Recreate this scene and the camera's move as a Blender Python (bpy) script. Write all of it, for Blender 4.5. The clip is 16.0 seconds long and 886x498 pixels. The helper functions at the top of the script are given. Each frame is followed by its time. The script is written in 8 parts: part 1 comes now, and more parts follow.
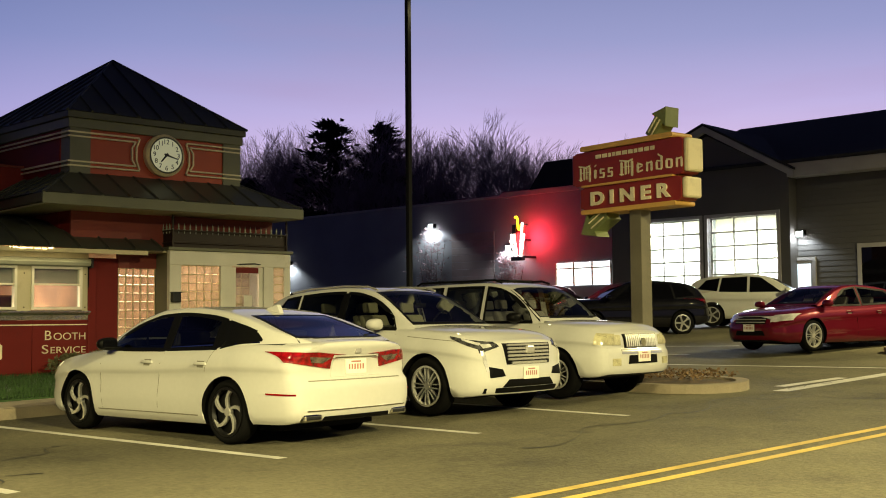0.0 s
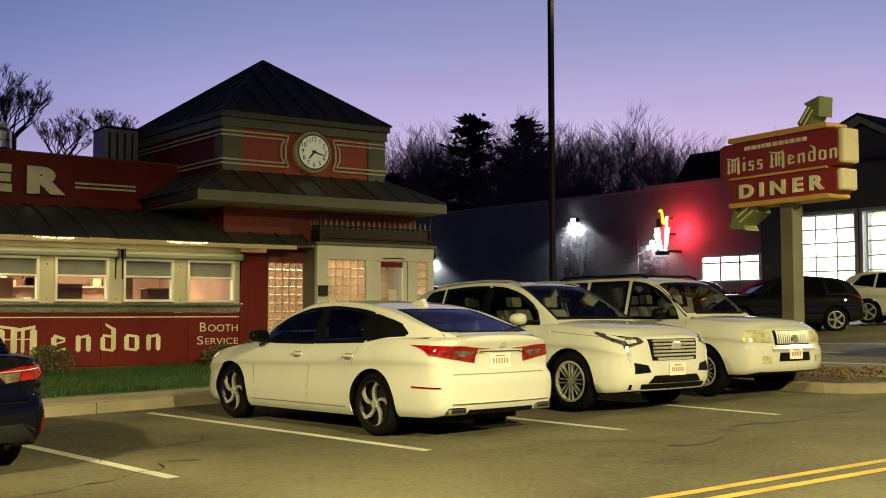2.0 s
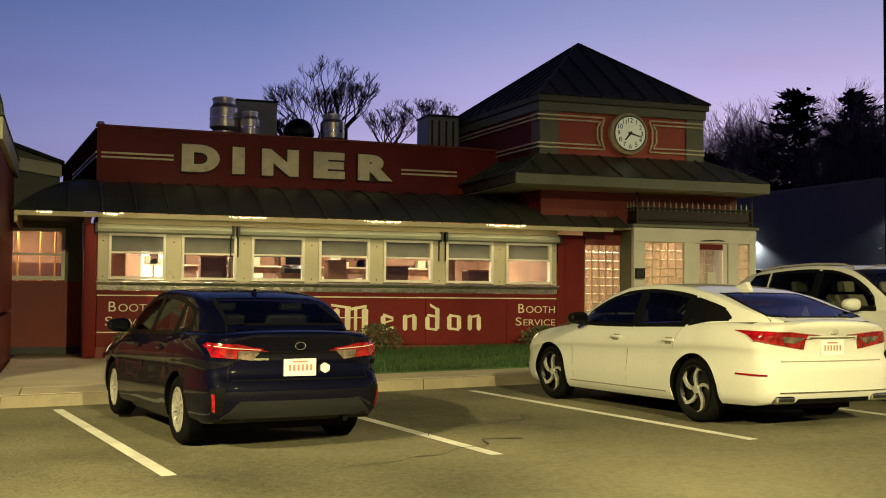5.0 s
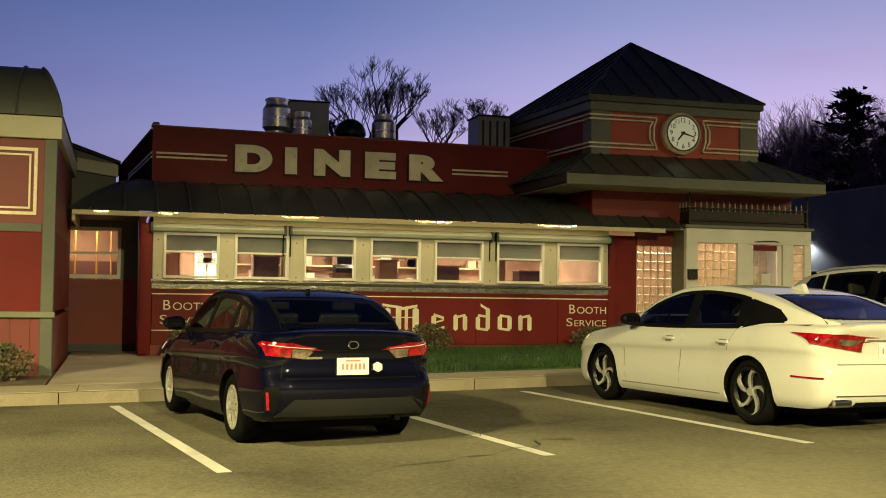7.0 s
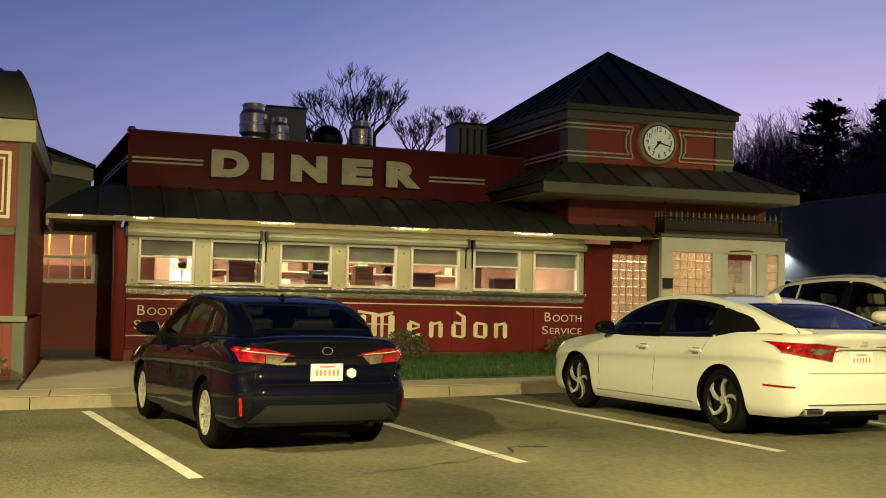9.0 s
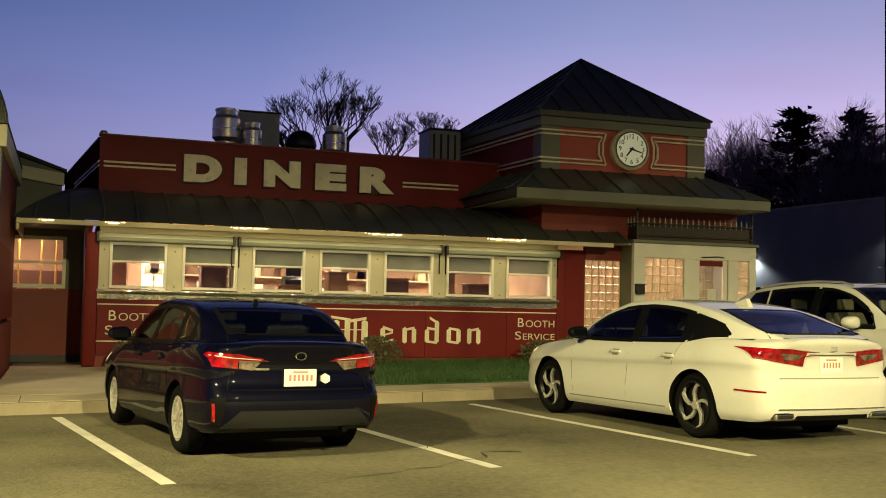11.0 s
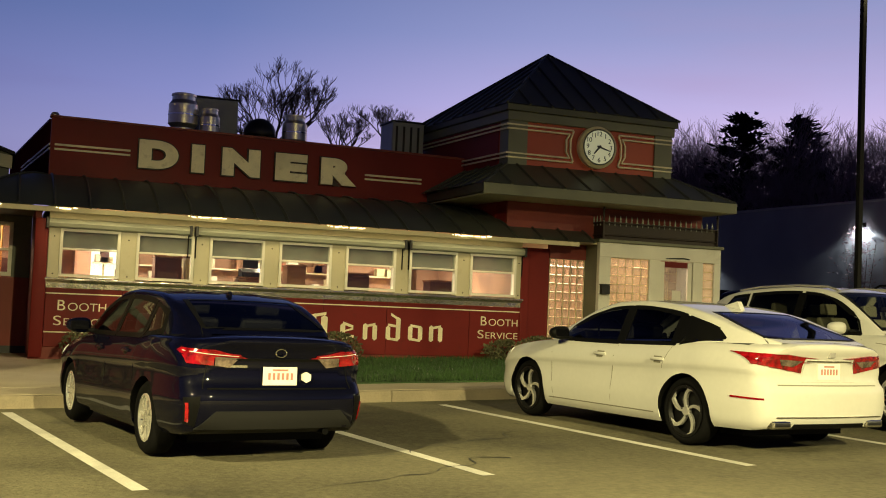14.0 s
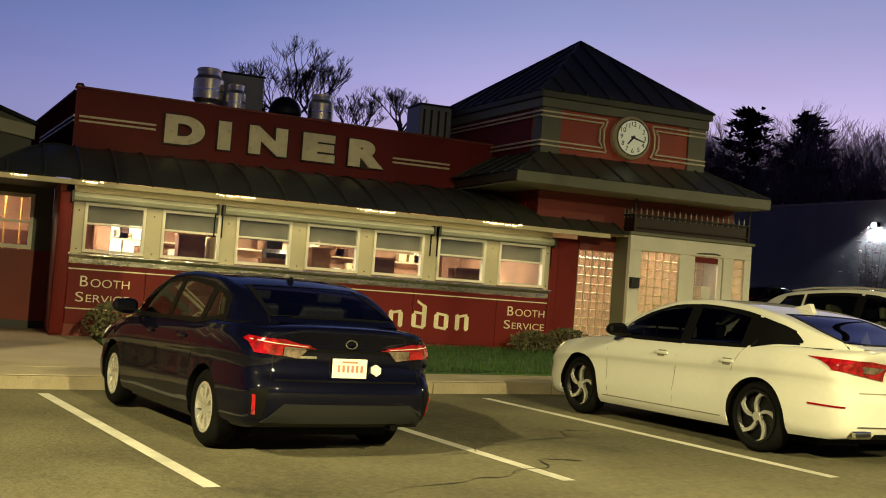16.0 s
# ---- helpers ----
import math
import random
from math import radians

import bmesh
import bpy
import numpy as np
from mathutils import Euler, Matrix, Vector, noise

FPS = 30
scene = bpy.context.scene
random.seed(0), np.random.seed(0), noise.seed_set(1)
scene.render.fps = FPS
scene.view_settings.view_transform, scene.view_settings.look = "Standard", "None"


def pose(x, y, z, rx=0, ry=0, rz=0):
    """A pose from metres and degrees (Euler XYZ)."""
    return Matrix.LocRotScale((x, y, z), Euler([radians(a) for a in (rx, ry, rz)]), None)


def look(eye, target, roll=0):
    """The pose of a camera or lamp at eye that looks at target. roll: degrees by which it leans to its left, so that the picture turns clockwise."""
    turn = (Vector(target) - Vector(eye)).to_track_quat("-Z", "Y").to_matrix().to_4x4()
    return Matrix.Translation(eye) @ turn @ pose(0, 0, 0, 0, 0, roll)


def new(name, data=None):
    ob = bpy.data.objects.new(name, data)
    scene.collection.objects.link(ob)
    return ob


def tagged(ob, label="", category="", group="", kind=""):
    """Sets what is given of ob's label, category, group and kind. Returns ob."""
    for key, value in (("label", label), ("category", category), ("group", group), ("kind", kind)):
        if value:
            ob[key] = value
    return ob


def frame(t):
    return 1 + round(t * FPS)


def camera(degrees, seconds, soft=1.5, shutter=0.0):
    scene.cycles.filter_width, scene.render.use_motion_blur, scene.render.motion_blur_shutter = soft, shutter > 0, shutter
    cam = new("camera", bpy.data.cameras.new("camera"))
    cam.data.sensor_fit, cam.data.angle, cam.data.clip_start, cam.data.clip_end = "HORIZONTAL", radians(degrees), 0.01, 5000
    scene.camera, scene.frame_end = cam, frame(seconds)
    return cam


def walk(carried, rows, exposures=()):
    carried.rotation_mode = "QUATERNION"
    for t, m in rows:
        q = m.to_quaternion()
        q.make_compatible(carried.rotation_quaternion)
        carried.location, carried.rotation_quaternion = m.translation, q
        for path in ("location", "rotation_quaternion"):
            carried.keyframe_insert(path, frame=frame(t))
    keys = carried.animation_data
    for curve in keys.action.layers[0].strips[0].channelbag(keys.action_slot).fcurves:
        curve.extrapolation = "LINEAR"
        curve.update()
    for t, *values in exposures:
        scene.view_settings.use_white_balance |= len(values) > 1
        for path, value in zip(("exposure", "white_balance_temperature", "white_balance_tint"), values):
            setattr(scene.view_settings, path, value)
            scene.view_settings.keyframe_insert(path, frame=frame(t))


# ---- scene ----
cam = camera(43.4, 16.0, soft=1.0)
PATH = [
    (0, (0.548, 0.56, 1.431), (-0.932, 1.899, 1.555), -0.5),
    (0.5, (0.547, 0.556, 1.433), (-0.988, 1.831, 1.562), -0.4),
    (1, (0.545, 0.55, 1.43), (-1.022, 1.786, 1.558), -0.2),
    (1.5, (0.546, 0.542, 1.436), (-1.053, 1.737, 1.559), -0.2),
    (2, (0.55, 0.526, 1.435), (-1.089, 1.667, 1.55), -0.1),
    (2.5, (0.543, 0.526, 1.432), (-1.143, 1.595, 1.541), 0.0),
    (3, (0.54, 0.523, 1.436), (-1.197, 1.51, 1.538), 0.0),
    (3.5, (0.509, 0.522, 1.431), (-1.284, 1.405, 1.524), 0.2),
    (4, (0.522, 0.51, 1.439), (-1.323, 1.277, 1.524), 0.3),
    (4.5, (0.497, 0.512, 1.433), (-1.376, 1.21, 1.515), 0.3),
    (5, (0.499, 0.495, 1.432), (-1.393, 1.138, 1.514), 0.5),
    (5.2, (0.5, 0.493, 1.436), (-1.4, 1.112, 1.517), 0.5),
    (7.3, (0.508, 0.461, 1.43), (-1.412, 1.016, 1.512), 0.9),
    (7.5, (0.511, 0.487, 1.42), (-1.409, 1.041, 1.503), 1.0),
    (8, (0.5, 0.478, 1.421), (-1.416, 1.044, 1.508), 1.1),
    (8.5, (0.482, 0.475, 1.425), (-1.428, 1.06, 1.514), 1.2),
    (9, (0.518, 0.48, 1.426), (-1.388, 1.077, 1.521), 1.2),
    (11.5, (0.529, 0.467, 1.421), (-1.36, 1.115, 1.526), 1.3),
    (12, (0.51, 0.497, 1.418), (-1.382, 1.138, 1.514), 1.5),
    (12.5, (0.369, 0.474, 1.398), (-1.533, 1.084, 1.487), 1.8),
    (13, (0.208, 0.379, 1.41), (-1.682, 1.027, 1.503), 2.1),
    (13.5, (0.05, 0.324, 1.397), (-1.817, 1.035, 1.497), 2.4),
    (14, (-0.16, 0.268, 1.409), (-2.016, 1.007, 1.513), 2.4),
    (14.5, (-0.323, 0.131, 1.411), (-2.173, 0.885, 1.516), 2.5),
    (14.9, (-0.388, 0.063, 1.424), (-2.224, 0.849, 1.528), 2.6),
    (15, (-0.426, 0.032, 1.424), (-2.252, 0.84, 1.528), 2.5),
    (15.5, (-0.545, -0.095, 1.413), (-2.368, 0.722, 1.506), 3.8),
    (16, (-0.848, -0.203, 1.438), (-2.701, 0.547, 1.515), 4.3),
]
walk(cam, [(t, look(eye, target, roll)) for t, eye, target, roll in PATH],
     [(0, -0.03), (2, -0.08), (3, -0.13), (3.5, -0.15), (4.5, -0.04), (5, 0.0), (16, 0.02)])

from mathutils.bvhtree import BVHTree

# ---------- dusk sky and lights ----------
world = bpy.data.worlds.new("dusk")
scene.world = world
world.use_nodes = True
wn, wl = world.node_tree.nodes, world.node_tree.links
wn.clear()
w_out = wn.new("ShaderNodeOutputWorld")
w_bg = wn.new("ShaderNodeBackground")
w_bg.inputs["Strength"].default_value = 1.0
w_tc = wn.new("ShaderNodeTexCoord")
w_sep = wn.new("ShaderNodeSeparateXYZ")
w_ramp = wn.new("ShaderNodeValToRGB")
SKY = [(0.0, (0.80, 0.44, 0.60)), (0.07, (0.86, 0.55, 0.78)), (0.13, (0.79, 0.60, 0.86)), (0.18, (0.58, 0.50, 0.81)), (0.24, (0.36, 0.38, 0.65)),
       (0.30, (0.25, 0.29, 0.52)), (0.36, (0.13, 0.155, 0.38)), (0.46, (0.018, 0.023, 0.06)), (1.0, (0.004, 0.005, 0.014))]
els = w_ramp.color_ramp.elements
while len(els) < len(SKY):
    els.new(0.5)
for e, (p, c) in zip(els, SKY):
    e.position, e.color = p, (*c, 1)
# bluer towards the left of the sunset
w_dot = wn.new("ShaderNodeVectorMath")
w_dot.operation = "DOT_PRODUCT"
w_dot.inputs[1].default_value = (-0.62, 0.78, 0.0)
w_map = wn.new("ShaderNodeMapRange")
w_map.inputs["From Min"].default_value, w_map.inputs["From Max"].default_value = -1.0, 1.0
w_side = wn.new("ShaderNodeValToRGB")
SIDE = [(0.0, (0.06, 0.07, 0.12)), (0.5, (0.10, 0.14, 0.24)), (0.72, (0.20, 0.29, 0.44)), (0.86, (0.42, 0.53, 0.70)), (0.94, (0.82, 0.85, 0.93)), (1.0, (1.0, 0.97, 0.98))]
els = w_side.color_ramp.elements
while len(els) < len(SIDE):
    els.new(0.5)
for e, (p, c) in zip(els, SIDE):
    e.position, e.color = p, (*c, 1)
w_mix = wn.new("ShaderNodeMix")
w_mix.data_type, w_mix.blend_type = "RGBA", "MULTIPLY"
w_mix.inputs["Factor"].default_value = 1.0
w_noise = wn.new("ShaderNodeTexNoise")
w_noise.inputs["Scale"].default_value, w_noise.inputs["Detail"].default_value = 2.2, 4
w_stretch = wn.new("ShaderNodeMapping")
w_stretch.inputs["Scale"].default_value = (1.0, 1.0, 6.0)
w_cl = wn.new("ShaderNodeMapRange")
w_cl.inputs["From Min"].default_value, w_cl.inputs["From Max"].default_value = 0.52, 0.75
w_cl.inputs["To Max"].default_value = 0.35
w_pink = wn.new("ShaderNodeMix")
w_pink.data_type = "RGBA"
w_pink.inputs["B"].default_value = (0.50, 0.32, 0.52, 1)
wl.new(w_tc.outputs["Generated"], w_sep.inputs[0])
wl.new(w_sep.outputs["Z"], w_ramp.inputs[0])
wl.new(w_tc.outputs["Generated"], w_dot.inputs[0])
wl.new(w_dot.outputs["Value"], w_map.inputs["Value"])
wl.new(w_map.outputs["Result"], w_side.inputs[0])
wl.new(w_tc.outputs["Generated"], w_stretch.inputs["Vector"])
wl.new(w_stretch.outputs["Vector"], w_noise.inputs["Vector"])
wl.new(w_noise.outputs["Fac"], w_cl.inputs["Value"])
wl.new(w_cl.outputs["Result"], w_pink.inputs["Factor"])
wl.new(w_ramp.outputs["Color"], w_pink.inputs["A"])
wl.new(w_pink.outputs["Result"], w_mix.inputs["A"])
wl.new(w_side.outputs["Color"], w_mix.inputs["B"])
wl.new(w_mix.outputs["Result"], w_bg.inputs["Color"])
wl.new(w_bg.outputs[0], w_out.inputs[0])


def lamp(name, kind, place, power, colour, size=0.3, aim=None, spot=None, size_y=None):
    d = bpy.data.lights.new(name, kind)
    d.energy, d.color = power, colour
    if kind == "AREA":
        d.size = size
        if size_y:
            d.shape, d.size_y = "RECTANGLE", size_y
    else:
        d.shadow_soft_size = size
    if spot:
        d.spot_size, d.spot_blend = radians(spot), 0.5
    o = new(name, d)
    o.matrix_world = look(place, aim) if aim else pose(*place)
    return o


LOT = (1.0, 0.865, 0.40)
LOT_LAMPS = [(-0.5, -9.5, 9.0), (10.0, 5.0, 9.2), (-15.97, 15.3, 8.15), (-4.0, 30.0, 10.0)]
LOT_POWER = [24500, 37000, 60, 12000]
LOT_BEAM = [166, 174.5, 168, 168]
for place, power, beam in zip(LOT_LAMPS, LOT_POWER, LOT_BEAM):
    lamp("lot_lamp_light", "SPOT", (place[0], place[1], place[2] - 0.30), power, LOT, 0.14, (place[0] - 0.01, place[1], 0), beam)


# ---------- materials ----------
def mat(name, colour, rough=0.6, metal=0.0, var=0.15, scale=6.0, bump=0.0, bump_scale=40.0, coat=0.0, spec=0.5,
        fine=60.0, stain=None, random_amount=0.0, stretch=(1, 1, 1)):
    m = bpy.data.materials.new(name)
    m.use_nodes = True
    n, l = m.node_tree.nodes, m.node_tree.links
    b = n["Principled BSDF"]
    b.inputs["Roughness"].default_value = rough
    b.inputs["Metallic"].default_value = metal
    b.inputs["Specular IOR Level"].default_value = spec
    if coat:
        b.inputs["Coat Weight"].default_value = coat
        b.inputs["Coat Roughness"].default_value = 0.04
    tc = n.new("ShaderNodeTexCoord")
    mp = n.new("ShaderNodeMapping")
    mp.inputs["Scale"].default_value = stretch
    l.new(tc.outputs["Object"], mp.inputs["Vector"])
    big, small = n.new("ShaderNodeTexNoise"), n.new("ShaderNodeTexNoise")
    big.inputs["Scale"].default_value, big.inputs["Detail"].default_value = scale * 0.25, 5
    small.inputs["Scale"].default_value, small.inputs["Detail"].default_value = fine, 3
    l.new(mp.outputs[0], big.inputs["Vector"])
    l.new(mp.outputs[0], small.inputs["Vector"])
    add = n.new("ShaderNodeMath")
    add.operation = "MULTIPLY_ADD"
    add.inputs[1].default_value = 0.4
    l.new(small.outputs["Fac"], add.inputs[0])
    l.new(big.outputs["Fac"], add.inputs[2])
    mr = n.new("ShaderNodeMapRange")
    mr.inputs["From Min"].default_value, mr.inputs["From Max"].default_value = 0.45, 0.95
    mr.inputs["To Min"].default_value, mr.inputs["To Max"].default_value = 1 - var, 1 + var
    l.new(add.outputs[0], mr.inputs["Value"])
    mul = n.new("ShaderNodeVectorMath")
    mul.operation = "SCALE"
    mul.inputs[0].default_value = colour
    l.new(mr.outputs[0], mul.inputs["Scale"])
    col = mul.outputs[0]
    if stain:
        st = n.new("ShaderNodeTexNoise")
        st.inputs["Scale"].default_value, st.inputs["Detail"].default_value = scale * 0.6, 6
        st.inputs["Roughness"].default_value = 0.7
        l.new(mp.outputs[0], st.inputs["Vector"])
        r = n.new("ShaderNodeMapRange")
        r.inputs["From Min"].default_value, r.inputs["From Max"].default_value = 0.56, 0.72
        r.inputs["To Max"].default_value = stain[1]
        l.new(st.outputs["Fac"], r.inputs["Value"])
        mx = n.new("ShaderNodeMix")
        mx.data_type = "RGBA"
        mx.inputs["B"].default_value = (*stain[0], 1)
        l.new(r.outputs[0], mx.inputs["Factor"])
        l.new(col, mx.inputs["A"])
        col = mx.outputs["Result"]
    if random_amount:
        oi = n.new("ShaderNodeObjectInfo")
        r2 = n.new("ShaderNodeMapRange")
        r2.inputs["To Min"].default_value, r2.inputs["To Max"].default_value = 1 - random_amount, 1 + random_amount
        l.new(oi.outputs["Random"], r2.inputs["Value"])
        m2 = n.new("ShaderNodeVectorMath")
        m2.operation = "SCALE"
        l.new(col, m2.inputs[0])
        l.new(r2.outputs[0], m2.inputs["Scale"])
        col = m2.outputs[0]
    l.new(col, b.inputs["Base Color"])
    rr = n.new("ShaderNodeMapRange")
    rr.inputs["To Min"].default_value, rr.inputs["To Max"].default_value = max(0.02, rough * 0.8), min(1, rough * 1.2)
    l.new(big.outputs["Fac"], rr.inputs["Value"])
    l.new(rr.outputs[0], b.inputs["Roughness"])
    if bump:
        bn = n.new("ShaderNodeTexNoise")
        bn.inputs["Scale"].default_value, bn.inputs["Detail"].default_value = bump_scale, 4
        l.new(mp.outputs[0], bn.inputs["Vector"])
        bp = n.new("ShaderNodeBump")
        bp.inputs["Strength"].default_value, bp.inputs["Distance"].default_value = bump, 0.02
        l.new(bn.outputs["Fac"], bp.inputs["Height"])
        l.new(bp.outputs[0], b.inputs["Normal"])
    return m


def glow(name, colour, strength):
    m = bpy.data.materials.new(name)
    m.use_nodes = True
    b = m.node_tree.nodes["Principled BSDF"]
    b.inputs["Base Color"].default_value = (*colour, 1)
    b.inputs["Emission Color"].default_value = (*colour, 1)
    b.inputs["Emission Strength"].default_value = strength
    return m


def glass(name, tint=(0.9, 0.95, 0.93), clear=0.9):
    """A thin pane: clear, with a Fresnel gloss."""
    m = bpy.data.materials.new(name)
    m.use_nodes = True
    n, l = m.node_tree.nodes, m.node_tree.links
    n.remove(n["Principled BSDF"])
    t, g, mx, f = n.new("ShaderNodeBsdfTransparent"), n.new("ShaderNodeBsdfGlossy"), n.new("ShaderNodeMixShader"), n.new("ShaderNodeFresnel")
    t.inputs[0].default_value = (*[c * clear for c in tint], 1)
    g.inputs["Roughness"].default_value = 0.03
    f.inputs["IOR"].default_value = 1.5
    l.new(f.outputs[0], mx.inputs[0])
    l.new(t.outputs[0], mx.inputs[1])
    l.new(g.outputs[0], mx.inputs[2])
    l.new(mx.outputs[0], n["Material Output"].inputs[0])
    return m


M = {}
M["asphalt"] = mat("asphalt", (0.116, 0.105, 0.066), 0.88, var=0.62, scale=1.4, bump=0.9, bump_scale=30, fine=17, stain=((0.04, 0.038, 0.032), 0.65), spec=0.25)
M["paint_white"] = mat("paint_white", (0.54, 0.52, 0.46), 0.7, var=0.25, scale=9, stain=((0.25, 0.24, 0.2), 0.5), bump=0.3, bump_scale=90)
M["paint_yellow"] = mat("paint_yellow", (0.52, 0.37, 0.08), 0.7, var=0.25, scale=9, stain=((0.2, 0.15, 0.06), 0.5))
M["concrete"] = mat("concrete", (0.34, 0.29, 0.20), 0.85, var=0.2, scale=4, bump=0.4, bump_scale=60, stain=((0.22, 0.19, 0.13), 0.5))
M["kerb_stone"] = mat("kerb_stone", (0.24, 0.20, 0.135), 0.85, var=0.25, scale=6, bump=0.5, bump_scale=50, stain=((0.13, 0.11, 0.08), 0.6))
M["tar"] = mat("tar", (0.016, 0.016, 0.015), 0.6, var=0.2)
M["grass"] = mat("grass", (0.027, 0.066, 0.012), 0.8, var=0.5, scale=8, fine=30)
M["soil"] = mat("soil", (0.10, 0.07, 0.04), 0.95, var=0.5, scale=14, bump=1.0, bump_scale=30)
M["red_enamel"] = mat("red_enamel", (0.155, 0.016, 0.014), 0.5, var=0.18, scale=3, stain=((0.07, 0.02, 0.015), 0.35), spec=0.15)
# darker, sheenless copy of red_enamel: keeps sky reflection off the parapet side
M["red_matte"] = mat("red_matte", (0.12, 0.016, 0.014), 0.95, var=0.25, scale=3, spec=0.0)
M["red_panel"] = mat("red_panel", (0.16, 0.022, 0.014), 0.5, var=0.2, scale=3, stain=((0.09, 0.02, 0.015), 0.3))
M["red_bright"] = mat("red_bright", (0.42, 0.07, 0.032), 0.5, var=0.15, scale=3)
M["maroon"] = mat("maroon", (0.19, 0.03, 0.02), 0.6, var=0.25, scale=3)
M["cream"] = mat("cream", (0.66, 0.58, 0.36), 0.5, var=0.12, scale=4, stain=((0.35, 0.28, 0.16), 0.35))
M["cream_panel"] = mat("cream_panel", (0.50, 0.46, 0.31), 0.4, var=0.12, scale=4, stain=((0.3, 0.24, 0.13), 0.4))
M["gold_cream"] = mat("gold_cream", (0.78, 0.70, 0.47), 0.5, var=0.22, scale=8, stain=((0.35, 0.27, 0.14), 0.6))
M["gutter"] = mat("gutter", (0.42, 0.4, 0.27), 0.5, var=0.2, scale=4)
M["green_dark"] = mat("green_dark", (0.085, 0.09, 0.062), 0.55, var=0.2, scale=4)
M["green_trim"] = mat("green_trim", (0.155, 0.16, 0.105), 0.5, var=0.2, scale=4)
M["roof_metal"] = mat("roof_metal", (0.065, 0.070, 0.058), 0.42, metal=0.2, var=0.3, scale=3, stain=((0.09, 0.09, 0.075), 0.3))
M["awning"] = mat("awning", (0.33, 0.35, 0.28), 0.45, metal=0.3, var=0.2, scale=5)
M["chrome"] = mat("chrome", (0.75, 0.74, 0.7), 0.12, metal=1.0, var=0.1, scale=5)
M["steel"] = mat("steel", (0.80, 0.72, 0.54), 0.36, metal=0.25, var=0.2, scale=7, stain=((0.3, 0.27, 0.2), 0.5))
M["bright_steel"] = mat("bright_steel", (0.82, 0.78, 0.66), 0.16, metal=0.9, var=0.2, scale=6, bump=0.9, bump_scale=6, stain=((0.4, 0.36, 0.28), 0.4))
M["vent_steel"] = mat("vent_steel", (0.95, 0.86, 0.62), 0.36, metal=0.9, var=0.15, scale=6)
M["unit_grey"] = mat("unit_grey", (0.26, 0.27, 0.27), 0.5, metal=0.2, var=0.2, scale=5)
M["white_trim"] = mat("white_trim", (0.72, 0.70, 0.59), 0.5, var=0.1, scale=5, stain=((0.4, 0.37, 0.27), 0.3))
M["black_metal"] = mat("black_metal", (0.006, 0.006, 0.006), 0.45, var=0.2)
# very dark bronze: the shade on the cresting is put into its colour
M["bronze"] = mat("bronze", (0.03, 0.02, 0.014), 0.5, metal=0.3, var=0.3)
M["pole_dark"] = mat("pole_dark", (0.012, 0.012, 0.013), 0.65, var=0.3, scale=6, spec=0.1)
M["sign_pole"] = mat("sign_pole", (0.14, 0.125, 0.085), 0.6, var=0.3, scale=5)
M["sign_red"] = mat("sign_red", (0.25, 0.024, 0.018), 0.4, var=0.2, scale=4)
M["sign_yellow"] = mat("sign_yellow", (0.62, 0.36, 0.09), 0.45, var=0.15, scale=5)
M["sign_green"] = mat("sign_green", (0.17, 0.20, 0.07), 0.45, var=0.25, scale=6, stain=((0.3, 0.3, 0.16), 0.4))
M["siding_grey"] = mat("siding_grey", (0.26, 0.26, 0.272), 0.75, var=0.15, scale=2)
M["siding_dark"] = mat("siding_dark", (0.085, 0.08, 0.076), 0.7, var=0.15, scale=2)
M["fascia_grey"] = mat("fascia_grey", (0.35, 0.33, 0.32), 0.6, var=0.12)
M["shingle"] = mat("shingle", (0.022, 0.021, 0.022), 0.9, var=0.3, scale=9, bump=0.4)
M["bark"] = mat("bark", (0.075, 0.055, 0.042), 0.95, var=0.4, scale=12, bump=0.6)
M["twig"] = mat("twig", (0.27, 0.19, 0.20), 0.95, var=0.35, scale=3)
M["pine"] = mat("pine", (0.018, 0.03, 0.018), 0.9, var=0.5, scale=6)
M["brush"] = mat("brush", (0.16, 0.12, 0.12), 0.95, var=0.5, scale=1.0)
M["shrub"] = mat("shrub", (0.10, 0.10, 0.045), 0.85, var=0.5, scale=20)
M["tyre"] = mat("tyre", (0.004, 0.004, 0.004), 0.85, var=0.2, bump=0.2, spec=0.06)
M["car_glass"] = mat("car_glass", (0.003, 0.003, 0.004), 0.03, var=0.1, spec=0.3)
M["trim_black"] = mat("trim_black", (0.004, 0.004, 0.004), 0.45, var=0.15, spec=0.06)
M["gap_line"] = mat("gap_line", (0.16, 0.15, 0.11), 0.7, var=0.1)
M["bumper_grey"] = mat("bumper_grey", (0.009, 0.009, 0.009), 0.6, var=0.15, spec=0.25)
M["silver_rim"] = mat("silver_rim", (0.66, 0.65, 0.60), 0.22, metal=0.65, var=0.12)
M["black_rim"] = mat("black_rim", (0.006, 0.006, 0.006), 0.4, var=0.1, spec=0.25)
M["tail_red"] = mat("tail_red", (0.19, 0.003, 0.005), 0.12, var=0.75, scale=60, coat=1.0, fine=25)
M["tail_clear"] = mat("tail_clear", (0.20, 0.15, 0.12), 0.10, metal=0.5, var=0.8, scale=40, coat=1.0)
M["head_lens"] = mat("head_lens", (0.10, 0.10, 0.10), 0.08, metal=0.5, var=0.9, scale=50, coat=1.0)
M["head_clear"] = mat("head_clear", (0.85, 0.84, 0.80), 0.08, metal=0.4, var=0.3, scale=30, coat=1.0)
M["head_yellow"] = mat("head_yellow", (0.42, 0.39, 0.24), 0.2, var=0.45, scale=30, coat=1.0)
M["plate"] = mat("plate", (0.72, 0.68, 0.6), 0.45, var=0.1, scale=20)
M["plate_ink"] = mat("plate_ink", (0.36, 0.16, 0.13), 0.5)
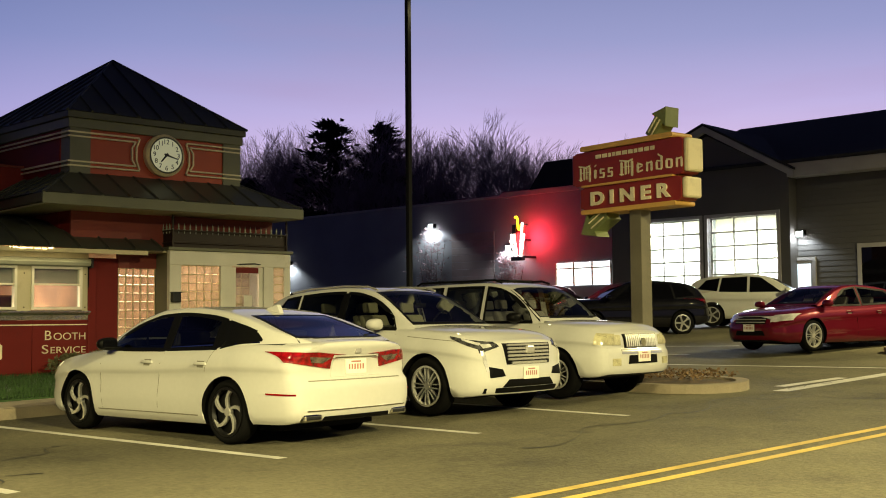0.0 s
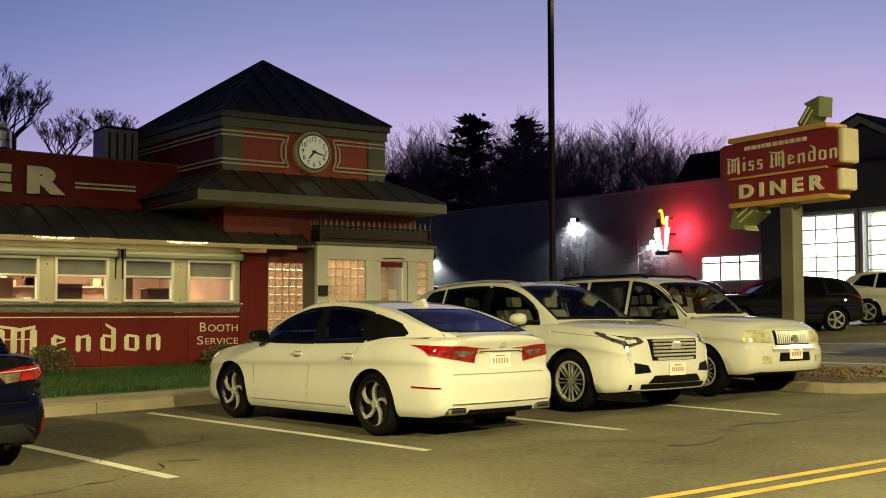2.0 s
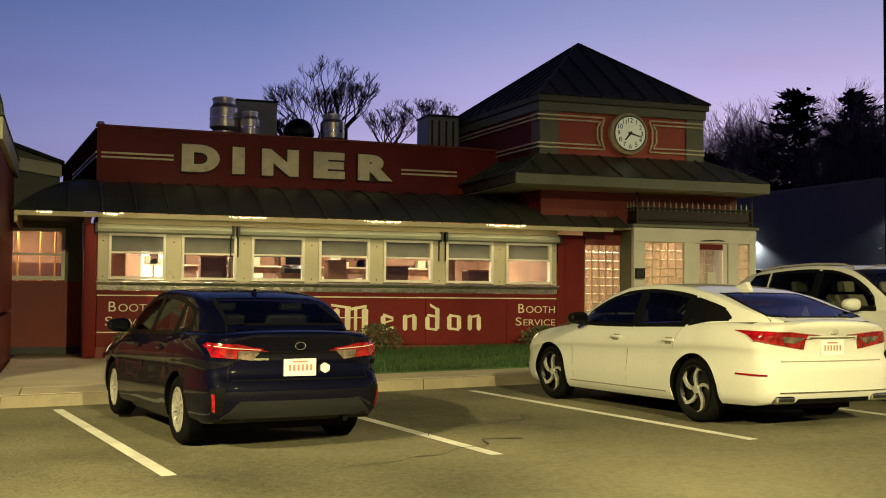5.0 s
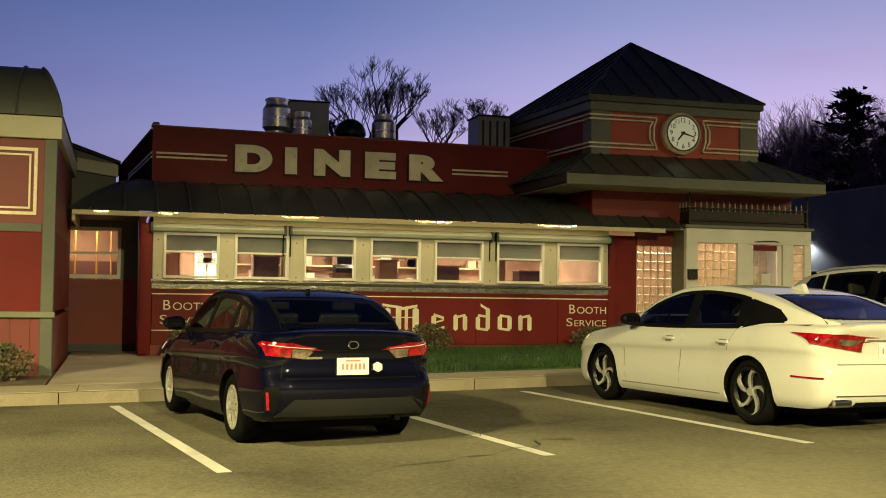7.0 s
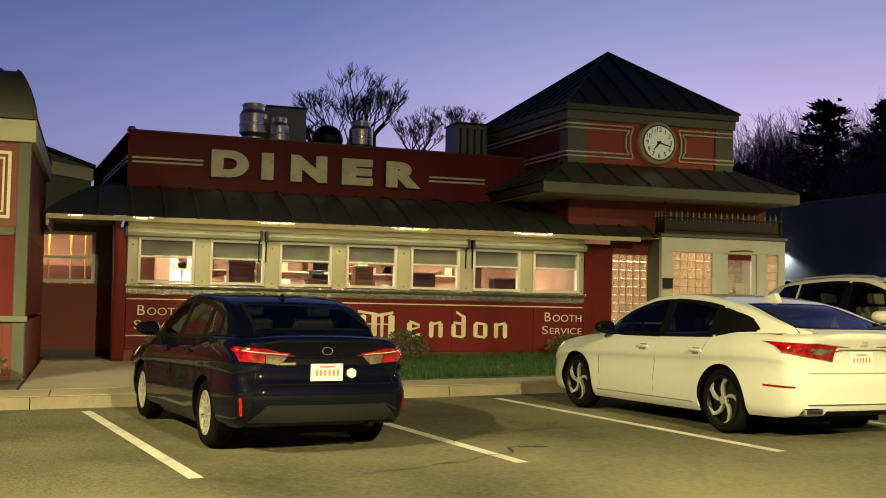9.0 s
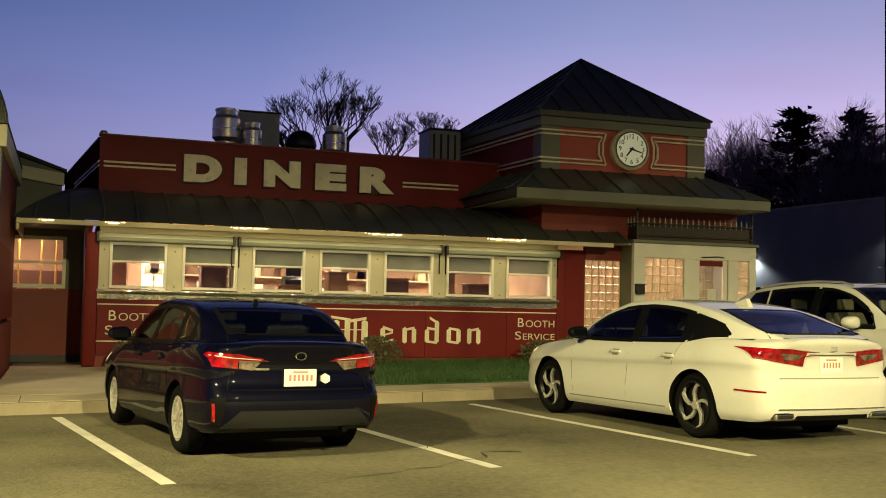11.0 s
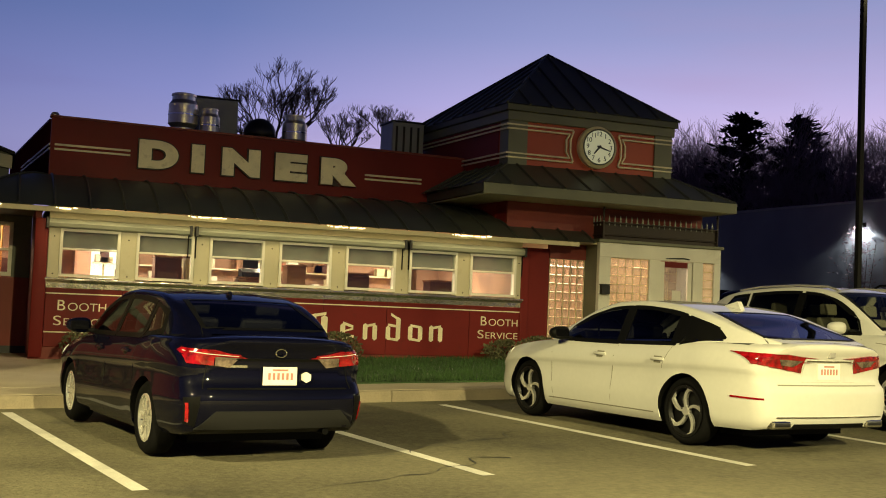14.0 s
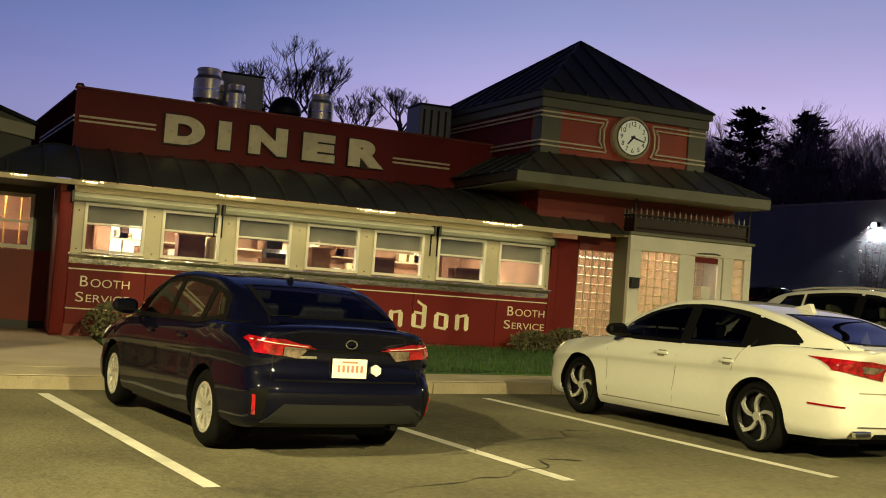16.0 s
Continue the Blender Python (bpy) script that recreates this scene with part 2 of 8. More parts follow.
M["tinted_glass"] = glass("tinted_glass", (0.75, 0.8, 0.85), 0.30)
M["cabin_glass"] = glass("cabin_glass", (0.8, 0.85, 0.82), 0.42)
M["screen_glass"] = glass("screen_glass", (0.85, 0.9, 0.88), 0.80)
M["seat_dark"] = mat("seat_dark", (0.018, 0.018, 0.02), 0.75)
M["seat_grey"] = mat("seat_grey", (0.16, 0.15, 0.14), 0.75)
M["seat_tan"] = mat("seat_tan", (0.20, 0.19, 0.13), 0.7)
M["blind"] = mat("blind", (0.36, 0.35, 0.30), 0.8, var=0.25, scale=10)
M["blind"].node_tree.nodes["Principled BSDF"].inputs["Alpha"].default_value = 0.74
M["room_wall"] = mat("room_wall", (0.40, 0.23, 0.15), 0.7, var=0.4, scale=5)
M["room_dark"] = mat("room_dark", (0.10, 0.035, 0.025), 0.6, var=0.3)
M["wood"] = mat("wood", (0.24, 0.11, 0.05), 0.5, var=0.3, scale=8)
M["glass"] = glass("window_glass")
M["lit_tube"] = glow("lit_tube", (1.0, 0.80, 0.42), 5.0)
M["lit_white"] = glow("lit_white", (0.92, 0.97, 1.0), 3.2)
M["lamp_white"] = glow("lamp_white", (0.95, 0.98, 1.0), 40.0)
M["neon_white"] = glow("neon_white", (1.0, 0.72, 0.62), 5.0)
M["neon_yellow"] = glow("neon_yellow", (1.0, 0.62, 0.02), 3.5)
M["neon_red"] = glow("neon_red", (1.0, 0.02, 0.03), 5.0)


def paint(name, colour, rough=0.5, metal=0.0, coat=1.0):
    return mat(name, colour, rough, metal, var=0.05, scale=3, coat=coat, fine=20, spec=0.03)


# ---------- mesh helpers ----------
def part(name, bm, material, parent=None, label="", smooth=None):
    me = bpy.data.meshes.new(name)
    bm.normal_update()
    bm.to_mesh(me)
    bm.free()
    if smooth is not None:
        for p in me.polygons:
            p.use_smooth = True
        me.set_sharp_from_angle(angle=radians(smooth))
    for m in material if isinstance(material, (list, tuple)) else [material]:
        me.materials.append(M[m] if isinstance(m, str) else m)
    ob = new(name, me)
    if parent is not None:
        ob.parent = parent
    if label:
        tagged(ob, label)
    return ob


def thing(name, place, label, category, group="", rz=0.0):
    e = new(name)
    e.matrix_world = pose(*place, 0, 0, rz)
    e.empty_display_size = 0.2
    return tagged(e, label, category, group)


def box(x0, x1, y0, y1, z0, z1, bevel=0.0, bm=None):
    own = bm is None
    b = bmesh.new()
    bmesh.ops.create_cube(b, size=1.0)
    for v in b.verts:
        v.co = Vector(((x0 + x1) / 2 + v.co.x * (x1 - x0), (y0 + y1) / 2 + v.co.y * (y1 - y0), (z0 + z1) / 2 + v.co.z * (z1 - z0)))
    if bevel:
        bmesh.ops.bevel(b, geom=b.edges[:], offset=bevel, segments=2, affect="EDGES", profile=0.5)
    if own:
        return b
    me = bpy.data.meshes.new("tmp")
    b.to_mesh(me)
    b.free()
    bm.from_mesh(me)
    bpy.data.meshes.remove(me)
    return bm


def join(*bms):
    out = bmesh.new()
    for b in bms:
        me = bpy.data.meshes.new("tmp")
        b.to_mesh(me)
        b.free()
        out.from_mesh(me)
        bpy.data.meshes.remove(me)
    return out


def cyl(p0, p1, r0, r1=None, seg=12, caps=True):
    r1 = r0 if r1 is None else r1
    p0, p1 = Vector(p0), Vector(p1)
    b = bmesh.new()
    bmesh.ops.create_cone(b, cap_ends=caps, segments=seg, radius1=r0, radius2=r1, depth=(p1 - p0).length)
    q = (p1 - p0).to_track_quat("Z", "Y").to_matrix().to_4x4()
    bmesh.ops.transform(b, matrix=Matrix.Translation((p0 + p1) / 2) @ q, verts=b.verts)
    return b


def tube(points, r, seg=6):
    """A round bar along points."""
    return join(*[cyl(a, b, r, seg=seg) for a, b in zip(points[:-1], points[1:])])


def prism(poly, axis, lo, hi, bevel=0.0):
    """A flat outline pushed along an axis: poly holds the two other coordinates, in xyz order."""
    b = bmesh.new()

    def at(p, d):
        return {"x": (d, p[0], p[1]), "y": (p[0], d, p[1]), "z": (p[0], p[1], d)}[axis]
    a = [b.verts.new(at(p, lo)) for p in poly]
    c = [b.verts.new(at(p, hi)) for p in poly]
    n = len(poly)
    b.faces.new(a)
    b.faces.new(c[::-1])
    for i in range(n):
        b.faces.new((a[i], c[i], c[(i + 1) % n], a[(i + 1) % n]))
    bmesh.ops.recalc_face_normals(b, faces=b.faces)
    if bevel:
        bmesh.ops.bevel(b, geom=b.edges[:], offset=bevel, segments=2, affect="EDGES", profile=0.5)
    return b


def letters(text, size, depth, width=None, bold=0.0, small_caps=False):
    """Built-in font as a mesh in the xz plane, facing -y, from x = 0, base at z = 0."""
    c = bpy.data.curves.new("letters", "FONT")
    c.body, c.size, c.extrude, c.offset = text, size, depth, bold
    o = bpy.data.objects.new("letters", c)
    scene.collection.objects.link(o)
    me = bpy.data.meshes.new_from_object(o.evaluated_get(bpy.context.evaluated_depsgraph_get()))
    bpy.data.objects.remove(o)
    b = bmesh.new()
    b.from_mesh(me)
    bpy.data.meshes.remove(me)
    xs = [v.co.x for v in b.verts]
    x0, x1 = min(xs), max(xs)
    s = width / (x1 - x0) if width else 1
    for v in b.verts:
        v.co = Vector(((v.co.x - x0) * s, -v.co.z, v.co.y))
    return b


def moved(b, m):
    bmesh.ops.transform(b, matrix=m, verts=b.verts)
    return b


FACE_X = pose(0, 0, 0, 0, 0, 90)


def gz(y):
    """Height of the car park, which rises gently along y."""
    return float(np.interp(y, [-60, -10, 0, 15, 23, 30, 38, 45, 90, 300], [-0.6, -0.2, 0.0, 0.30, 0.62, 0.98, 1.4, 1.45, 2.4, 4.0]))


# ---------- ground ----------
def sheet(xs, ys, lift=0.0):
    b = bmesh.new()
    vs = [[b.verts.new((x, y, gz(y) + lift)) for y in ys] for x in xs]
    for i in range(len(xs) - 1):
        for j in range(len(ys) - 1):
            b.faces.new((vs[i][j], vs[i + 1][j], vs[i + 1][j + 1], vs[i][j + 1]))
    return b


def strip(x0, y0, x1, y1, w, lift=0.004, n=1):
    """A painted stripe on the asphalt."""
    b = bmesh.new()
    d = Vector((x1 - x0, y1 - y0, 0)).normalized()
    s = Vector((-d.y, d.x, 0)) * w / 2
    row = []
    for i in range(n + 1):
        p = Vector((x0 + (x1 - x0) * i / n, y0 + (y1 - y0) * i / n, 0))
        a, c = p - s, p + s
        row.append((b.verts.new((a.x, a.y, gz(a.y) + lift)), b.verts.new((c.x, c.y, gz(c.y) + lift))))
    for p, q in zip(row[:-1], row[1:]):
        b.faces.new((p[0], q[0], q[1], p[1]))
    return b


YS = [-900, -300, -120, -60, -30, -20, -10, -5] + list(range(0, 46, 1)) + [50, 60, 75, 90, 120, 160, 300, 900]
tagged(part("ground", sheet([-900, -300, -120, -60, -40, -30, -20, -14, -8, 0, 8, 16, 40, 120, 300, 900], YS), "asphalt"),
       "worn grey asphalt car park with patches", "ground", kind="structure")

STALLS = [(-8.30, 1.29, -13.75, 0.45), (-8.33, 4.0, -13.95, 3.30), (-8.28, 6.5, -13.9, 5.82), (-8.2, 8.98, -14.0, 8.6), (-8.05, 11.35, -14.0, 11.2),
          (-8.35, -1.5, -13.6, -2.4), (-8.4, -4.3, -13.5, -5.3)]
for s in STALLS:
    tagged(part("parking_line", strip(*s, 0.12, n=6), "paint_white"), "faded white painted parking bay line", "road marking", "parking lines", "structure")
tagged(part("centre_line", strip(-5.12, -30, -5.12, 60, 0.11, n=60), "paint_yellow"), "double yellow painted centre line on asphalt", "road marking", kind="structure")
tagged(part("centre_line", strip(-4.84, -30, -4.84, 60, 0.11, n=60), "paint_yellow"), "double yellow painted centre line on asphalt", "road marking", kind="structure")

# kerb and pavement before the diner; kerb line turns slightly
KERB = [(-13.9, -25.0), (-14.12, -3.0), (-14.16, 0.44), (-14.36, 5.28), (-14.51, 6.61), (-14.8, 15.5)]


def kerb_x(y):
    return float(np.interp(y, [p[1] for p in KERB], [p[0] for p in KERB]))


def band(y0, y1, off0, off1, z0, z1, step=0.5):
    """A raised strip that follows the kerb line."""
    n = max(1, int((y1 - y0) / step))
    b = bmesh.new()
    rows = []
    for i in range(n + 1):
        y = y0 + (y1 - y0) * i / n
        x = kerb_x(y)
        rows.append([b.verts.new((x - off0, y, gz(y) + z0)), b.verts.new((x - off0, y, gz(y) + z1)),
                     b.verts.new((x - off1, y, gz(y) + z1)), b.verts.new((x - off1, y, gz(y) + z0))])
    for p, q in zip(rows[:-1], rows[1:]):
        for k in range(4):
            b.faces.new((p[k], p[(k + 1) % 4], q[(k + 1) % 4], q[k]))
    b.faces.new(rows[0])
    b.faces.new(rows[-1][::-1])
    bmesh.ops.recalc_face_normals(b, faces=b.faces)
    return b


kerb = tagged(new("kerb"), "weathered granite kerb beside the parking bays", "kerb", kind="structure")
y = -24.0
while y < 15.2:
    y2 = min(y + 1.83, 15.2)
    bmk = band(y, y2 - 0.012, 0.0, 0.16, -0.08, 0.145, 0.9)
    top_edges = [e for e in bmk.edges if all(v.co.z > gz(v.co.y) + 0.1 for v in e.verts) and abs(e.verts[0].co.y - e.verts[1].co.y) > 0.2]
    bmesh.ops.bevel(bmk, geom=top_edges, offset=0.018, segments=2, affect="EDGES")
    part("kerb_stone", bmk, "kerb_stone", kerb)
    y = y2
pav = tagged(new("pavement"), "pale concrete pavement slabs along the kerb", "pavement", kind="structure")
y = -24.0
while y < 15.2:
    y2 = min(y + 1.5, 15.2)
    part("paving_slab", band(y, y2 - 0.012, 0.165, 1.18, -0.06, 0.15, 0.75), "concrete", pav)
    y = y2
# entry walk beside the diner and the lawn
part("entry_walk", band(-0.42, 1.55, 1.19, 9.3, -0.05, 0.152), "concrete", pav)
part("side_walk", band(11.4, 15.2, 1.19, 7.3, -0.05, 0.152), "concrete", pav)
tagged(part("lawn_soil", band(1.6, 11.38, 1.19, 8.0, -0.05, 0.17, 0.4), "grass"), "lawn bed before the diner", "lawn", kind="structure")
tagged(part("bed_soil", band(-24, -0.45, 1.19, 3.6, -0.05, 0.16, 0.5), "soil"), "dark soil bed before the red building", "soil bed", kind="structure")
rng = random.Random(3)
gb = bmesh.new()
for i in range(26000):
    y = rng.uniform(1.65, 11.3)
    x = kerb_x(y) - 1.2 - 6.1 * rng.random() ** 1.3
    z = gz(y) + 0.165
    h, a, w = rng.uniform(0.04, 0.11), rng.uniform(0, 6.28), rng.uniform(0.006, 0.012)
    dx, dy = math.cos(a) * w, math.sin(a) * w
    lx, ly = rng.uniform(-0.04, 0.04), rng.uniform(-0.04, 0.04)
    v = [gb.verts.new((x - dx, y - dy, z)), gb.verts.new((x + dx, y + dy, z)), gb.verts.new((x + lx, y + ly, z + h))]
    gb.faces.new(v)
tagged(part("grass", gb, "grass"), "short green lawn grass before the diner", "grass", kind="stuff")


def shrub(place, r, h, seed, label):
    rg = random.Random(seed)
    t = thing("shrub", place, label, "shrub", "shrubs")
    b = bmesh.new()
    stems = []
    for i in range(16):
        a, q = rg.uniform(0, 6.28), rg.random()
        stems.append(cyl((0, 0, -0.03), (math.cos(a) * r * q, math.sin(a) * r * q, h * rg.uniform(0.6, 0.95)), 0.008, 0.004, 5))
    part("stem", join(*stems), "bark", t)
    for i in range(int(900 * r * 2)):
        a, q, k = rg.uniform(0, 6.28), rg.random() ** 0.5, rg.random()
        e = math.sqrt(max(0.05, 1 - (2 * k - 0.8) ** 2 * 0.7))
        c = Vector((math.cos(a) * r * q * e, math.sin(a) * r * q * e, h * (0.08 + 0.92 * k)))
        d = Vector((rg.uniform(-1, 1), rg.uniform(-1, 1), rg.uniform(-0.3, 1))).normalized() * 0.06
        s = d.cross(Vector((rg.uniform(-1, 1), rg.uniform(-1, 1), rg.uniform(-1, 1)))).normalized() * 0.025
        v = [b.verts.new(c), b.verts.new(c + d * 0.5 + s), b.verts.new(c + d), b.verts.new(c + d * 0.5 - s)]
        b.faces.new(v)
    part("leaves", b, "shrub", t)
    return t


for k, (x, y, r, h) in enumerate([(-20.6, 1.75, 0.42, 0.62), (-20.7, 6.35, 0.5, 0.55), (-20.8, 5.5, 0.36, 0.4), (-20.75, 9.9, 0.5, 0.42), (-20.75, 10.7, 0.55, 0.5),
                                  (-16.2, -1.05, 0.42, 0.5), (-16.2, -2.3, 0.42, 0.5), (-20.8, 3.4, 0.4, 0.4)]):
    shrub((x, y, gz(y) + 0.16), r, h, k, "dry low evergreen shrub in the bed by the wall")

st = thing("stone_block", (-20.3, 2.15, gz(2.15) + 0.16), "rounded tan stone block beside the shrub", "stone")
sb_ = box(-0.16, 0.16, -0.17, 0.17, -0.03, 0.46, 0.07)
for v in sb_.verts:
    v.co += Vector((0.02, 0.02, 0.0)) * noise.noise(v.co * 6.0)
part("stone", sb_, mat("tan_stone", (0.36, 0.27, 0.13), 0.85, var=0.3, scale=12, bump=0.5), st, smooth=50)

# ---------- the diner car ----------
FX = -21.5          # facade plane
Y0, Y1 = 1.08, 10.58
wall = tagged(new("wall_diner"), "dark red enamelled front of a vintage diner car", "wall", kind="structure")
part("base_course", box(FX - 0.2, FX - 0.04, 0.84, 12.3, 0.0, 0.42), "maroon", wall)
edges = [1.08, 2.42, 3.62, 4.95, 6.27, 7.6, 9.42, 10.58]
for a, c in zip(edges[:-1], edges[1:]):
    part("enamel_panel", box(FX - 0.15, FX, a + 0.004, c - 0.004, 0.4, 1.46, 0.006), "red_enamel", wall)
part("corner_post", box(FX - 0.15, FX + 0.05, 0.84, 1.075, 0.2, 2.72, 0.03), "red_enamel", wall, "rounded red corner post", 40)
part("end_wall", box(FX - 0.15, FX - 0.01, 10.59, 11.24, 0.2, 2.75, 0.01), "red_enamel", wall)
part("end_post", box(FX - 0.05, FX + 0.03, 10.57, 10.75, 0.2, 2.72, 0.02), "red_enamel", wall)
for z, (a, c) in ((1.355, (Y0, Y1)), (0.655, (1.08, 2.4)), (0.655, (9.95, 10.5))):
    part("pinstripe", box(FX, FX + 0.004, a, c, z, z + 0.022), "gold_cream", wall)
part("sill_band", prism([(FX - 0.1, 1.465), (FX + 0.015, 1.465), (FX + 0.02, 1.56), (FX + 0.05, 1.60), (FX + 0.085, 1.615), (FX + 0.085, 1.645), (FX - 0.1, 1.67)], "y", Y0 - 0.03, Y1 + 0.03, 0.004), "bright_steel", wall, "polished steel sill band")
part("head_band", box(FX - 0.15, FX + 0.01, Y0, Y1, 2.55, 2.85), "cream_panel", wall)
PITCH = 1.358
WIN = [(1.28 + i * PITCH * 0.995, 1.28 + i * PITCH * 0.995 + 1.06) for i in range(7)]
piers = [Y0] + [v for w in WIN for v in w] + [Y1]
for a, c in zip(piers[0::2], piers[1::2]):
    part("window_pier", box(FX - 0.15, FX, a, c, 1.56, 2.56, 0.01), "cream_panel", wall, "cream panel between windows")
    bolts = [cyl((FX, (a + c) / 2, z), (FX + 0.008, (a + c) / 2, z), 0.014, seg=8) for z in (1.72, 2.4)]
    part("rivet", join(*bolts), "bronze", wall)
for k, (a, c) in enumerate(WIN):
    w = tagged(new(f"window_{k + 1}"), "lit diner sash window with lowered shade", "window", "diner windows", "structure")
    z0, z1, t = 1.675, 2.55, 0.05
    part("window_frame", join(box(FX - 0.12, FX + 0.03, a, a + t, z0, z1), box(FX - 0.12, FX + 0.03, c - t, c, z0, z1),
                              box(FX - 0.12, FX + 0.03, a + t, c - t, z0, z0 + 0.05), box(FX - 0.12, FX + 0.03, a + t, c - t, z1 - 0.05, z1)), "white_trim", w)
    part("sash_rail", box(FX - 0.08, FX + 0.01, a + t, c - t, 2.165, 2.20, 0.006), "white_trim", w)
    for lo, hi, d in ((z0 + 0.05, 2.165, -0.07), (2.20, z1 - 0.05, -0.05)):
        p = part("pane", box(FX + d, FX + d + 0.006, a + t, c - t, lo, hi), "glass", w)
        p.visible_shadow = False
    part("shade", box(FX - 0.115, FX - 0.105, a + t, c - t, 2.21 - 0.03 * ((k * 7) % 3), z1 - 0.05), "blind", w, "grey-green roller shade pulled half down")
# awning boxes
for a, c in ((1.02, 3.62), (3.68, 7.92), (7.98, 10.62)):
    aw = thing("awning_box", (FX, a, 2.55), "rolled-up grey metal awning housing above diner windows", "awning", "awning boxes")
    part("housing", prism([(0.0, 0.0), (0.14, 0.02), (0.17, 0.09), (0.12, 0.16), (0.0, 0.18)], "y", 0, c - a, 0.008), "awning", aw)
    for e in (0.0, c - a - 0.05):
        part("end_cap", box(0.0, 0.18, e, e + 0.05, -0.015, 0.185, 0.01), "black_metal", aw)
    for e in (0.02, c - a - 0.06):
        part("arm", box(0.02, 0.045, e, e + 0.022, -0.42, 0.0, 0.004), "trim_black", aw)

# eave with glowing rows, and curved standing-seam roof
EX = -20.9
eave = tagged(new("trim_eave"), "cream eave fascia and soffit of the diner roof", "eave", kind="structure")
part("fascia", box(EX, EX + 0.05, -0.38, 11.6, 2.80, 2.89, 0.006), "cream", eave)
part("soffit", box(FX, EX, -0.33, 11.6, 2.86, 2.885), "cream", eave)
part("side_fascia", box(-24.5, EX - 0.002, -0.38, -0.33, 2.68, 2.90, 0.006), "cream", eave)
# glowing rows, broken at random into short pieces of uneven thickness
for a, c in ((0.0, 0.25), (1.15, 1.5), (3.45, 4.15), (6.1, 6.85), (8.7, 9.55)):
    t = thing("eave_glow_row", (EX + 0.06, a, 2.872), "row of short warm glowing pieces at the eave", "light", "soffit lights")
    rs = random.Random(int(a * 100))
    g = 0.0
    while g < c - a:
        e = min(c - a, g + rs.uniform(0.05, 0.16))
        part("tube", cyl((rs.uniform(-0.01, 0.01), g, rs.uniform(-0.012, 0.012)), (0, e, rs.uniform(-0.012, 0.012)), rs.uniform(0.004, 0.012), seg=8), "lit_tube", t)
        g = e + rs.uniform(0.005, 0.05)
    part("bracket", box(-0.05, 0.012, 0.02, 0.05, -0.02, 0.03), "cream", t)
# added area lamp under the eave, brightens the facade along its whole length
lamp("soffit_glow", "AREA", (EX - 0.1, 5.6, 2.84), 48, (1.0, 0.8, 0.4), 9.5, (EX - 0.1001, 5.6, 0), size_y=0.25).rotation_euler = (0, 0, radians(90))

PX, PY = -23.6, 1.08      # parapet front and left face
RL, RR = -0.42, 12.0


def roof_at(u, side, s):
    """Curved roof: u from eave to parapet; side 'front' runs along y, 'left' along x."""
    z = 2.9 + 0.80 * math.sin(u * math.pi / 2) ** 0.9
    if side == "front":
        y0 = RL + u * (PY - RL)
        return Vector((EX + 0.06 + (PX - EX - 0.06) * u, max(s, y0), z))
    x0 = EX + 0.06 + (PX - EX - 0.06) * u
    return Vector((min(s, x0), RL + u * (PY - RL), z))


roof = tagged(new("roof_diner"), "dark standing-seam metal roof curving up from the eave", "roof", kind="structure")
U = [i / 12 for i in range(13)]
for side, S in (("front", [RL + (RR - RL) * i / 40 for i in range(41)]), ("left", [-27 + (EX + 0.06 + 27) * i / 24 for i in range(25)])):
    b = bmesh.new()
    g = [[b.verts.new(roof_at(u, side, s)) for u in U] for s in S]
    for i in range(len(S) - 1):
        for j in range(12):
            try:
                b.faces.new((g[i][j], g[i + 1][j], g[i + 1][j + 1], g[i][j + 1]))
            except ValueError:
                pass
    bmesh.ops.remove_doubles(b, verts=b.verts, dist=0.001)
    bmesh.ops.recalc_face_normals(b, faces=b.faces)
    part("roof_skin", b, "roof_metal", roof, smooth=40)
for k in range(21):
    s = RL + 0.35 + k * 0.6
    us = [u for u in U if s >= RL + u * (PY - RL)]
    if len(us) > 2:
        pts = [roof_at(u, "front", s) + Vector((0, 0, 0.01)) for u in us]
        part("seam", tube(pts, 0.028, 5), "roof_metal", roof)
part("hip_seam", tube([Vector((EX + 0.06 + (PX - EX - 0.06) * u, RL + u * (PY - RL), roof_at(u, "front", 9).z + 0.012)) for u in U], 0.024, 5), "roof_metal", roof)

# parapet with the big word
par = tagged(new("wall_parapet"), "dark red parapet wall with cream raised letters", "wall", kind="structure")
part("parapet_front", prism([(PY, 3.55), (10.4, 3.55), (10.4, 4.76), (PY, 4.85)], "x", PX - 0.0, PX + 0.15), "red_enamel", par)
part("parapet_side", prism([(PX - 0.001, PY), (PX - 0.001, PY + 0.2), (-32.0, 0.60), (-32.0, 0.40)], "z", 3.55, 4.83), "red_matte", par)
part("coping", prism([(PX - 0.25, PY - 0.03), (PX - 0.25, PY + 0.22), (-32.0, 0.63), (-32.0, 0.37)], "z", 4.831, 4.87), "maroon", par)
part("coping", prism([(PY - 0.03, 4.855), (10.4, 4.765), (10.4, 4.805), (PY - 0.03, 4.895)], "x", PX - 0.05, PX + 0.18), "maroon", par)
part("roof_deck", box(-27.5, PX - 0.21, PY + 0.21, 10.3, 4.3, 4.4), "shingle", par)
for ys in ((1.16, 2.62), (7.62, 8.95)):
    for z in (4.20, 4.29):
        dz = -0.02 * (ys[0] - 1.16)
        part("pinstripe", box(PX + 0.15, PX + 0.17, ys[0], ys[1], z + dz * 0.6, z + 0.04 + dz * 0.6, 0.004), "gold_cream", par)
for z in (4.20, 4.29):
    part("pinstripe", prism([(PX + 0.15, PY - 0.025), (PX + 0.15, PY - 0.002), (-28.5, 0.652), (-28.5, 0.625)], "z", z, z + 0.04), "gold_cream", par)
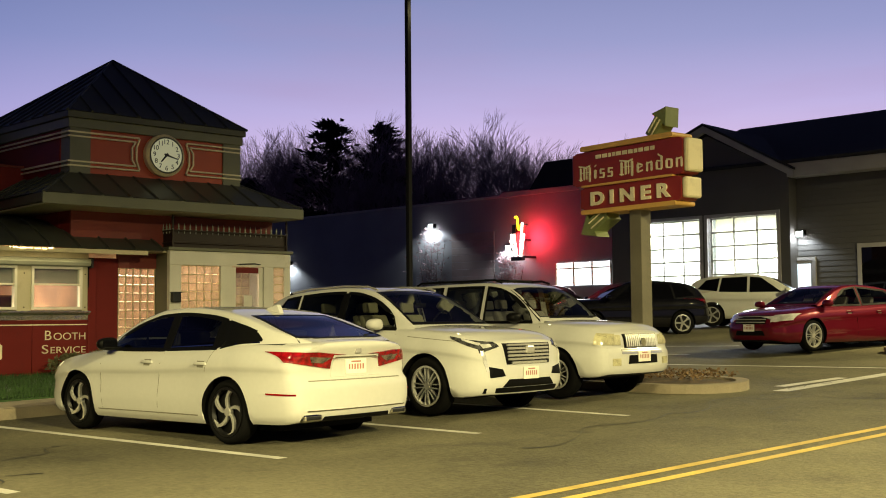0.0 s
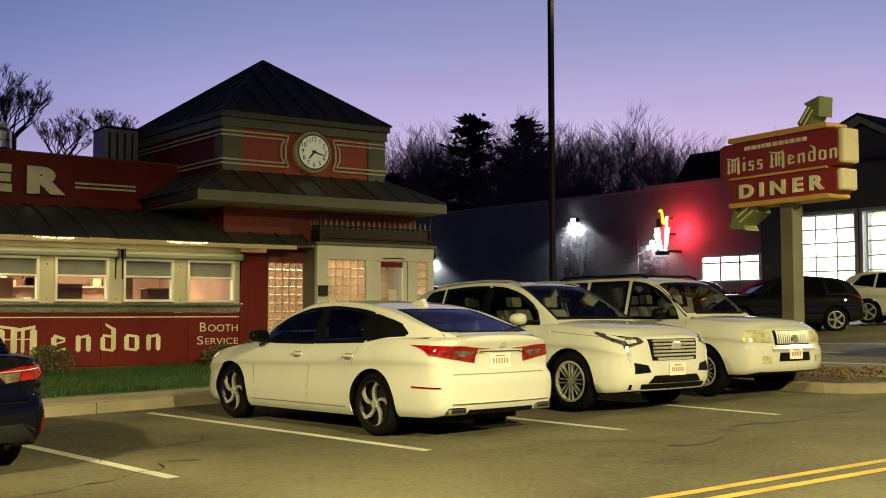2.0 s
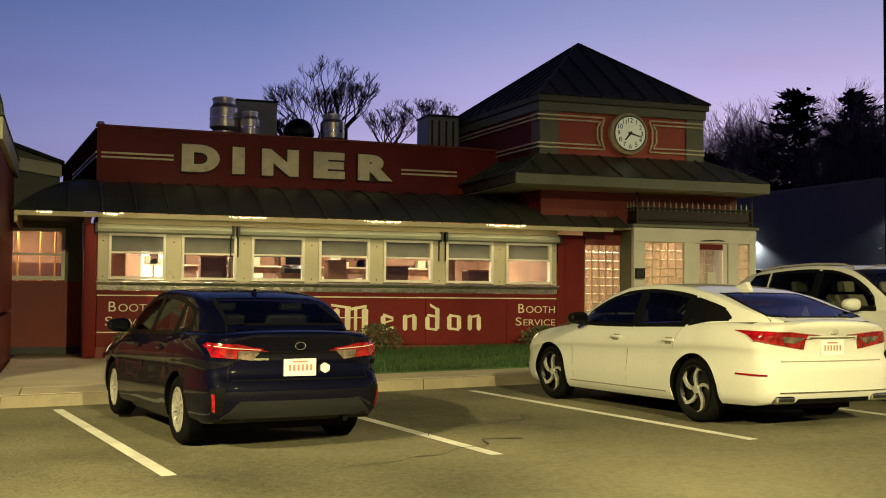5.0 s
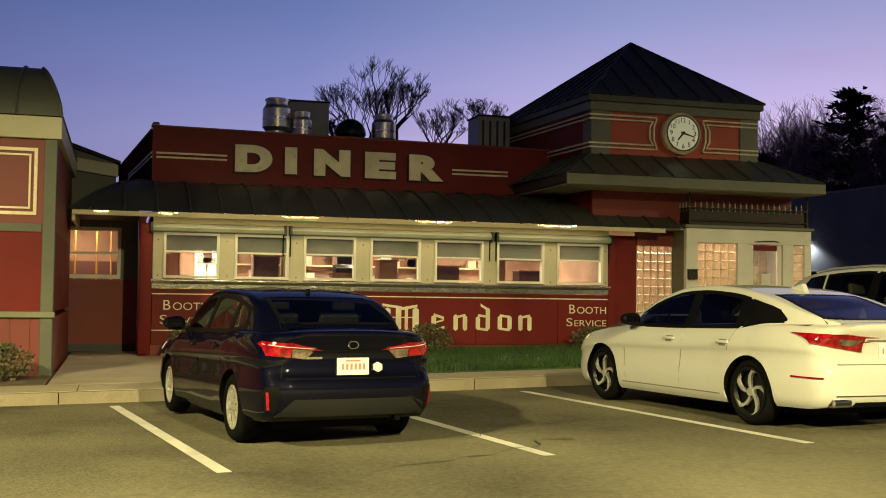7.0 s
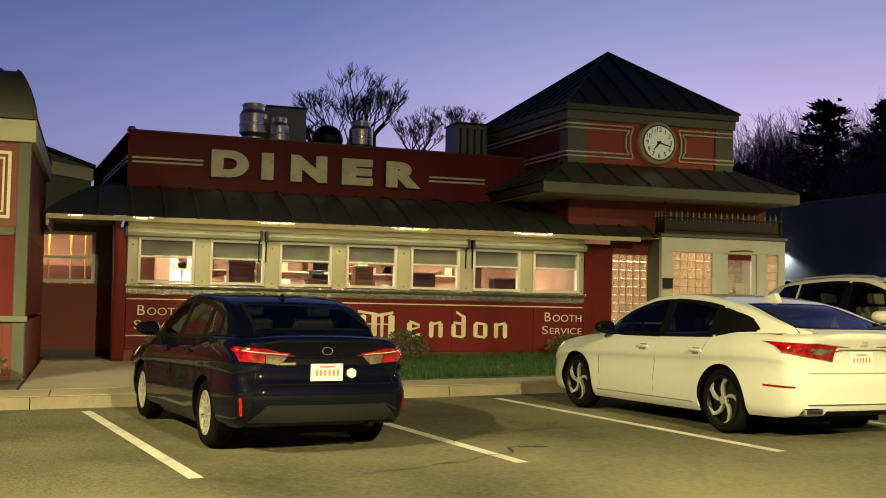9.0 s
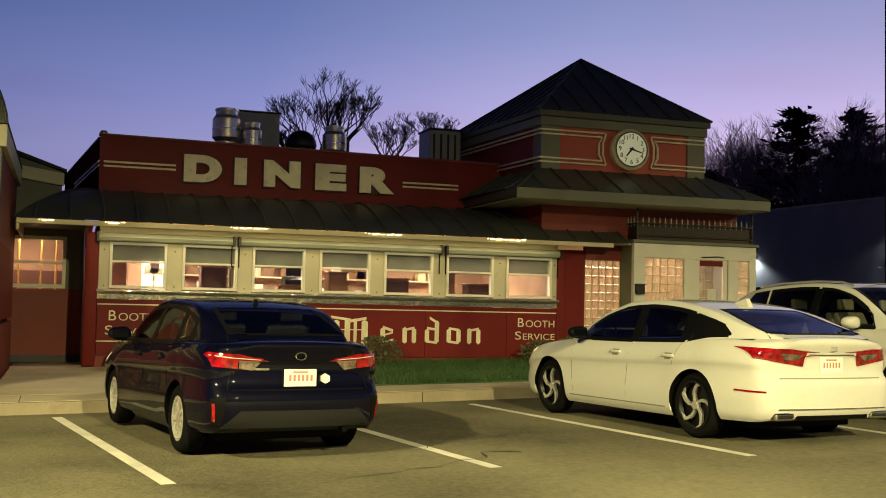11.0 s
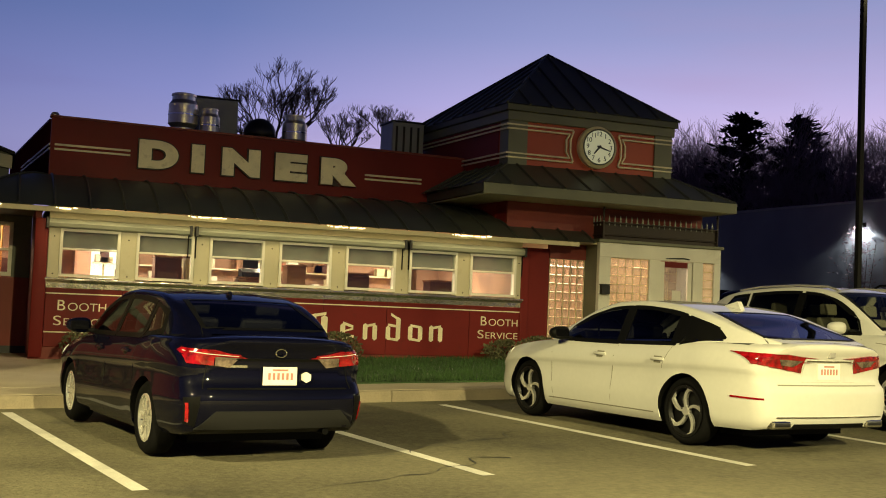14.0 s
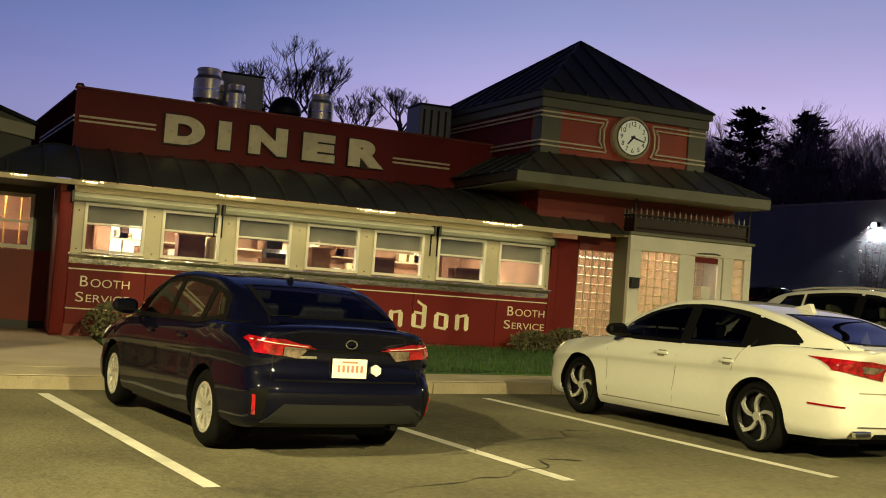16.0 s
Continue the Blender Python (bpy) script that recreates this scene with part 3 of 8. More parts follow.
for ch, a, c in (("D", 2.78, 3.57), ("I", 3.84, 4.10), ("N", 4.47, 5.27), ("E", 5.60, 6.30), ("R", 6.60, 7.40)):
    for grow, dep, mt, lab in ((0.0, 0.05, "gold_cream", "raised cream capital letter, worn"), (0.022, 0.03, "bronze", "rusty edge of the letter box")):
        b = letters(ch, 0.80, dep, c - a + 2 * grow, 0.06 + grow)
        zs = [v.co.z for v in b.verts]
        z0, z1 = min(zs), max(zs)
        for v in b.verts:
            v.co.z = (v.co.z - z0) / (z1 - z0) * (0.58 + 2 * grow) - grow
        part("letter" if not grow else "letter_edge", moved(b, pose(PX + 0.2, a - grow, 4.00 - 0.008 * a, 0, 0, 90)), mt, par, lab)

# painted words under the windows
for a in (1.24, 9.62):
    for word, z, h, w in (("BOOTH", 1.06, 0.22, 0.86), ("SERVICE", 0.79, 0.20, 0.93)):
        x = a + (0.06 if word == "BOOTH" else 0)
        first = letters(word[0], h * 1.25, 0.003, 0.135, 0.0)
        rest = letters(word[1:], h * 0.95, 0.003, w - 0.19, -0.001)
        part("lettering", moved(join(first, moved(rest, pose(0.18, 0, 0))), pose(FX + 0.004, x, z, 0, 0, 90)), "gold_cream", wall, "cream painted lettering")


def stroke_glyph(strokes, x0, z0, w, h):
    """Broad-pen shapes: upright bars with slanted ends, and slanted links."""
    out = []
    for i, s in enumerate(strokes):
        d = 0.004 + 0.0007 * i
        if s[0] == "v":
            _, cx, a, c, t = s
            out.append(prism([(x0 + (cx - t / 2) * w, z0 + a * h), (x0 + cx * w, z0 + (a - 0.10) * h), (x0 + (cx + t / 2) * w, z0 + a * h),
                              (x0 + (cx + t / 2) * w, z0 + c * h), (x0 + cx * w, z0 + (c + 0.10) * h), (x0 + (cx - t / 2) * w, z0 + c * h)], "x", 0, d))
        else:
            _, ax, az, bx, bz, t = s
            out.append(prism([(x0 + ax * w, z0 + az * h - t * h), (x0 + bx * w, z0 + bz * h - t * h), (x0 + bx * w, z0 + bz * h + t * h), (x0 + ax * w, z0 + az * h + t * h)], "x", 0, d))
    return join(*out)


N_ = [("v", 0.22, 0.1, 0.85, 0.26), ("v", 0.78, 0.1, 0.80, 0.26), ("d", 0.2, 0.78, 0.8, 0.9, 0.07)]
O_ = [("v", 0.2, 0.15, 0.8, 0.26), ("v", 0.8, 0.15, 0.8, 0.26), ("d", 0.2, 0.9, 0.8, 0.82, 0.07), ("d", 0.2, 0.14, 0.8, 0.06, 0.07)]
E_ = [("v", 0.25, 0.15, 0.8, 0.28), ("d", 0.25, 0.92, 0.85, 0.72, 0.08), ("d", 0.25, 0.45, 0.85, 0.62, 0.05), ("d", 0.25, 0.08, 0.9, 0.2, 0.07)]
D_ = [("v", 0.2, 0.15, 0.75, 0.26), ("v", 0.8, 0.15, 1.25, 0.26), ("d", 0.35, 1.5, 0.85, 1.2, 0.08), ("d", 0.2, 0.9, 0.8, 0.82, 0.07), ("d", 0.2, 0.14, 0.8, 0.06, 0.07)]
M_ = [("v", 0.14, 0.0, 1.2, 0.15), ("v", 0.42, 0.1, 1.3, 0.14), ("v", 0.62, 0.1, 1.3, 0.08), ("v", 0.86, -0.15, 1.2, 0.16), ("d", 0.0, 1.45, 0.5, 1.3, 0.07), ("d", 0.42, 1.2, 0.9, 1.4, 0.08),
      ("d", 0.1, 0.75, 0.9, 0.75, 0.03), ("d", 0.0, 0.1, 0.3, 0.02, 0.05)]
I_ = [("v", 0.5, 0.1, 0.85, 0.6), ("d", 0.35, 1.25, 0.75, 1.35, 0.07)]
S_ = [("v", 0.25, 0.5, 0.85, 0.28), ("v", 0.75, 0.12, 0.5, 0.28), ("d", 0.2, 0.9, 0.85, 0.85, 0.07), ("d", 0.2, 0.5, 0.8, 0.5, 0.07), ("d", 0.1, 0.1, 0.8, 0.06, 0.07)]
for g, y, w in ((M_, 3.0, 0.62), (I_, 3.72, 0.2), (S_, 4.0, 0.3), (S_, 4.42, 0.3),
                (M_, 5.6, 0.82), (E_, 6.60, 0.36), (N_, 7.08, 0.36), (D_, 7.57, 0.36), (O_, 8.05, 0.36), (N_, 8.50, 0.36)):
    part("painted_mark", moved(stroke_glyph(g, 0, 0, w, 0.36), pose(FX + 0.001, y, 0.68)), "gold_cream", wall, "cream broad-stroke painted mark")

# room behind the windows
room = tagged(new("wall_room"), "warm lit diner interior walls", "wall", kind="structure")
part("back_wall", box(-26.2, -26.1, 1.2, 10.5, 0.4, 3.0), "room_wall", room)
part("back_dado", box(-26.1, -26.05, 1.2, 10.5, 0.4, 1.5), "room_dark", room)
part("room_left", box(-26.1, FX - 0.16, 1.1, 1.2, 0.4, 3.0), "room_wall", room)
part("room_right", box(-26.1, FX - 0.16, 10.5, 10.58, 0.4, 3.0), "room_wall", room)
tagged(part("floor", box(-26.2, FX - 0.16, 1.1, 10.58, 0.3, 0.4), "room_dark"), "dark tiled diner floor", "floor", kind="structure")
tagged(part("ceiling", box(-26.2, FX - 0.16, 1.1, 10.58, 2.98, 3.06), "cream"), "cream vaulted diner ceiling", "ceiling", kind="structure")
for y in (2.6, 5.8, 9.0):
    cl = thing("ceiling_light", (-23.9, y, 2.97), "long lit fluorescent ceiling light in the diner", "light", "ceiling lights")
    part("frame", box(-0.12, 0.12, -0.7, 0.7, -0.03, 0.0), "white_trim", cl)
    part("diffuser", box(-0.10, 0.10, -0.68, 0.68, -0.07, -0.031, 0.01), "lit_tube", cl)
    lamp("ceiling_glow", "AREA", (-23.9, y, 2.88), 250, (1.0, 0.78, 0.55), 1.3, (-23.9001, y, 0), size_y=0.3)
for k in range(8):
    y = 1.5 + k * 1.2
    bo = thing("booth_bench", (-22.3, y, 0.4), "red vinyl booth bench with wooden back", "bench", "booths")
    part("seat", box(-0.55, 0.5, -0.2, 0.2, 0, 0.46, 0.03), "room_dark", bo)
    part("backrest", box(-0.55, 0.5, -0.06, 0.06, 0.46, 1.25 - 0.1 * (k % 2), 0.03), "wood", bo)
ct = thing("counter", (-24.9, 5.8, 0.4), "dark diner counter with pale top", "counter")
part("body", box(-0.25, 0.25, -3.8, 3.8, 0, 1.0), "room_dark", ct)
part("top", box(-0.3, 0.32, -3.85, 3.85, 1.0, 1.05, 0.01), "cream", ct)
sh = thing("back_shelf", (-26.0, 5.8, 1.55), "wall shelf with jars and boxes in the lit diner", "shelf")
part("board", box(-0.05, 0.25, -3.6, 3.6, 0.0, 0.03), "steel", sh)
part("board", box(-0.05, 0.25, -3.6, 3.6, 0.5, 0.53), "steel", sh)
rg = random.Random(5)
for k in range(46):
    y = rg.uniform(2.2, 9.4)
    z = 1.58 if k % 2 else 2.08
    w, h = rg.uniform(0.08, 0.3), rg.uniform(0.1, 0.38)
    o = part("storage_box", box(-0.1, 0.12, -w / 2, w / 2, 0, h, 0.01), rg.choice(["wood", "room_dark", "cream", "steel", "red_bright", "white_trim"]))
    o.matrix_world = pose(-25.85, y, z)
    tagged(o, "small box or jar standing on the wall shelf", "box", "shelf boxes")

# lit kitchen doorway, cabinets, till and hanging lamps of the dining room
kd = thing("kitchen_doorway", (-26.09, 2.5, 0.4), "brightly lit white kitchen doorway seen across the room", "doorway")
part("frame", join(box(0, 0.06, -0.42, -0.34, 0.0, 2.02), box(0, 0.06, 0.40, 0.48, 0.0, 2.02), box(0, 0.06, -0.42, 0.48, 2.02, 2.10)), "wood", kd)
# flat glowing panel stands for the light of the kitchen beyond
part("lit_opening", box(0.01, 0.03, -0.34, 0.40, 0.0, 2.02), glow("kitchen_glow_panel", (1.0, 0.93, 0.72), 1.7), kd)
part("door_post", box(0.031, 0.05, -0.08, -0.04, 0.0, 2.02), "cream", kd)
for y, w, z1, mt, lab in ((1.95, 0.34, 1.95, "room_wall", "warm brown cabinet against the wall"), (3.42, 0.52, 1.76, "room_dark", "dark brown tall cabinet in the dining room"),
                          (3.92, 0.30, 1.78, "cream", "cream upright cooler in the dining room"), (5.15, 0.62, 1.42, "wood", "wooden waiter station with a till"),
                          (6.05, 0.40, 1.72, "wood", "wooden partition end between booths"), (7.30, 0.70, 1.62, "room_dark", "dark brown booth partition"),
                          (8.55, 0.35, 1.80, "wood", "wooden coat cabinet in the dining room"), (9.35, 0.60, 1.55, "room_dark", "dark serving cabinet in the dining room")):
    cb = thing("cabinet", (-25.6 if y < 2 else -23.1, y, 0.4), lab, "cabinet", "dining room cabinets")
    part("body", box(-0.22, 0.22, -w / 2, w / 2, 0.0, z1, 0.012), mt, cb)
    part("cap", box(-0.24, 0.24, -w / 2 - 0.02, w / 2 + 0.02, z1 + 0.001, z1 + 0.04, 0.008), "wood", cb)
    part("door", box(0.222, 0.24, -w / 2 + 0.04, w / 2 - 0.04, 0.08, z1 - 0.06, 0.006), mt, cb)
    part("knob", cyl((0.24, w / 2 - 0.08, z1 * 0.6), (0.265, w / 2 - 0.08, z1 * 0.6), 0.015, seg=8), "chrome", cb)
tl_ = thing("till", (-23.1, 5.15, 1.861), "black cash till on the waiter station", "till")
part("body", prism([(-0.2, 0.0), (0.2, 0.0), (0.2, 0.1), (0.0, 0.16), (-0.2, 0.18)], "y", -0.24, 0.24, 0.01), "black_metal", tl_)
part("screen", box(-0.16, -0.12, -0.16, 0.16, 0.19, 0.42, 0.01), "black_metal", tl_)
# recessed link wall with a window
link = tagged(new("wall_link"), "dark red recessed wall between diner and neighbouring building", "wall", kind="structure")
LX = -23.6
part("lower_panel", box(LX - 0.15, LX, -1.4, 0.84, 0.3, 1.64), "maroon", link)
part("upper_left", box(LX - 0.15, LX - 0.003, -1.4, -0.80, 1.64, 3.45), "green_dark", link)
part("upper_right", box(LX - 0.15, LX - 0.003, 0.50, 0.84, 1.64, 3.45), "green_dark", link)
part("upper_mid", box(LX - 0.15, LX - 0.003, -0.80, 0.50, 2.72, 3.45), "green_dark", link)
part("skirting", box(LX - 0.15, LX + 0.02, -1.4, 0.84, 0.15, 0.3), "black_metal", link)
part("side_return", box(LX, FX - 0.10, 0.842, 0.95, 0.2, 2.862), "maroon", link)
part("link_soffit", box(LX - 0.1, FX - 0.002, -0.32, 0.98, 2.864, 2.884), "green_dark", link)
lw = tagged(new("window_8"), "white-framed lit window in the recessed wall", "window", kind="structure")
part("window_frame", join(box(LX - 0.1, LX + 0.04, -0.80, -0.73, 1.66, 2.72), box(LX - 0.1, LX + 0.04, 0.43, 0.50, 1.66, 2.72),
                          box(LX - 0.1, LX + 0.04, -0.73, 0.43, 1.66, 1.74), box(LX - 0.1, LX + 0.04, -0.73, 0.43, 2.65, 2.72)), "white_trim", lw)
part("sash_rail", box(LX - 0.06, LX + 0.01, -0.73, 0.43, 2.16, 2.21), "white_trim", lw)
p = part("pane", box(LX - 0.05, LX - 0.044, -0.73, 0.43, 1.74, 2.65), "glass", lw)
p.visible_shadow = False
part("link_back", box(LX - 2.6, LX - 2.5, -1.4, 0.84, 0.3, 3.0), "room_wall", link)
part("link_side", box(LX - 2.5, LX - 0.16, -1.5, -1.4, 0.3, 3.0), "room_wall", link)
part("link_side", box(LX - 2.5, LX - 0.16, 0.75, 0.84, 0.3, 3.0), "room_wall", link)
part("link_top", box(LX - 2.6, LX - 0.16, -1.5, 0.84, 3.0, 3.1), "room_wall", link)
for y in (-0.45, 0.0, 0.3):
    r = thing("brass_rail", (LX - 1.2, y, 0.4), "upright brass pole in the lit lobby", "pole", "lobby poles")
    part("pole", cyl((0, 0, 0), (0, 0, 2.55), 0.02, seg=10), "sign_yellow", r)
bs = thing("lobby_cabinet", (LX - 1.8, -0.2, 0.4), "dark wooden cabinet in the lit lobby", "cabinet")
part("body", box(-0.3, 0.3, -0.8, 0.8, 0, 1.65), "room_dark", bs)
lamp("lobby_glow", "AREA", (LX - 1.2, -0.3, 2.92), 110, (1.0, 0.7, 0.45), 0.8, (LX - 1.2001, -0.3, 0))
lr = tagged(new("roof_link"), "small dark gable roof with cream fascia behind", "roof", kind="structure")
part("link_roof", prism([(-3.5, 4.95), (-0.75, 4.45), (0.35, 4.1), (0.35, 3.4), (-3.5, 3.4)], "x", LX - 3.0, LX - 0.35), "green_dark", lr)
part("link_gutter", prism([(-3.5, 4.62), (0.40, 4.06), (0.40, 3.80), (-3.5, 4.36)], "x", LX - 0.349, LX - 0.27), "gutter", lr)
part("link_roof_top", prism([(-3.5, 4.96), (-0.75, 4.46), (0.45, 4.08), (0.45, 4.14), (-0.75, 4.56), (-3.5, 5.06)], "x", LX - 3.0, LX - 0.25), "shingle", lr)

# ---------- neighbouring red building with barrel roof ----------
BX, BY = -17.0, -0.46
red = tagged(new("wall_red_building"), "red panelled building front with green trim", "wall", kind="structure")
part("upper_wall", box(BX - 6, BX - 0.03, BY - 14, BY - 0.02, 2.3, 3.68), "red_panel", red)
part("middle_wall", box(BX - 6, BX - 0.035, BY - 14, BY - 0.02, 1.08, 2.3), "red_enamel", red)
part("lower_wall", box(BX - 6, BX - 0.03, BY - 14, BY - 0.02, -0.1, 1.0), "red_panel", red)
for k in range(24):
    part("board", box(BX - 0.03, BX - 0.02, BY - 0.3 - 0.28 * k, BY - 0.04 - 0.28 * k, 0.05, 0.99, 0.004), "red_panel", red)
part("corner_board", box(BX - 0.25, BX, BY - 0.18, BY, 0.0, 3.66, 0.01), "green_dark", red)
part("belt_rail", box(BX - 0.1, BX + 0.05, BY - 14, BY + 0.03, 1.0, 1.09, 0.012), "green_trim", red)
part("mid_rail", box(BX - 0.05, BX - 0.01, BY - 14, BY - 0.19, 2.27, 2.40, 0.008), "green_dark", red)
part("frieze", box(BX - 6, BX + 0.05, BY - 14, BY + 0.06, 3.66, 3.99, 0.01), "gutter", red)
for d, t in ((0.27, 0.05), (0.36, 0.03)):
    for y0, y1, z0, z1 in ((BY - d - t, BY - d, 2.52 + (d - 0.27), 3.52 - (d - 0.27)), (BY - 3.5, BY - d - t - 0.001, 3.52 - (d - 0.27) - t, 3.52 - (d - 0.27)), (BY - 3.5, BY - d - t - 0.001, 2.52 + (d - 0.27), 2.52 + (d - 0.27) + t)):
        part("frame_moulding", box(BX - 0.04, BX - 0.008, y0, y1, z0, z1, 0.005), "gold_cream", red)
br = tagged(new("roof_red_building"), "dark barrel-curved standing-seam metal roof", "roof", kind="structure")
prof = [(BX + 0.10, 4.0)] + [(BX + 0.10 - 2.4 * (1 - math.cos(a)), 4.0 + 1.05 * math.sin(a)) for a in [math.pi / 2 * i / 10 for i in range(1, 11)]] + [(BX - 6, 5.05), (BX - 6, 4.0)]
bb_ = prism(prof, "y", BY - 14, BY + 0.08)
for v in bb_.verts:
    if v.co.y > BY - 1:
        v.co.y -= 0.38 * max(0.0, v.co.z - 4.0) ** 1.5
part("barrel", bb_, "roof_metal", br, smooth=25)
for k in range(12):
    y = BY + 0.04 - k * 0.62
    part("seam", tube([Vector((x, y - (0.38 * max(0.0, z - 4.0) ** 1.5 if k == 0 else 0), z + 0.012)) for x, z in prof[:12]], 0.022, 5), "roof_metal", br)

# ---------- clock tower over the entrance ----------
TX, TY0, TY1, TB = -21.42, 10.13, 14.12, -26.3
TC, AP = (TY0 + TY1) / 2, Vector((-23.86, 12.2, 7.55))
tw = tagged(new("wall_tower"), "square red clock tower with green corner pilasters", "wall", kind="structure")
SKW = -0.36
part("tower_body", prism([(TX, TY0), (TX, TY1), (TB, TY1 + SKW), (TB, TY0 + SKW)], "z", 4.2, 5.5), "red_bright", tw)
part("tower_base", prism([(TX, TY0), (TX, TY1), (TB, TY1 + SKW), (TB, TY0 + SKW)], "z", 2.9, 4.199), "red_enamel", tw)
for y0, y1 in ((TY0 - 0.03, TY0 + 0.42), (TY1 - 0.42, TY1 + 0.03)):
    part("pilaster", box(TX - 0.4, TX + 0.04, y0, y1, 4.0, 5.5, 0.01), "green_trim", tw)
part("side_cladding", prism([(TX - 0.42, TY0 - 0.05), (TX - 0.42, TY0 - 0.03), (TB, TY0 + SKW - 0.001), (TB, TY0 + SKW - 0.02)], "z", 3.0, 5.5), "red_enamel", tw)
part("lower_front", box(TX - 0.3, TX + 0.06, TY0, 15.0, 2.95, 3.75), "maroon", tw)
part("cornice", prism([(TX + 0.08, TY0 - 0.07), (TX + 0.08, TY1 + 0.07), (TB - 0.06, TY1 + 0.07 + SKW), (TB - 0.06, TY0 - 0.07 + SKW)], "z", 5.42, 5.62, 0.015), "green_trim", tw)
part("cornice", prism([(TX + 0.14, TY0 - 0.12), (TX + 0.14, TY1 + 0.12), (TB - 0.12, TY1 + 0.12 + SKW), (TB - 0.12, TY0 - 0.12 + SKW)], "z", 5.621, 5.76, 0.015), "green_dark", tw)
for z in (4.62, 4.71, 5.23, 5.32):
    e = 0.06 if 4.65 < z < 5.3 else -0.02
    for y0, y1 in ((TY0 - 0.045, 11.63 - e), (12.79 + e, TY1 + 0.045)):
        part("band_moulding", box(TX + 0.002, TX + 0.055, y0, y1, z, z + 0.035, 0.006), "gold_cream", tw)
    for x0, x1 in ((TB + 0.6, TX + 0.05),):
        sx = SKW * (TX - x0) / (TX - TB)
        part("band_moulding", prism([(x1, TY0 - 0.075), (x1, TY0 - 0.045), (x0, TY0 - 0.045 + sx), (x0, TY0 - 0.075 + sx)], "z", z, z + 0.035), "gold_cream", tw)
# mouldings turn up beside the clock with pinched ends
for y0, s in ((11.65, 1), (12.77, -1)):
    for d, za, zb in ((0.0, 4.656, 5.319), (0.10, 4.746, 5.229)):
        path = [(y0 - s * d, zb), (y0 - s * (d + 0.07), 5.12), (y0 - s * (d + 0.07), 4.86), (y0 - s * d, za)]
        for (ya, z1), (yb, z2) in zip(path[:-1], path[1:]):
            part("frame_moulding", prism([(ya - 0.018, z1), (ya + 0.018, z1), (yb + 0.018, z2), (yb - 0.018, z2)], "x", TX + 0.002, TX + 0.05), "gold_cream", tw)
clock = thing("clock", (TX + 0.05, 12.21, 5.01), "round illuminated wall clock with cream rim", "clock")
b = cyl((-0.05, 0, 0), (0.08, 0, 0), 0.46, seg=48)
part("case", b, "gold_cream", clock, smooth=40)
bz = bmesh.new()
bmesh.ops.create_cone(bz, segments=48, radius1=0.46, radius2=0.40, depth=0.05)
part("rim", moved(bz, pose(0.105, 0, 0, 0, 90, 0)), "cream", clock, smooth=40)
part("chapter_ring", cyl((0.128, 0, 0), (0.1315, 0, 0), 0.395, seg=40), "green_dark", clock, "dark green ring round the dial")
part("dial", cyl((0.13, 0, 0), (0.134, 0, 0), 0.365, seg=40), glow("dial_face", (0.66, 0.67, 0.45), 0.30), clock, "pale lit dial")
for h in range(12):
    a = radians(90 - 30 * h)
    num = str(12 if h == 0 else h)
    bb = letters(num, 0.145, 0.003)
    xs = [v.co.x for v in bb.verts]
    part("numeral", moved(bb, pose(0.138, math.cos(a) * 0.285 - max(xs) / 2, math.sin(a) * 0.285 - 0.045, 0, 0, 90)), "black_metal", clock)
part("hour_hand", moved(prism([(-0.025, -0.05), (0.025, -0.05), (0.014, 0.20), (-0.014, 0.20)], "x", 0.14, 0.146), pose(0, 0, 0, 140, 0, 0)), "black_metal", clock)
part("minute_hand", moved(prism([(-0.022, -0.06), (0.022, -0.06), (0.010, 0.29), (-0.010, 0.29)], "x", 0.147, 0.152), pose(0, 0, 0, -105, 0, 0)), "black_metal", clock)
part("hub", cyl((0.135, 0, 0), (0.158, 0, 0), 0.03, seg=12), "black_metal", clock)


def pyramid_roof(name, x0, x1, y0, y1, z, apex_pts, label, seam_gap, skew=0.0):
    r = tagged(new(name), label, "roof", kind="structure")
    c = [Vector((x1, y0, z)), Vector((x1, y1, z)), Vector((x0, y1 + skew, z)), Vector((x0, y0 + skew, z))]
    b = bmesh.new()
    v = [b.verts.new(p) for p in c]
    t = [b.verts.new(p) for p in apex_pts]
    if len(t) == 1:
        for i in range(4):
            b.faces.new((v[i], v[(i + 1) % 4], t[0]))
    else:
        for i in range(4):
            b.faces.new((v[i], v[(i + 1) % 4], t[(i + 1) % 4], t[i]))
    b.faces.new(v[::-1])
    bmesh.ops.recalc_face_normals(b, faces=b.faces)
    part("roof_skin", b, "roof_metal", r)
    tops = apex_pts * 4 if len(apex_pts) == 1 else apex_pts
    for i in range(4):
        part("hip_seam", tube([c[i], tops[i]], 0.03, 6), "roof_metal", r)
        a, d = c[i], c[(i + 1) % 4]
        ta, td = tops[i], tops[(i + 1) % 4]
        e = (d - a).normalized()
        n = int((d - a).length / seam_gap)
        inward = ((ta + td) / 2 - (a + d) / 2)
        inward = inward - e * inward.dot(e)
        for k in range(1, n):
            s = (d - a).length * k / n
            p = a + e * s
            # up the slope until a hip is met
            ua, ud = (ta - a).dot(e), (td - d).dot(e)
            lim = 1.0
            if ua > 1e-6:
                lim = min(lim, s / ua)
            if ud < -1e-6:
                lim = min(lim, ((d - a).length - s) / -ud)
            part("seam", tube([p, p + inward * max(0.03, lim * 0.99)], 0.032, 5), "roof_metal", r)
    return r


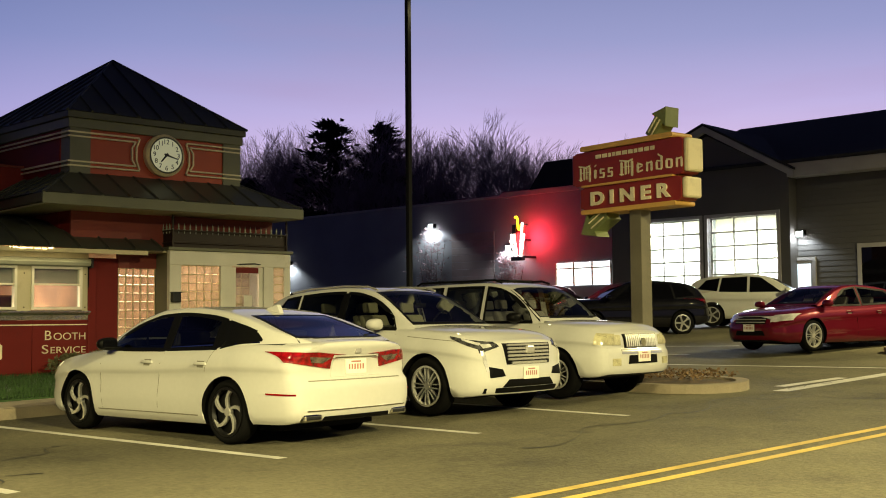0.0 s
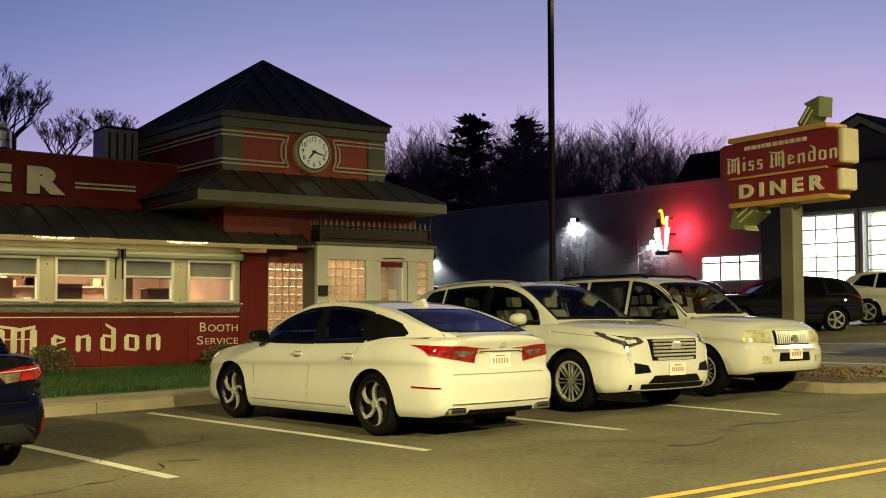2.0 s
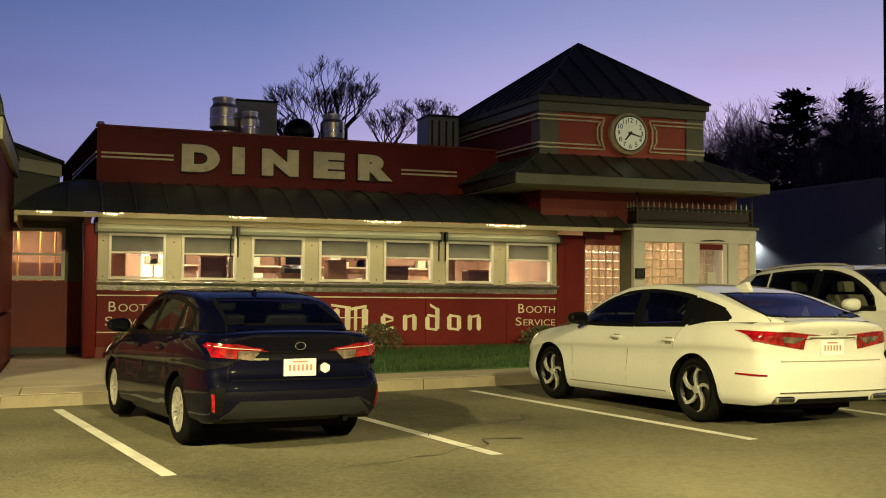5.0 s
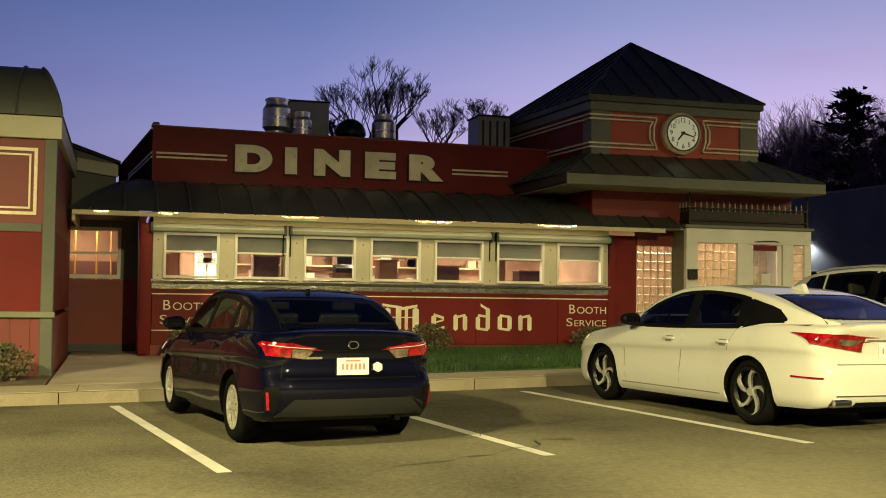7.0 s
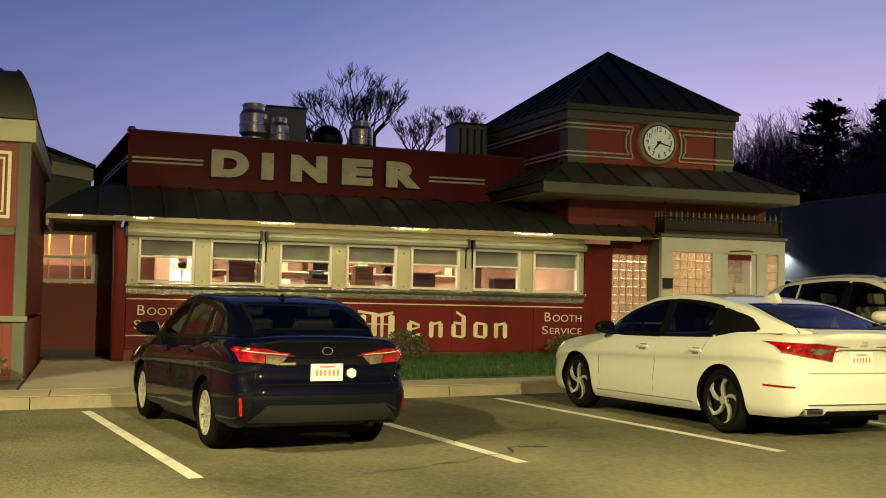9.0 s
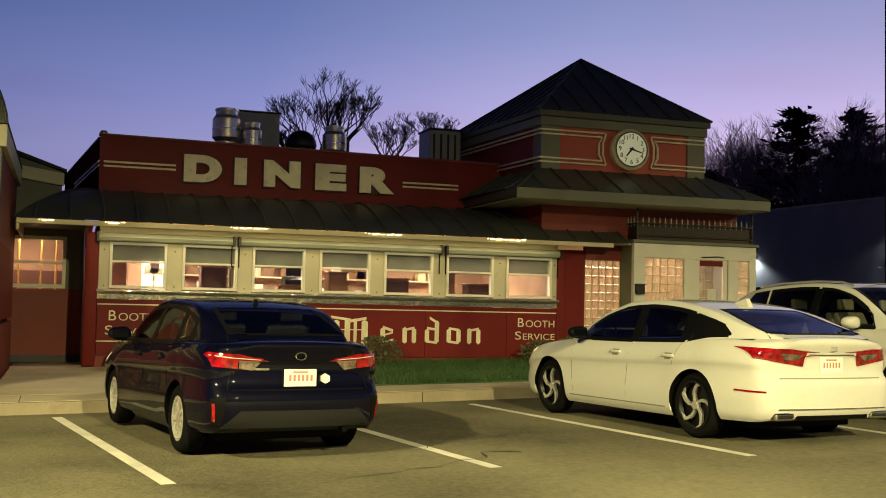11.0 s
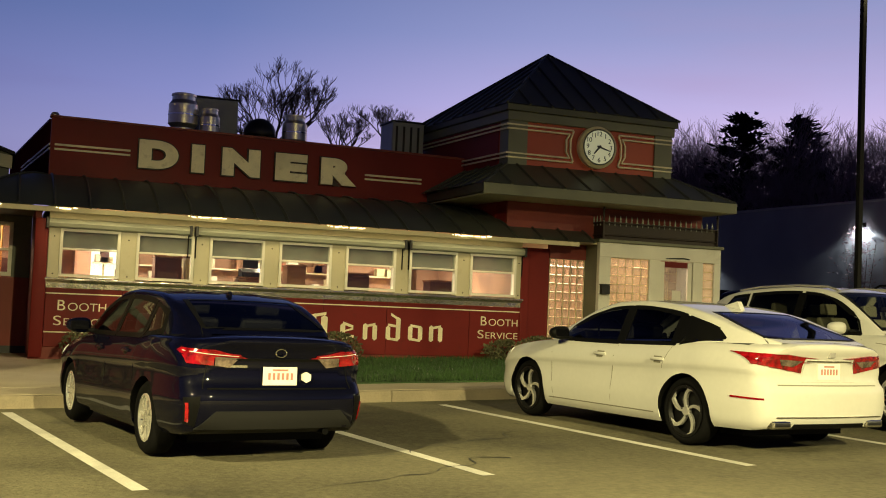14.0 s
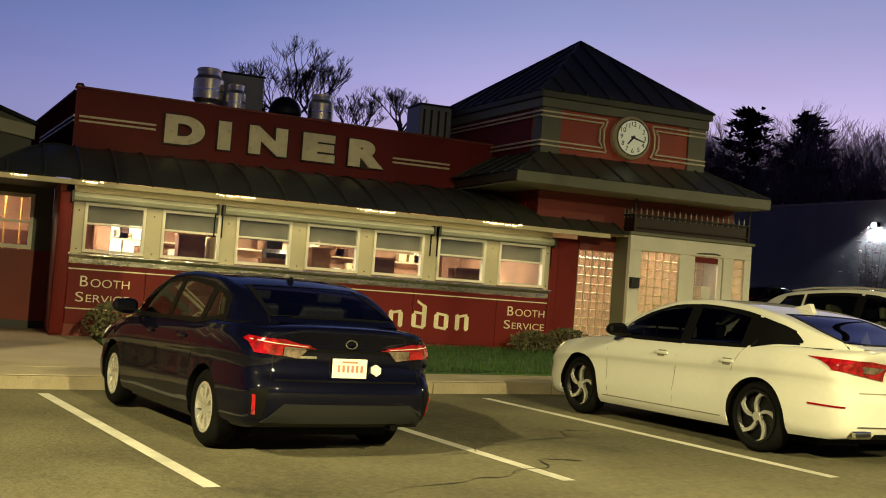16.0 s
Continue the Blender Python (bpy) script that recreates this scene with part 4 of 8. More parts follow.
pyramid_roof("roof_tower", TB - 0.16, TX + 0.16, TY0 - 0.14, TY1 + 0.14, 5.765, [AP], "dark pyramid standing-seam metal tower roof", 0.52, SKW)
SX0, SX1, SY0, SY1 = TB - 1.0, -20.3, 9.12, 15.12
pyramid_roof("roof_skirt", SX0, SX1, SY0, SY1, 3.93,
             [Vector((TX + 0.01, TY0 - 0.03, 4.50)), Vector((TX + 0.01, TY1 + 0.03, 4.50)), Vector((TB, TY1 + 0.03 + SKW, 4.50)), Vector((TB, TY0 - 0.03 + SKW, 4.50))],
             "dark metal skirt roof below the clock", 0.55, SKW)
sk = tagged(new("trim_skirt"), "pale green fascia and soffit under the skirt roof", "eave", kind="structure")
part("fascia", box(SX1 - 0.04, SX1 + 0.02, SY0 - 0.02, SY1 + 0.02, 3.70, 3.92, 0.01), "green_trim", sk)
part("fascia", box(SX0, SX1 - 0.041, SY0 - 0.02, SY0 + 0.04, 3.74, 3.92, 0.01), "roof_metal", sk)
part("fascia", box(SX0, SX1 - 0.041, SY1 - 0.04, SY1 + 0.02, 3.70, 3.92, 0.01), "gutter", sk)
part("soffit", box(SX0 + 0.05, SX1 - 0.045, SY0 + 0.045, SY1 - 0.045, 3.70, 3.73), "gutter", sk)
rl = thing("roof_lantern", (SX1 - 0.75, 12.35, 4.16), "small lit brass flood light on the skirt roof", "light")
part("reflector", moved(box(-0.06, 0.10, -0.22, 0.22, -0.03, 0.05, 0.02), pose(0, 0, 0)), "sign_yellow", rl)

# ---------- glazed entrance vestibule ----------
VX, VY0, VY1, VZ = -20.9, 12.12, 15.2, 2.93
ves = tagged(new("wall_vestibule"), "white panelled entrance vestibule with glass-block windows", "wall", kind="structure")
part("top_rail", box(VX - 0.12, VX, VY0, VY1, 2.62, VZ, 0.01), "white_trim", ves)
part("cap", box(FX - 0.1, VX + 0.05, VY0 - 0.05, VY1 + 0.05, VZ + 0.001, VZ + 0.07, 0.015), "green_trim", ves)
for a, c in ((VY0, 12.40), (13.36, 13.64), (14.48, 14.74), (15.03, VY1)):
    part("post", box(VX - 0.12, VX, a, c, 0.3, 2.62, 0.008), "white_trim", ves)
part("panel", box(VX - 0.1, VX - 0.01, 12.40, 13.36, 0.3, 1.3, 0.006), "white_trim", ves)
part("panel", box(VX - 0.1, VX - 0.01, 14.74, 15.03, 0.3, 1.3, 0.006), "white_trim", ves)
part("side_wall", box(FX - 0.1, VX - 0.121, VY0, VY0 + 0.1, 0.3, VZ), "green_trim", ves)
part("side_wall", box(FX - 3, VX - 0.121, VY1 - 0.1, VY1, 0.3, VZ), "white_trim", ves)
part("inner_wall", box(-24.6, -24.5, 10.6, 15.2, 0.3, 3.0), "room_wall", ves)
part("inner_top", box(-24.6, VX - 0.13, 10.62, 15.05, 2.88, 2.92), "cream", ves)
door = tagged(new("door_1"), "white glazed entrance door with red header", "door", kind="structure")
part("door_leaf", join(box(VX - 0.09, VX - 0.03, 13.65, 13.76, 0.42, 2.60), box(VX - 0.09, VX - 0.03, 14.36, 14.47, 0.42, 2.60), box(VX - 0.09, VX - 0.03, 13.76, 14.36, 0.42, 0.7)), "white_trim", door)
part("header_panel", box(VX - 0.085, VX - 0.035, 13.77, 14.35, 2.48, 2.60), "red_enamel", door)
p = part("pane", box(VX - 0.065, VX - 0.058, 13.77, 14.35, 0.7, 2.48), "glass", door)
p.visible_shadow = False
part("notice", box(VX - 0.05, VX - 0.046, 13.98, 14.2, 1.72, 1.98), "white_trim", door)
part("door_closer", tube([(VX - 0.02, 13.7, 2.66), (VX + 0.04, 14.2, 2.69), (VX - 0.02, 14.42, 2.67)], 0.014), "black_metal", door)
part("door_handle", cyl((VX + 0.02, 13.70, 1.2), (VX + 0.02, 13.70, 1.6), 0.015), "chrome", door)
ml = thing("mailbox", (VX + 0.06, 12.24, 1.82), "small black wall box beside the entrance", "box")
part("body", box(-0.06, 0.05, -0.1, 0.1, 0, 0.2, 0.015), "black_metal", ml)
part("lid", box(-0.06, 0.07, -0.11, 0.11, 0.2, 0.22, 0.005), "black_metal", ml)

gbm = mat("glass_block", (0.85, 0.72, 0.6), 0.12, var=0.15, scale=20, bump=0.5, bump_scale=16)
gb_bsdf = gbm.node_tree.nodes["Principled BSDF"]
gb_bsdf.inputs["Transmission Weight"].default_value = 0.75
gb_bsdf.inputs["IOR"].default_value = 1.25
M["glass_block"] = gbm


def glass_blocks(x, y0, y1, z0, z1, ny, nz, owner):
    w, h = (y1 - y0) / ny, (z1 - z0) / nz
    b = box(-0.03, 0.03, 0.008, w - 0.008, 0.008, h - 0.008, 0.02)
    first = part("glass_brick", b, "glass_block", owner, smooth=50)
    first.location = (x, y0, z0)
    first.visible_shadow = False
    for i in range(ny):
        for j in range(nz):
            if i or j:
                o = new("glass_brick", first.data)
                o.parent, o.location = owner, (x, y0 + i * w, z0 + j * h)
                o.visible_shadow = False
    part("mortar", join(*[box(x - 0.02, x + 0.02, y0 + i * w - 0.006, y0 + i * w + 0.006, z0, z1) for i in range(ny + 1)],
                        *[box(x - 0.019, x + 0.019, y0, y1, z0 + j * h - 0.006, z0 + j * h + 0.006) for j in range(nz + 1)]), "cream", owner)


gw = tagged(new("window_9"), "glass-block wall glowing warm beside the entrance", "window", kind="structure")
glass_blocks(FX - 0.04, 11.26, 12.10, 0.4, 2.55, 5, 12, gw)
part("lintel", box(FX - 0.12, FX, 11.25, 12.12, 2.552, 2.9), "maroon", gw)
part("sill", box(FX - 0.12, FX, 11.25, 12.12, 0.2, 0.398), "maroon", gw)
gw2 = tagged(new("window_10"), "glass-block window in the white vestibule", "window", kind="structure")
glass_blocks(VX - 0.06, 12.41, 13.35, 1.31, 2.61, 5, 7, gw2)
gw3 = tagged(new("window_11"), "narrow glass-block sidelight beside the door", "window", kind="structure")
glass_blocks(VX - 0.06, 14.75, 15.02, 1.31, 2.61, 1, 7, gw3)
gw4 = tagged(new("window_12"), "glass-block partition behind the entrance door", "window", kind="structure")
glass_blocks(-22.2, 12.9, 14.9, 0.4, 2.8, 9, 12, gw4)
lamp("vestibule_glow", "AREA", (-23.4, 12.8, 2.85), 70, (1.0, 0.82, 0.62), 1.6, (-23.4001, 12.8, 0))
lamp("vestibule_glow", "AREA", (-21.5, 13.6, 2.85), 20, (1.0, 0.7, 0.5), 0.6, (-21.5001, 13.6, 0))

# iron cresting on the vestibule roof
cr = thing("roof_cresting", (0, 0, 0), "bronze iron cresting, coloured dark as in shade, with finials on the vestibule roof", "railing")
part("rail", tube([(-22.6, 12.2, 3.10), (VX - 0.02, 12.2, 3.10), (VX - 0.02, 15.1, 3.10)], 0.02), "bronze", cr)
part("rail", tube([(-22.6, 12.2, 3.36), (VX - 0.02, 12.2, 3.36), (VX - 0.02, 15.1, 3.36)], 0.02), "bronze", cr)
part("back_plate", box(VX - 0.06, VX - 0.045, 12.2, 15.1, 3.003, 3.36), "bronze", cr)
part("back_plate", box(-22.6, VX - 0.07, 12.21, 12.225, 3.003, 3.36), "bronze", cr)
fin = join(cyl((0, 0, 0.3), (0, 0, 0.42), 0.009, seg=5), cyl((0, 0, 0.38), (0, 0, 0.43), 0.03, 0.012, 6), cyl((0, 0, 0.43), (0, 0, 0.53), 0.022, 0.0, 6))
f0 = part("finial", fin, "awning", cr)
f0.location = (VX - 0.02, 12.2, 3.0)
for k in range(1, 22):
    o = new("finial", f0.data)
    o.parent, o.location = cr, (VX - 0.02, 12.2 + k * 0.138, 3.0)
for k in range(1, 12):
    o = new("finial", f0.data)
    o.parent, o.location = cr, (VX - 0.02 - k * 0.14, 12.2, 3.0)
for y in (12.2, 15.1):
    part("corner_finial", join(cyl((VX - 0.02, y, 3.0), (VX - 0.02, y, 3.62), 0.025, seg=8), cyl((VX - 0.02, y, 3.62), (VX - 0.02, y, 3.72), 0.04, 0, 8)), "bronze", cr)

# ---------- things on the flat roof ----------
def vent(place, r, h, label):
    v = thing("roof_vent", place, label, "roof vent", "roof vents")
    part("stack", cyl((0, 0, 0), (0, 0, h), r * 0.72, seg=24), "vent_steel", v, smooth=40)
    part("drum", cyl((0, 0, h * 0.56), (0, 0, h * 0.84), r, seg=28), "vent_steel", v, smooth=40)
    part("cone", cyl((0, 0, h * 0.50), (0, 0, h * 0.559), r * 0.74, r, 28), "vent_steel", v, smooth=40)
    part("cap", join(cyl((0, 0, h * 0.841), (0, 0, h * 0.90), r * 0.98, r * 0.80, 28), cyl((0, 0, h * 0.901), (0, 0, h * 1.0), r * 0.80, r * 0.76, 28), cyl((0, 0, h * 0.965), (0, 0, h * 0.99), r * 0.84, seg=28)), "vent_steel", v, smooth=40)
    part("band", cyl((0, 0, h * 0.68), (0, 0, h * 0.70), r * 1.02, seg=28), "chrome", v, smooth=40)


vent((-25.5, 3.93, 4.4), 0.33, 1.55, "large shiny steel exhaust vent on the flat roof")
vent((-25.3, 4.5, 4.4), 0.22, 1.24, "medium shiny steel exhaust vent on the flat roof")
vent((-25.5, 6.5, 4.4), 0.29, 1.32, "shiny steel exhaust vent on the flat roof")
dm = thing("mushroom_vent", (-25.8, 5.75, 4.4), "dark domed mushroom vent on the flat roof", "roof vent")
bd = bmesh.new()
bmesh.ops.create_uvsphere(bd, u_segments=20, v_segments=10, radius=0.38)
for v in bd.verts:
    v.co.z = max(v.co.z, -0.05)
part("dome", moved(bd, pose(0, 0, 0.85)), "black_metal", dm, smooth=60)
part("neck", cyl((0, 0, 0), (0, 0, 0.85), 0.26, seg=18), "black_metal", dm)
for (x, y, w, d, h, lab) in ((-26.4, 4.75, 1.0, 0.9, 1.60, "grey metal air unit box on the flat roof"), (-25.6, 9.2, 0.8, 0.9, 1.38, "grey louvred air conditioner on the flat roof")):
    ac = thing("air_unit", (x, y, 4.4), lab, "air unit", "air units")
    part("casing", box(-d / 2, d / 2, -w / 2, w / 2, 0.05, h, 0.02), "unit_grey", ac)
    part("lid", box(-d / 2 - 0.03, d / 2 + 0.03, -w / 2 - 0.03, w / 2 + 0.03, h, h + 0.04, 0.01), "black_metal", ac)
    for k in range(0 if w > 0.9 else 4):
        part("louvre", box(d / 2, d / 2 + 0.015, -w / 2 + 0.08 + k * w / 4.4, -w / 2 + 0.13 + k * w / 4.4, 0.6, h - 0.1), "black_metal", ac)
    part("curb", box(-d / 2 + 0.05, d / 2 - 0.05, -w / 2 + 0.05, w / 2 - 0.05, 0, 0.05), "vent_steel", ac)
sv = thing("small_vent", (-23.75, 1.15, 4.89), "small grey cap vent on the parapet corner", "roof vent")
part("pipe", cyl((0, 0, -0.05), (0, 0, 0.06), 0.05, seg=12), "vent_steel", sv)
part("cap", cyl((0, 0, 0.06), (0, 0, 0.1), 0.085, 0.06, 12), "vent_steel", sv)

# ---------- street-lamp pole, lot lamps ----------
for k, (x, y, z) in enumerate(LOT_LAMPS):
    sl = thing("lot_lamp", (x, y, gz(y)), "tall dark steel car-park lamp post with a box head", "street lamp", "lot lamps")
    h = z - gz(y)
    off = (0.33, 0.40) if k == 2 else (-0.6, 0.0)
    part("base", cyl((0 - off[0], -off[1], 0), (0 - off[0], -off[1], 0.6), 0.26, 0.25, 20), "concrete", sl)
    part("post", box(-0.048 - off[0], 0.048 - off[0], -0.048 - off[1], 0.048 - off[1], 0.6, h + 0.2, 0.01), "pole_dark", sl)
    part("arm", cyl((-off[0], -off[1], h + 0.05), (0, 0, h + 0.05), 0.04, seg=10), "pole_dark", sl)
    part("head", box(-0.28, 0.28, -0.22, 0.22, h - 0.07, h + 0.1, 0.03), "pole_dark", sl)
    part("lens", box(-0.22, 0.22, -0.17, 0.17, h - 0.085, h - 0.071), glow("lot_lens", (1.0, 0.85, 0.5), 6.0), sl)

# ---------- planted island with the roadside sign ----------
isl = tagged(new("pavement_island"), "granite-kerbed traffic island with brown planting bed", "traffic island", kind="structure")


def rounded(x0, x1, y0, y1, r, n=7):
    pts = []
    for cx, cy, a0 in ((x1 - r, y0 + r, -90), (x1 - r, y1 - r, 0), (x0 + r, y1 - r, 90), (x0 + r, y0 + r, 180)):
        for i in range(n):
            a = radians(a0 + 90 * i / (n - 1))
            pts.append((cx + r * math.cos(a), cy + r * math.sin(a)))
    return pts


def island(x0, x1, y0, y1, owner, tilt=0.0):
    out_, in_ = rounded(x0, x1, y0, y1, 0.85), rounded(x0 + 0.18, x1 - 0.18, y0 + 0.18, y1 - 0.18, 0.7)
    n = len(out_)

    def tz(p):
        return gz(p[1])
    for i in range(n):
        j = (i + 1) % n
        b = bmesh.new()
        q = [out_[i], out_[j], in_[j], in_[i]]
        lo = [b.verts.new((*p, tz(p) - 0.08)) for p in q]
        hi = [b.verts.new((*p, tz(p) + 0.135)) for p in q]
        b.faces.new(hi)
        b.faces.new(lo[::-1])
        for k in range(4):
            b.faces.new((lo[k], lo[(k + 1) % 4], hi[(k + 1) % 4], hi[k]))
        bmesh.ops.recalc_face_normals(b, faces=b.faces)
        part("kerb_stone", b, "kerb_stone", owner)
    b = bmesh.new()
    cx, cy = (x0 + x1) / 2, (y0 + y1) / 2
    rings = []
    for f in (1.0, 0.85, 0.6, 0.3):
        ring = []
        for p in in_:
            x, y = cx + (p[0] - cx) * f, cy + (p[1] - cy) * f
            ring.append(b.verts.new((x, y, gz(y) + 0.10 + (1 - f) * 0.16 + 0.05 * noise.noise((x * 2.3, y * 2.3, 0)))))
        rings.append(ring)
    for r0, r1 in zip(rings[:-1], rings[1:]):
        for i in range(n):
            b.faces.new((r0[i], r0[(i + 1) % n], r1[(i + 1) % n], r1[i]))
    b.faces.new(rings[-1])
    part("bed", b, "soil", owner, smooth=60)


island(-15.0, -8.85, 14.12, 15.85, isl)
isl2 = tagged(new("pavement_island_far"), "granite-kerbed far traffic island with planting bed", "traffic island", kind="structure")
island(-10.7, -6.4, 22.6, 24.6, isl2)
rg = random.Random(11)
lf = bmesh.new()
for i in range(2200):
    x, y = rg.uniform(-14.6, -9.2), rg.uniform(14.4, 15.55)
    z = gz(y) + 0.2 + rg.uniform(0, 0.08)
    a, s = rg.uniform(0, 6.28), rg.uniform(0.015, 0.04)
    d, e = Vector((math.cos(a) * s, math.sin(a) * s, rg.uniform(-0.02, 0.03))), Vector((-math.sin(a) * s * 0.6, math.cos(a) * s * 0.6, rg.uniform(-0.02, 0.03)))
    c = Vector((x, y, z))
    lf.faces.new([lf.verts.new(c - d), lf.verts.new(c + e), lf.verts.new(c + d), lf.verts.new(c - e)])
tagged(part("fallen_leaves", lf, mat("dead_leaf", (0.15, 0.09, 0.04), 0.9, var=0.5, scale=3)), "dry brown leaves on the island bed", "leaves", kind="stuff")

SGX, SGY = -10.80, 15.2
sg = thing("roadside_sign", (SGX, SGY, gz(SGY) + 0.15), "red and yellow double-panel diner sign on a square post", "sign", rz=-4)
z_ = -(gz(SGY) + 0.15)
part("post", box(-0.125, 0.125, -0.12, 0.12, -0.12, 3.2 + z_, 0.01), "sign_pole", sg)


def pill(x0, x1, z0, z1, y0, y1, r):
    pts = []
    for cx, cz, a0 in ((x1 - r, z0 + r, -90), (x1 - r, z1 - r, 0), (x0 + r, z1 - r, 90), (x0 + r, z0 + r, 180)):
        for i in range(6):
            a = radians(a0 + 90 * i / 5)
            pts.append((cx + r * math.cos(a), cz + r * math.sin(a)))
    return prism(pts, "y", y0, y1)


UP, LO = (-1.30, 1.08, 3.66, 4.24), (-1.12, 1.04, 3.25, 3.63)
for nm, (a, c, z0, z1) in (("upper_panel", UP), ("lower_panel", LO)):
    part(nm, pill(a, c, z0 + z_, z1 + z_, -0.20, 0.20, 0.07), "sign_red", sg)
    part("end_cap", box(c + 0.001, c + 0.10, -0.19, 0.19, z0 + 0.03 + z_, z1 - 0.02 + z_, 0.035), "cream", sg)
    part("end_cap", box(a - 0.06, a - 0.001, -0.19, 0.19, z0 + 0.03 + z_, z1 - 0.02 + z_, 0.02), "sign_red", sg)
for a, c, z0, z1 in ((-1.12, 0.92, 4.25, 4.335), (-1.10, 0.90, 3.632, 3.668), (-1.12, 0.95, 3.17, 3.245)):
    part("yellow_tube", pill(a, c, z0 + z_, z1 + z_, -0.24, 0.24, (z1 - z0) * 0.45), "sign_yellow", sg)
bw = letters("D I N E R", 0.30, 0.012, 1.74, 0.012)
part("lettering", moved(bw, pose(-0.90, -0.215, 3.325 + z_)), "gold_cream", sg, "cream raised capital letters with tubes")
M2 = {"m": M_, "i": I_, "s": S_, "e": E_, "n": N_, "d": D_, "o": O_}
xx = -1.18
for ch, w in (("m", 0.30), ("i", 0.1), ("s", 0.15), ("s", 0.15), (" ", 0.1), ("m", 0.32), ("e", 0.17), ("n", 0.17), ("d", 0.17), ("o", 0.17), ("n", 0.17)):
    if ch != " ":
        part("painted_mark", moved(stroke_glyph(M2[ch], 0, 0, w, 0.17), pose(xx, -0.205, 3.76 + z_, 0, 0, -90)), "gold_cream", sg)
        xx += 0.035
    xx += w
rg = random.Random(2)
xx = -0.78
while xx < 0.52:
    w = rg.uniform(0.05, 0.12)
    part("writing_bar", box(xx, xx + w, -0.212, -0.203, 4.10 + z_, 4.165 + z_), "gold_cream", sg)
    xx += w + 0.03


def arrow(m, length, wid, owner, flip=1):
    out = [(0, -wid * 0.5), (length * 0.55, -wid * 0.5), (length * 0.55, -wid * 0.95), (length, 0), (length * 0.55, wid * 0.95), (length * 0.55, wid * 0.5), (0, wid * 0.5)]
    part("arrow", moved(prism(out, "y", -0.16, 0.16, 0.012), m), "sign_green", owner, "weathered green metal arrow")
    part("arrow_tube", moved(join(*[tube([(length * 0.1, -0.175, s * wid * 0.2), (length * 0.6, -0.175, s * wid * 0.2)], 0.014) for s in (-1, 1)]), m), "gold_cream", owner)


arrow(pose(0.36, 0, 4.33 + z_, 0, -50, 0), 0.58, 0.20, sg)
arrow(pose(-0.62, 0, 3.18 + z_, 0, 150, 0), 0.68, 0.25, sg)

# cracks sealed with tar, and road marks
rg = random.Random(8)


def crack(x0, y0, x1, y1, wob, seed, w=0.022):
    r_ = random.Random(seed)
    b = bmesh.new()
    n = 26
    prev = None
    for i in range(n + 1):
        f = i / n
        x, y = x0 + (x1 - x0) * f + wob * noise.noise((f * 5, seed, 0)), y0 + (y1 - y0) * f + wob * noise.noise((f * 5, seed, 7))
        hw = w * (0.35 + 0.65 * r_.random())
        a, c = b.verts.new((x - hw * 0.7, y + hw * 0.7, gz(y + hw) + 0.005)), b.verts.new((x + hw * 0.7, y - hw * 0.7, gz(y - hw) + 0.005))
        if prev:
            b.faces.new((prev[0], prev[1], c, a))
        prev = (a, c)
    tagged(part("tar_seam", b, "tar"), "dark tar-sealed crack in the asphalt", "crack", "tar seams", "structure")


for k, c in enumerate([(-7.0, 8.4, -8.3, 14.2, 0.5), (-8.3, 14.2, -5.6, 15.6, 0.4), (-8.2, 14.5, -8.5, 17.0, 0.3), (-6.9, 12.6, -7.3, 13.6, 0.6), (-9.5, 3.4, -11.0, 5.7, 0.3),
                       (-6.4, 17.5, -5.0, 22.0, 0.5), (-8.0, 2.4, -9.2, 4.6, 0.3), (-9.0, -0.6, -11.5, -1.4, 0.4)]):
    crack(*c, seed=k)
for s, w in (((-8.37, 15.3, -8.28, 18.9), 0.26), ((-8.75, 15.9, -8.62, 17.6), 0.2), ((-14.5, 18.8, -6.0, 19.95), 0.12), ((-17.3, 23.7, -14.9, 24.3), 0.1), ((-17.6, 21.6, -14.4, 21.5), 0.1)):
    tagged(part("road_line", strip(*s, w, n=12), "paint_white"), "faded white painted road line", "road marking", "road lines", "structure")

# ---------- long grey garage building behind ----------
GA = -4.3                      # its front turns a little from the x axis
GM = pose(-21.5, 37.8, 0, 0, 0, -GA)
gar = tagged(new("wall_garage"), "long dark grey garage building with lit overhead doors", "wall", kind="structure")
gar.matrix_world = GM


part("low_wall", box(-53.50, -13.94, 0, 14, 0.6, 6.92), "siding_grey", gar)
part("low_wall_red_end", box(-13.939, -7.461, 0, 14, 0.6, 6.92), "siding_grey", gar)
part("parapet_cap", box(-53.50, -13.95, -0.06, 0.3, 6.921, 7.03), "fascia_grey", gar)
part("parapet_cap", box(-13.94, -7.47, -0.1, 0.4, 6.921, 7.14), "fascia_grey", gar)
D1, D2 = (-6.07, -3.33), (-2.98, -0.10)
gable_l, gable_r = -7.46, 0.40
pieces = [(gable_l, D1[0], 0.6, 6.2), (D1[1], D2[0], 0.6, 5.2), (D2[1], gable_r, 0.6, 6.2), (D1[0], D2[1], 5.2, 6.2)]
for k, (a, c, z0, z1) in enumerate(pieces):
    part("gable_wall", box(a, c - 0.001, -0.6, 0.0, z0, z1 - 0.001 if k != 3 else z1), "siding_dark", gar)
part("gable_top", prism([(gable_l, 6.201), (gable_r, 6.201), (gable_r, 6.6), (-2.95, 8.40), (gable_l, 6.6)], "y", -0.6, 0.0), "siding_dark", gar)
part("rake_board", prism([(gable_l - 0.3, 6.50), (-2.95, 8.52), (gable_r + 0.3, 6.45), (gable_r + 0.3, 6.70), (-2.95, 8.77), (gable_l - 0.3, 6.75)], "y", -0.85, -0.602), "fascia_grey", gar)
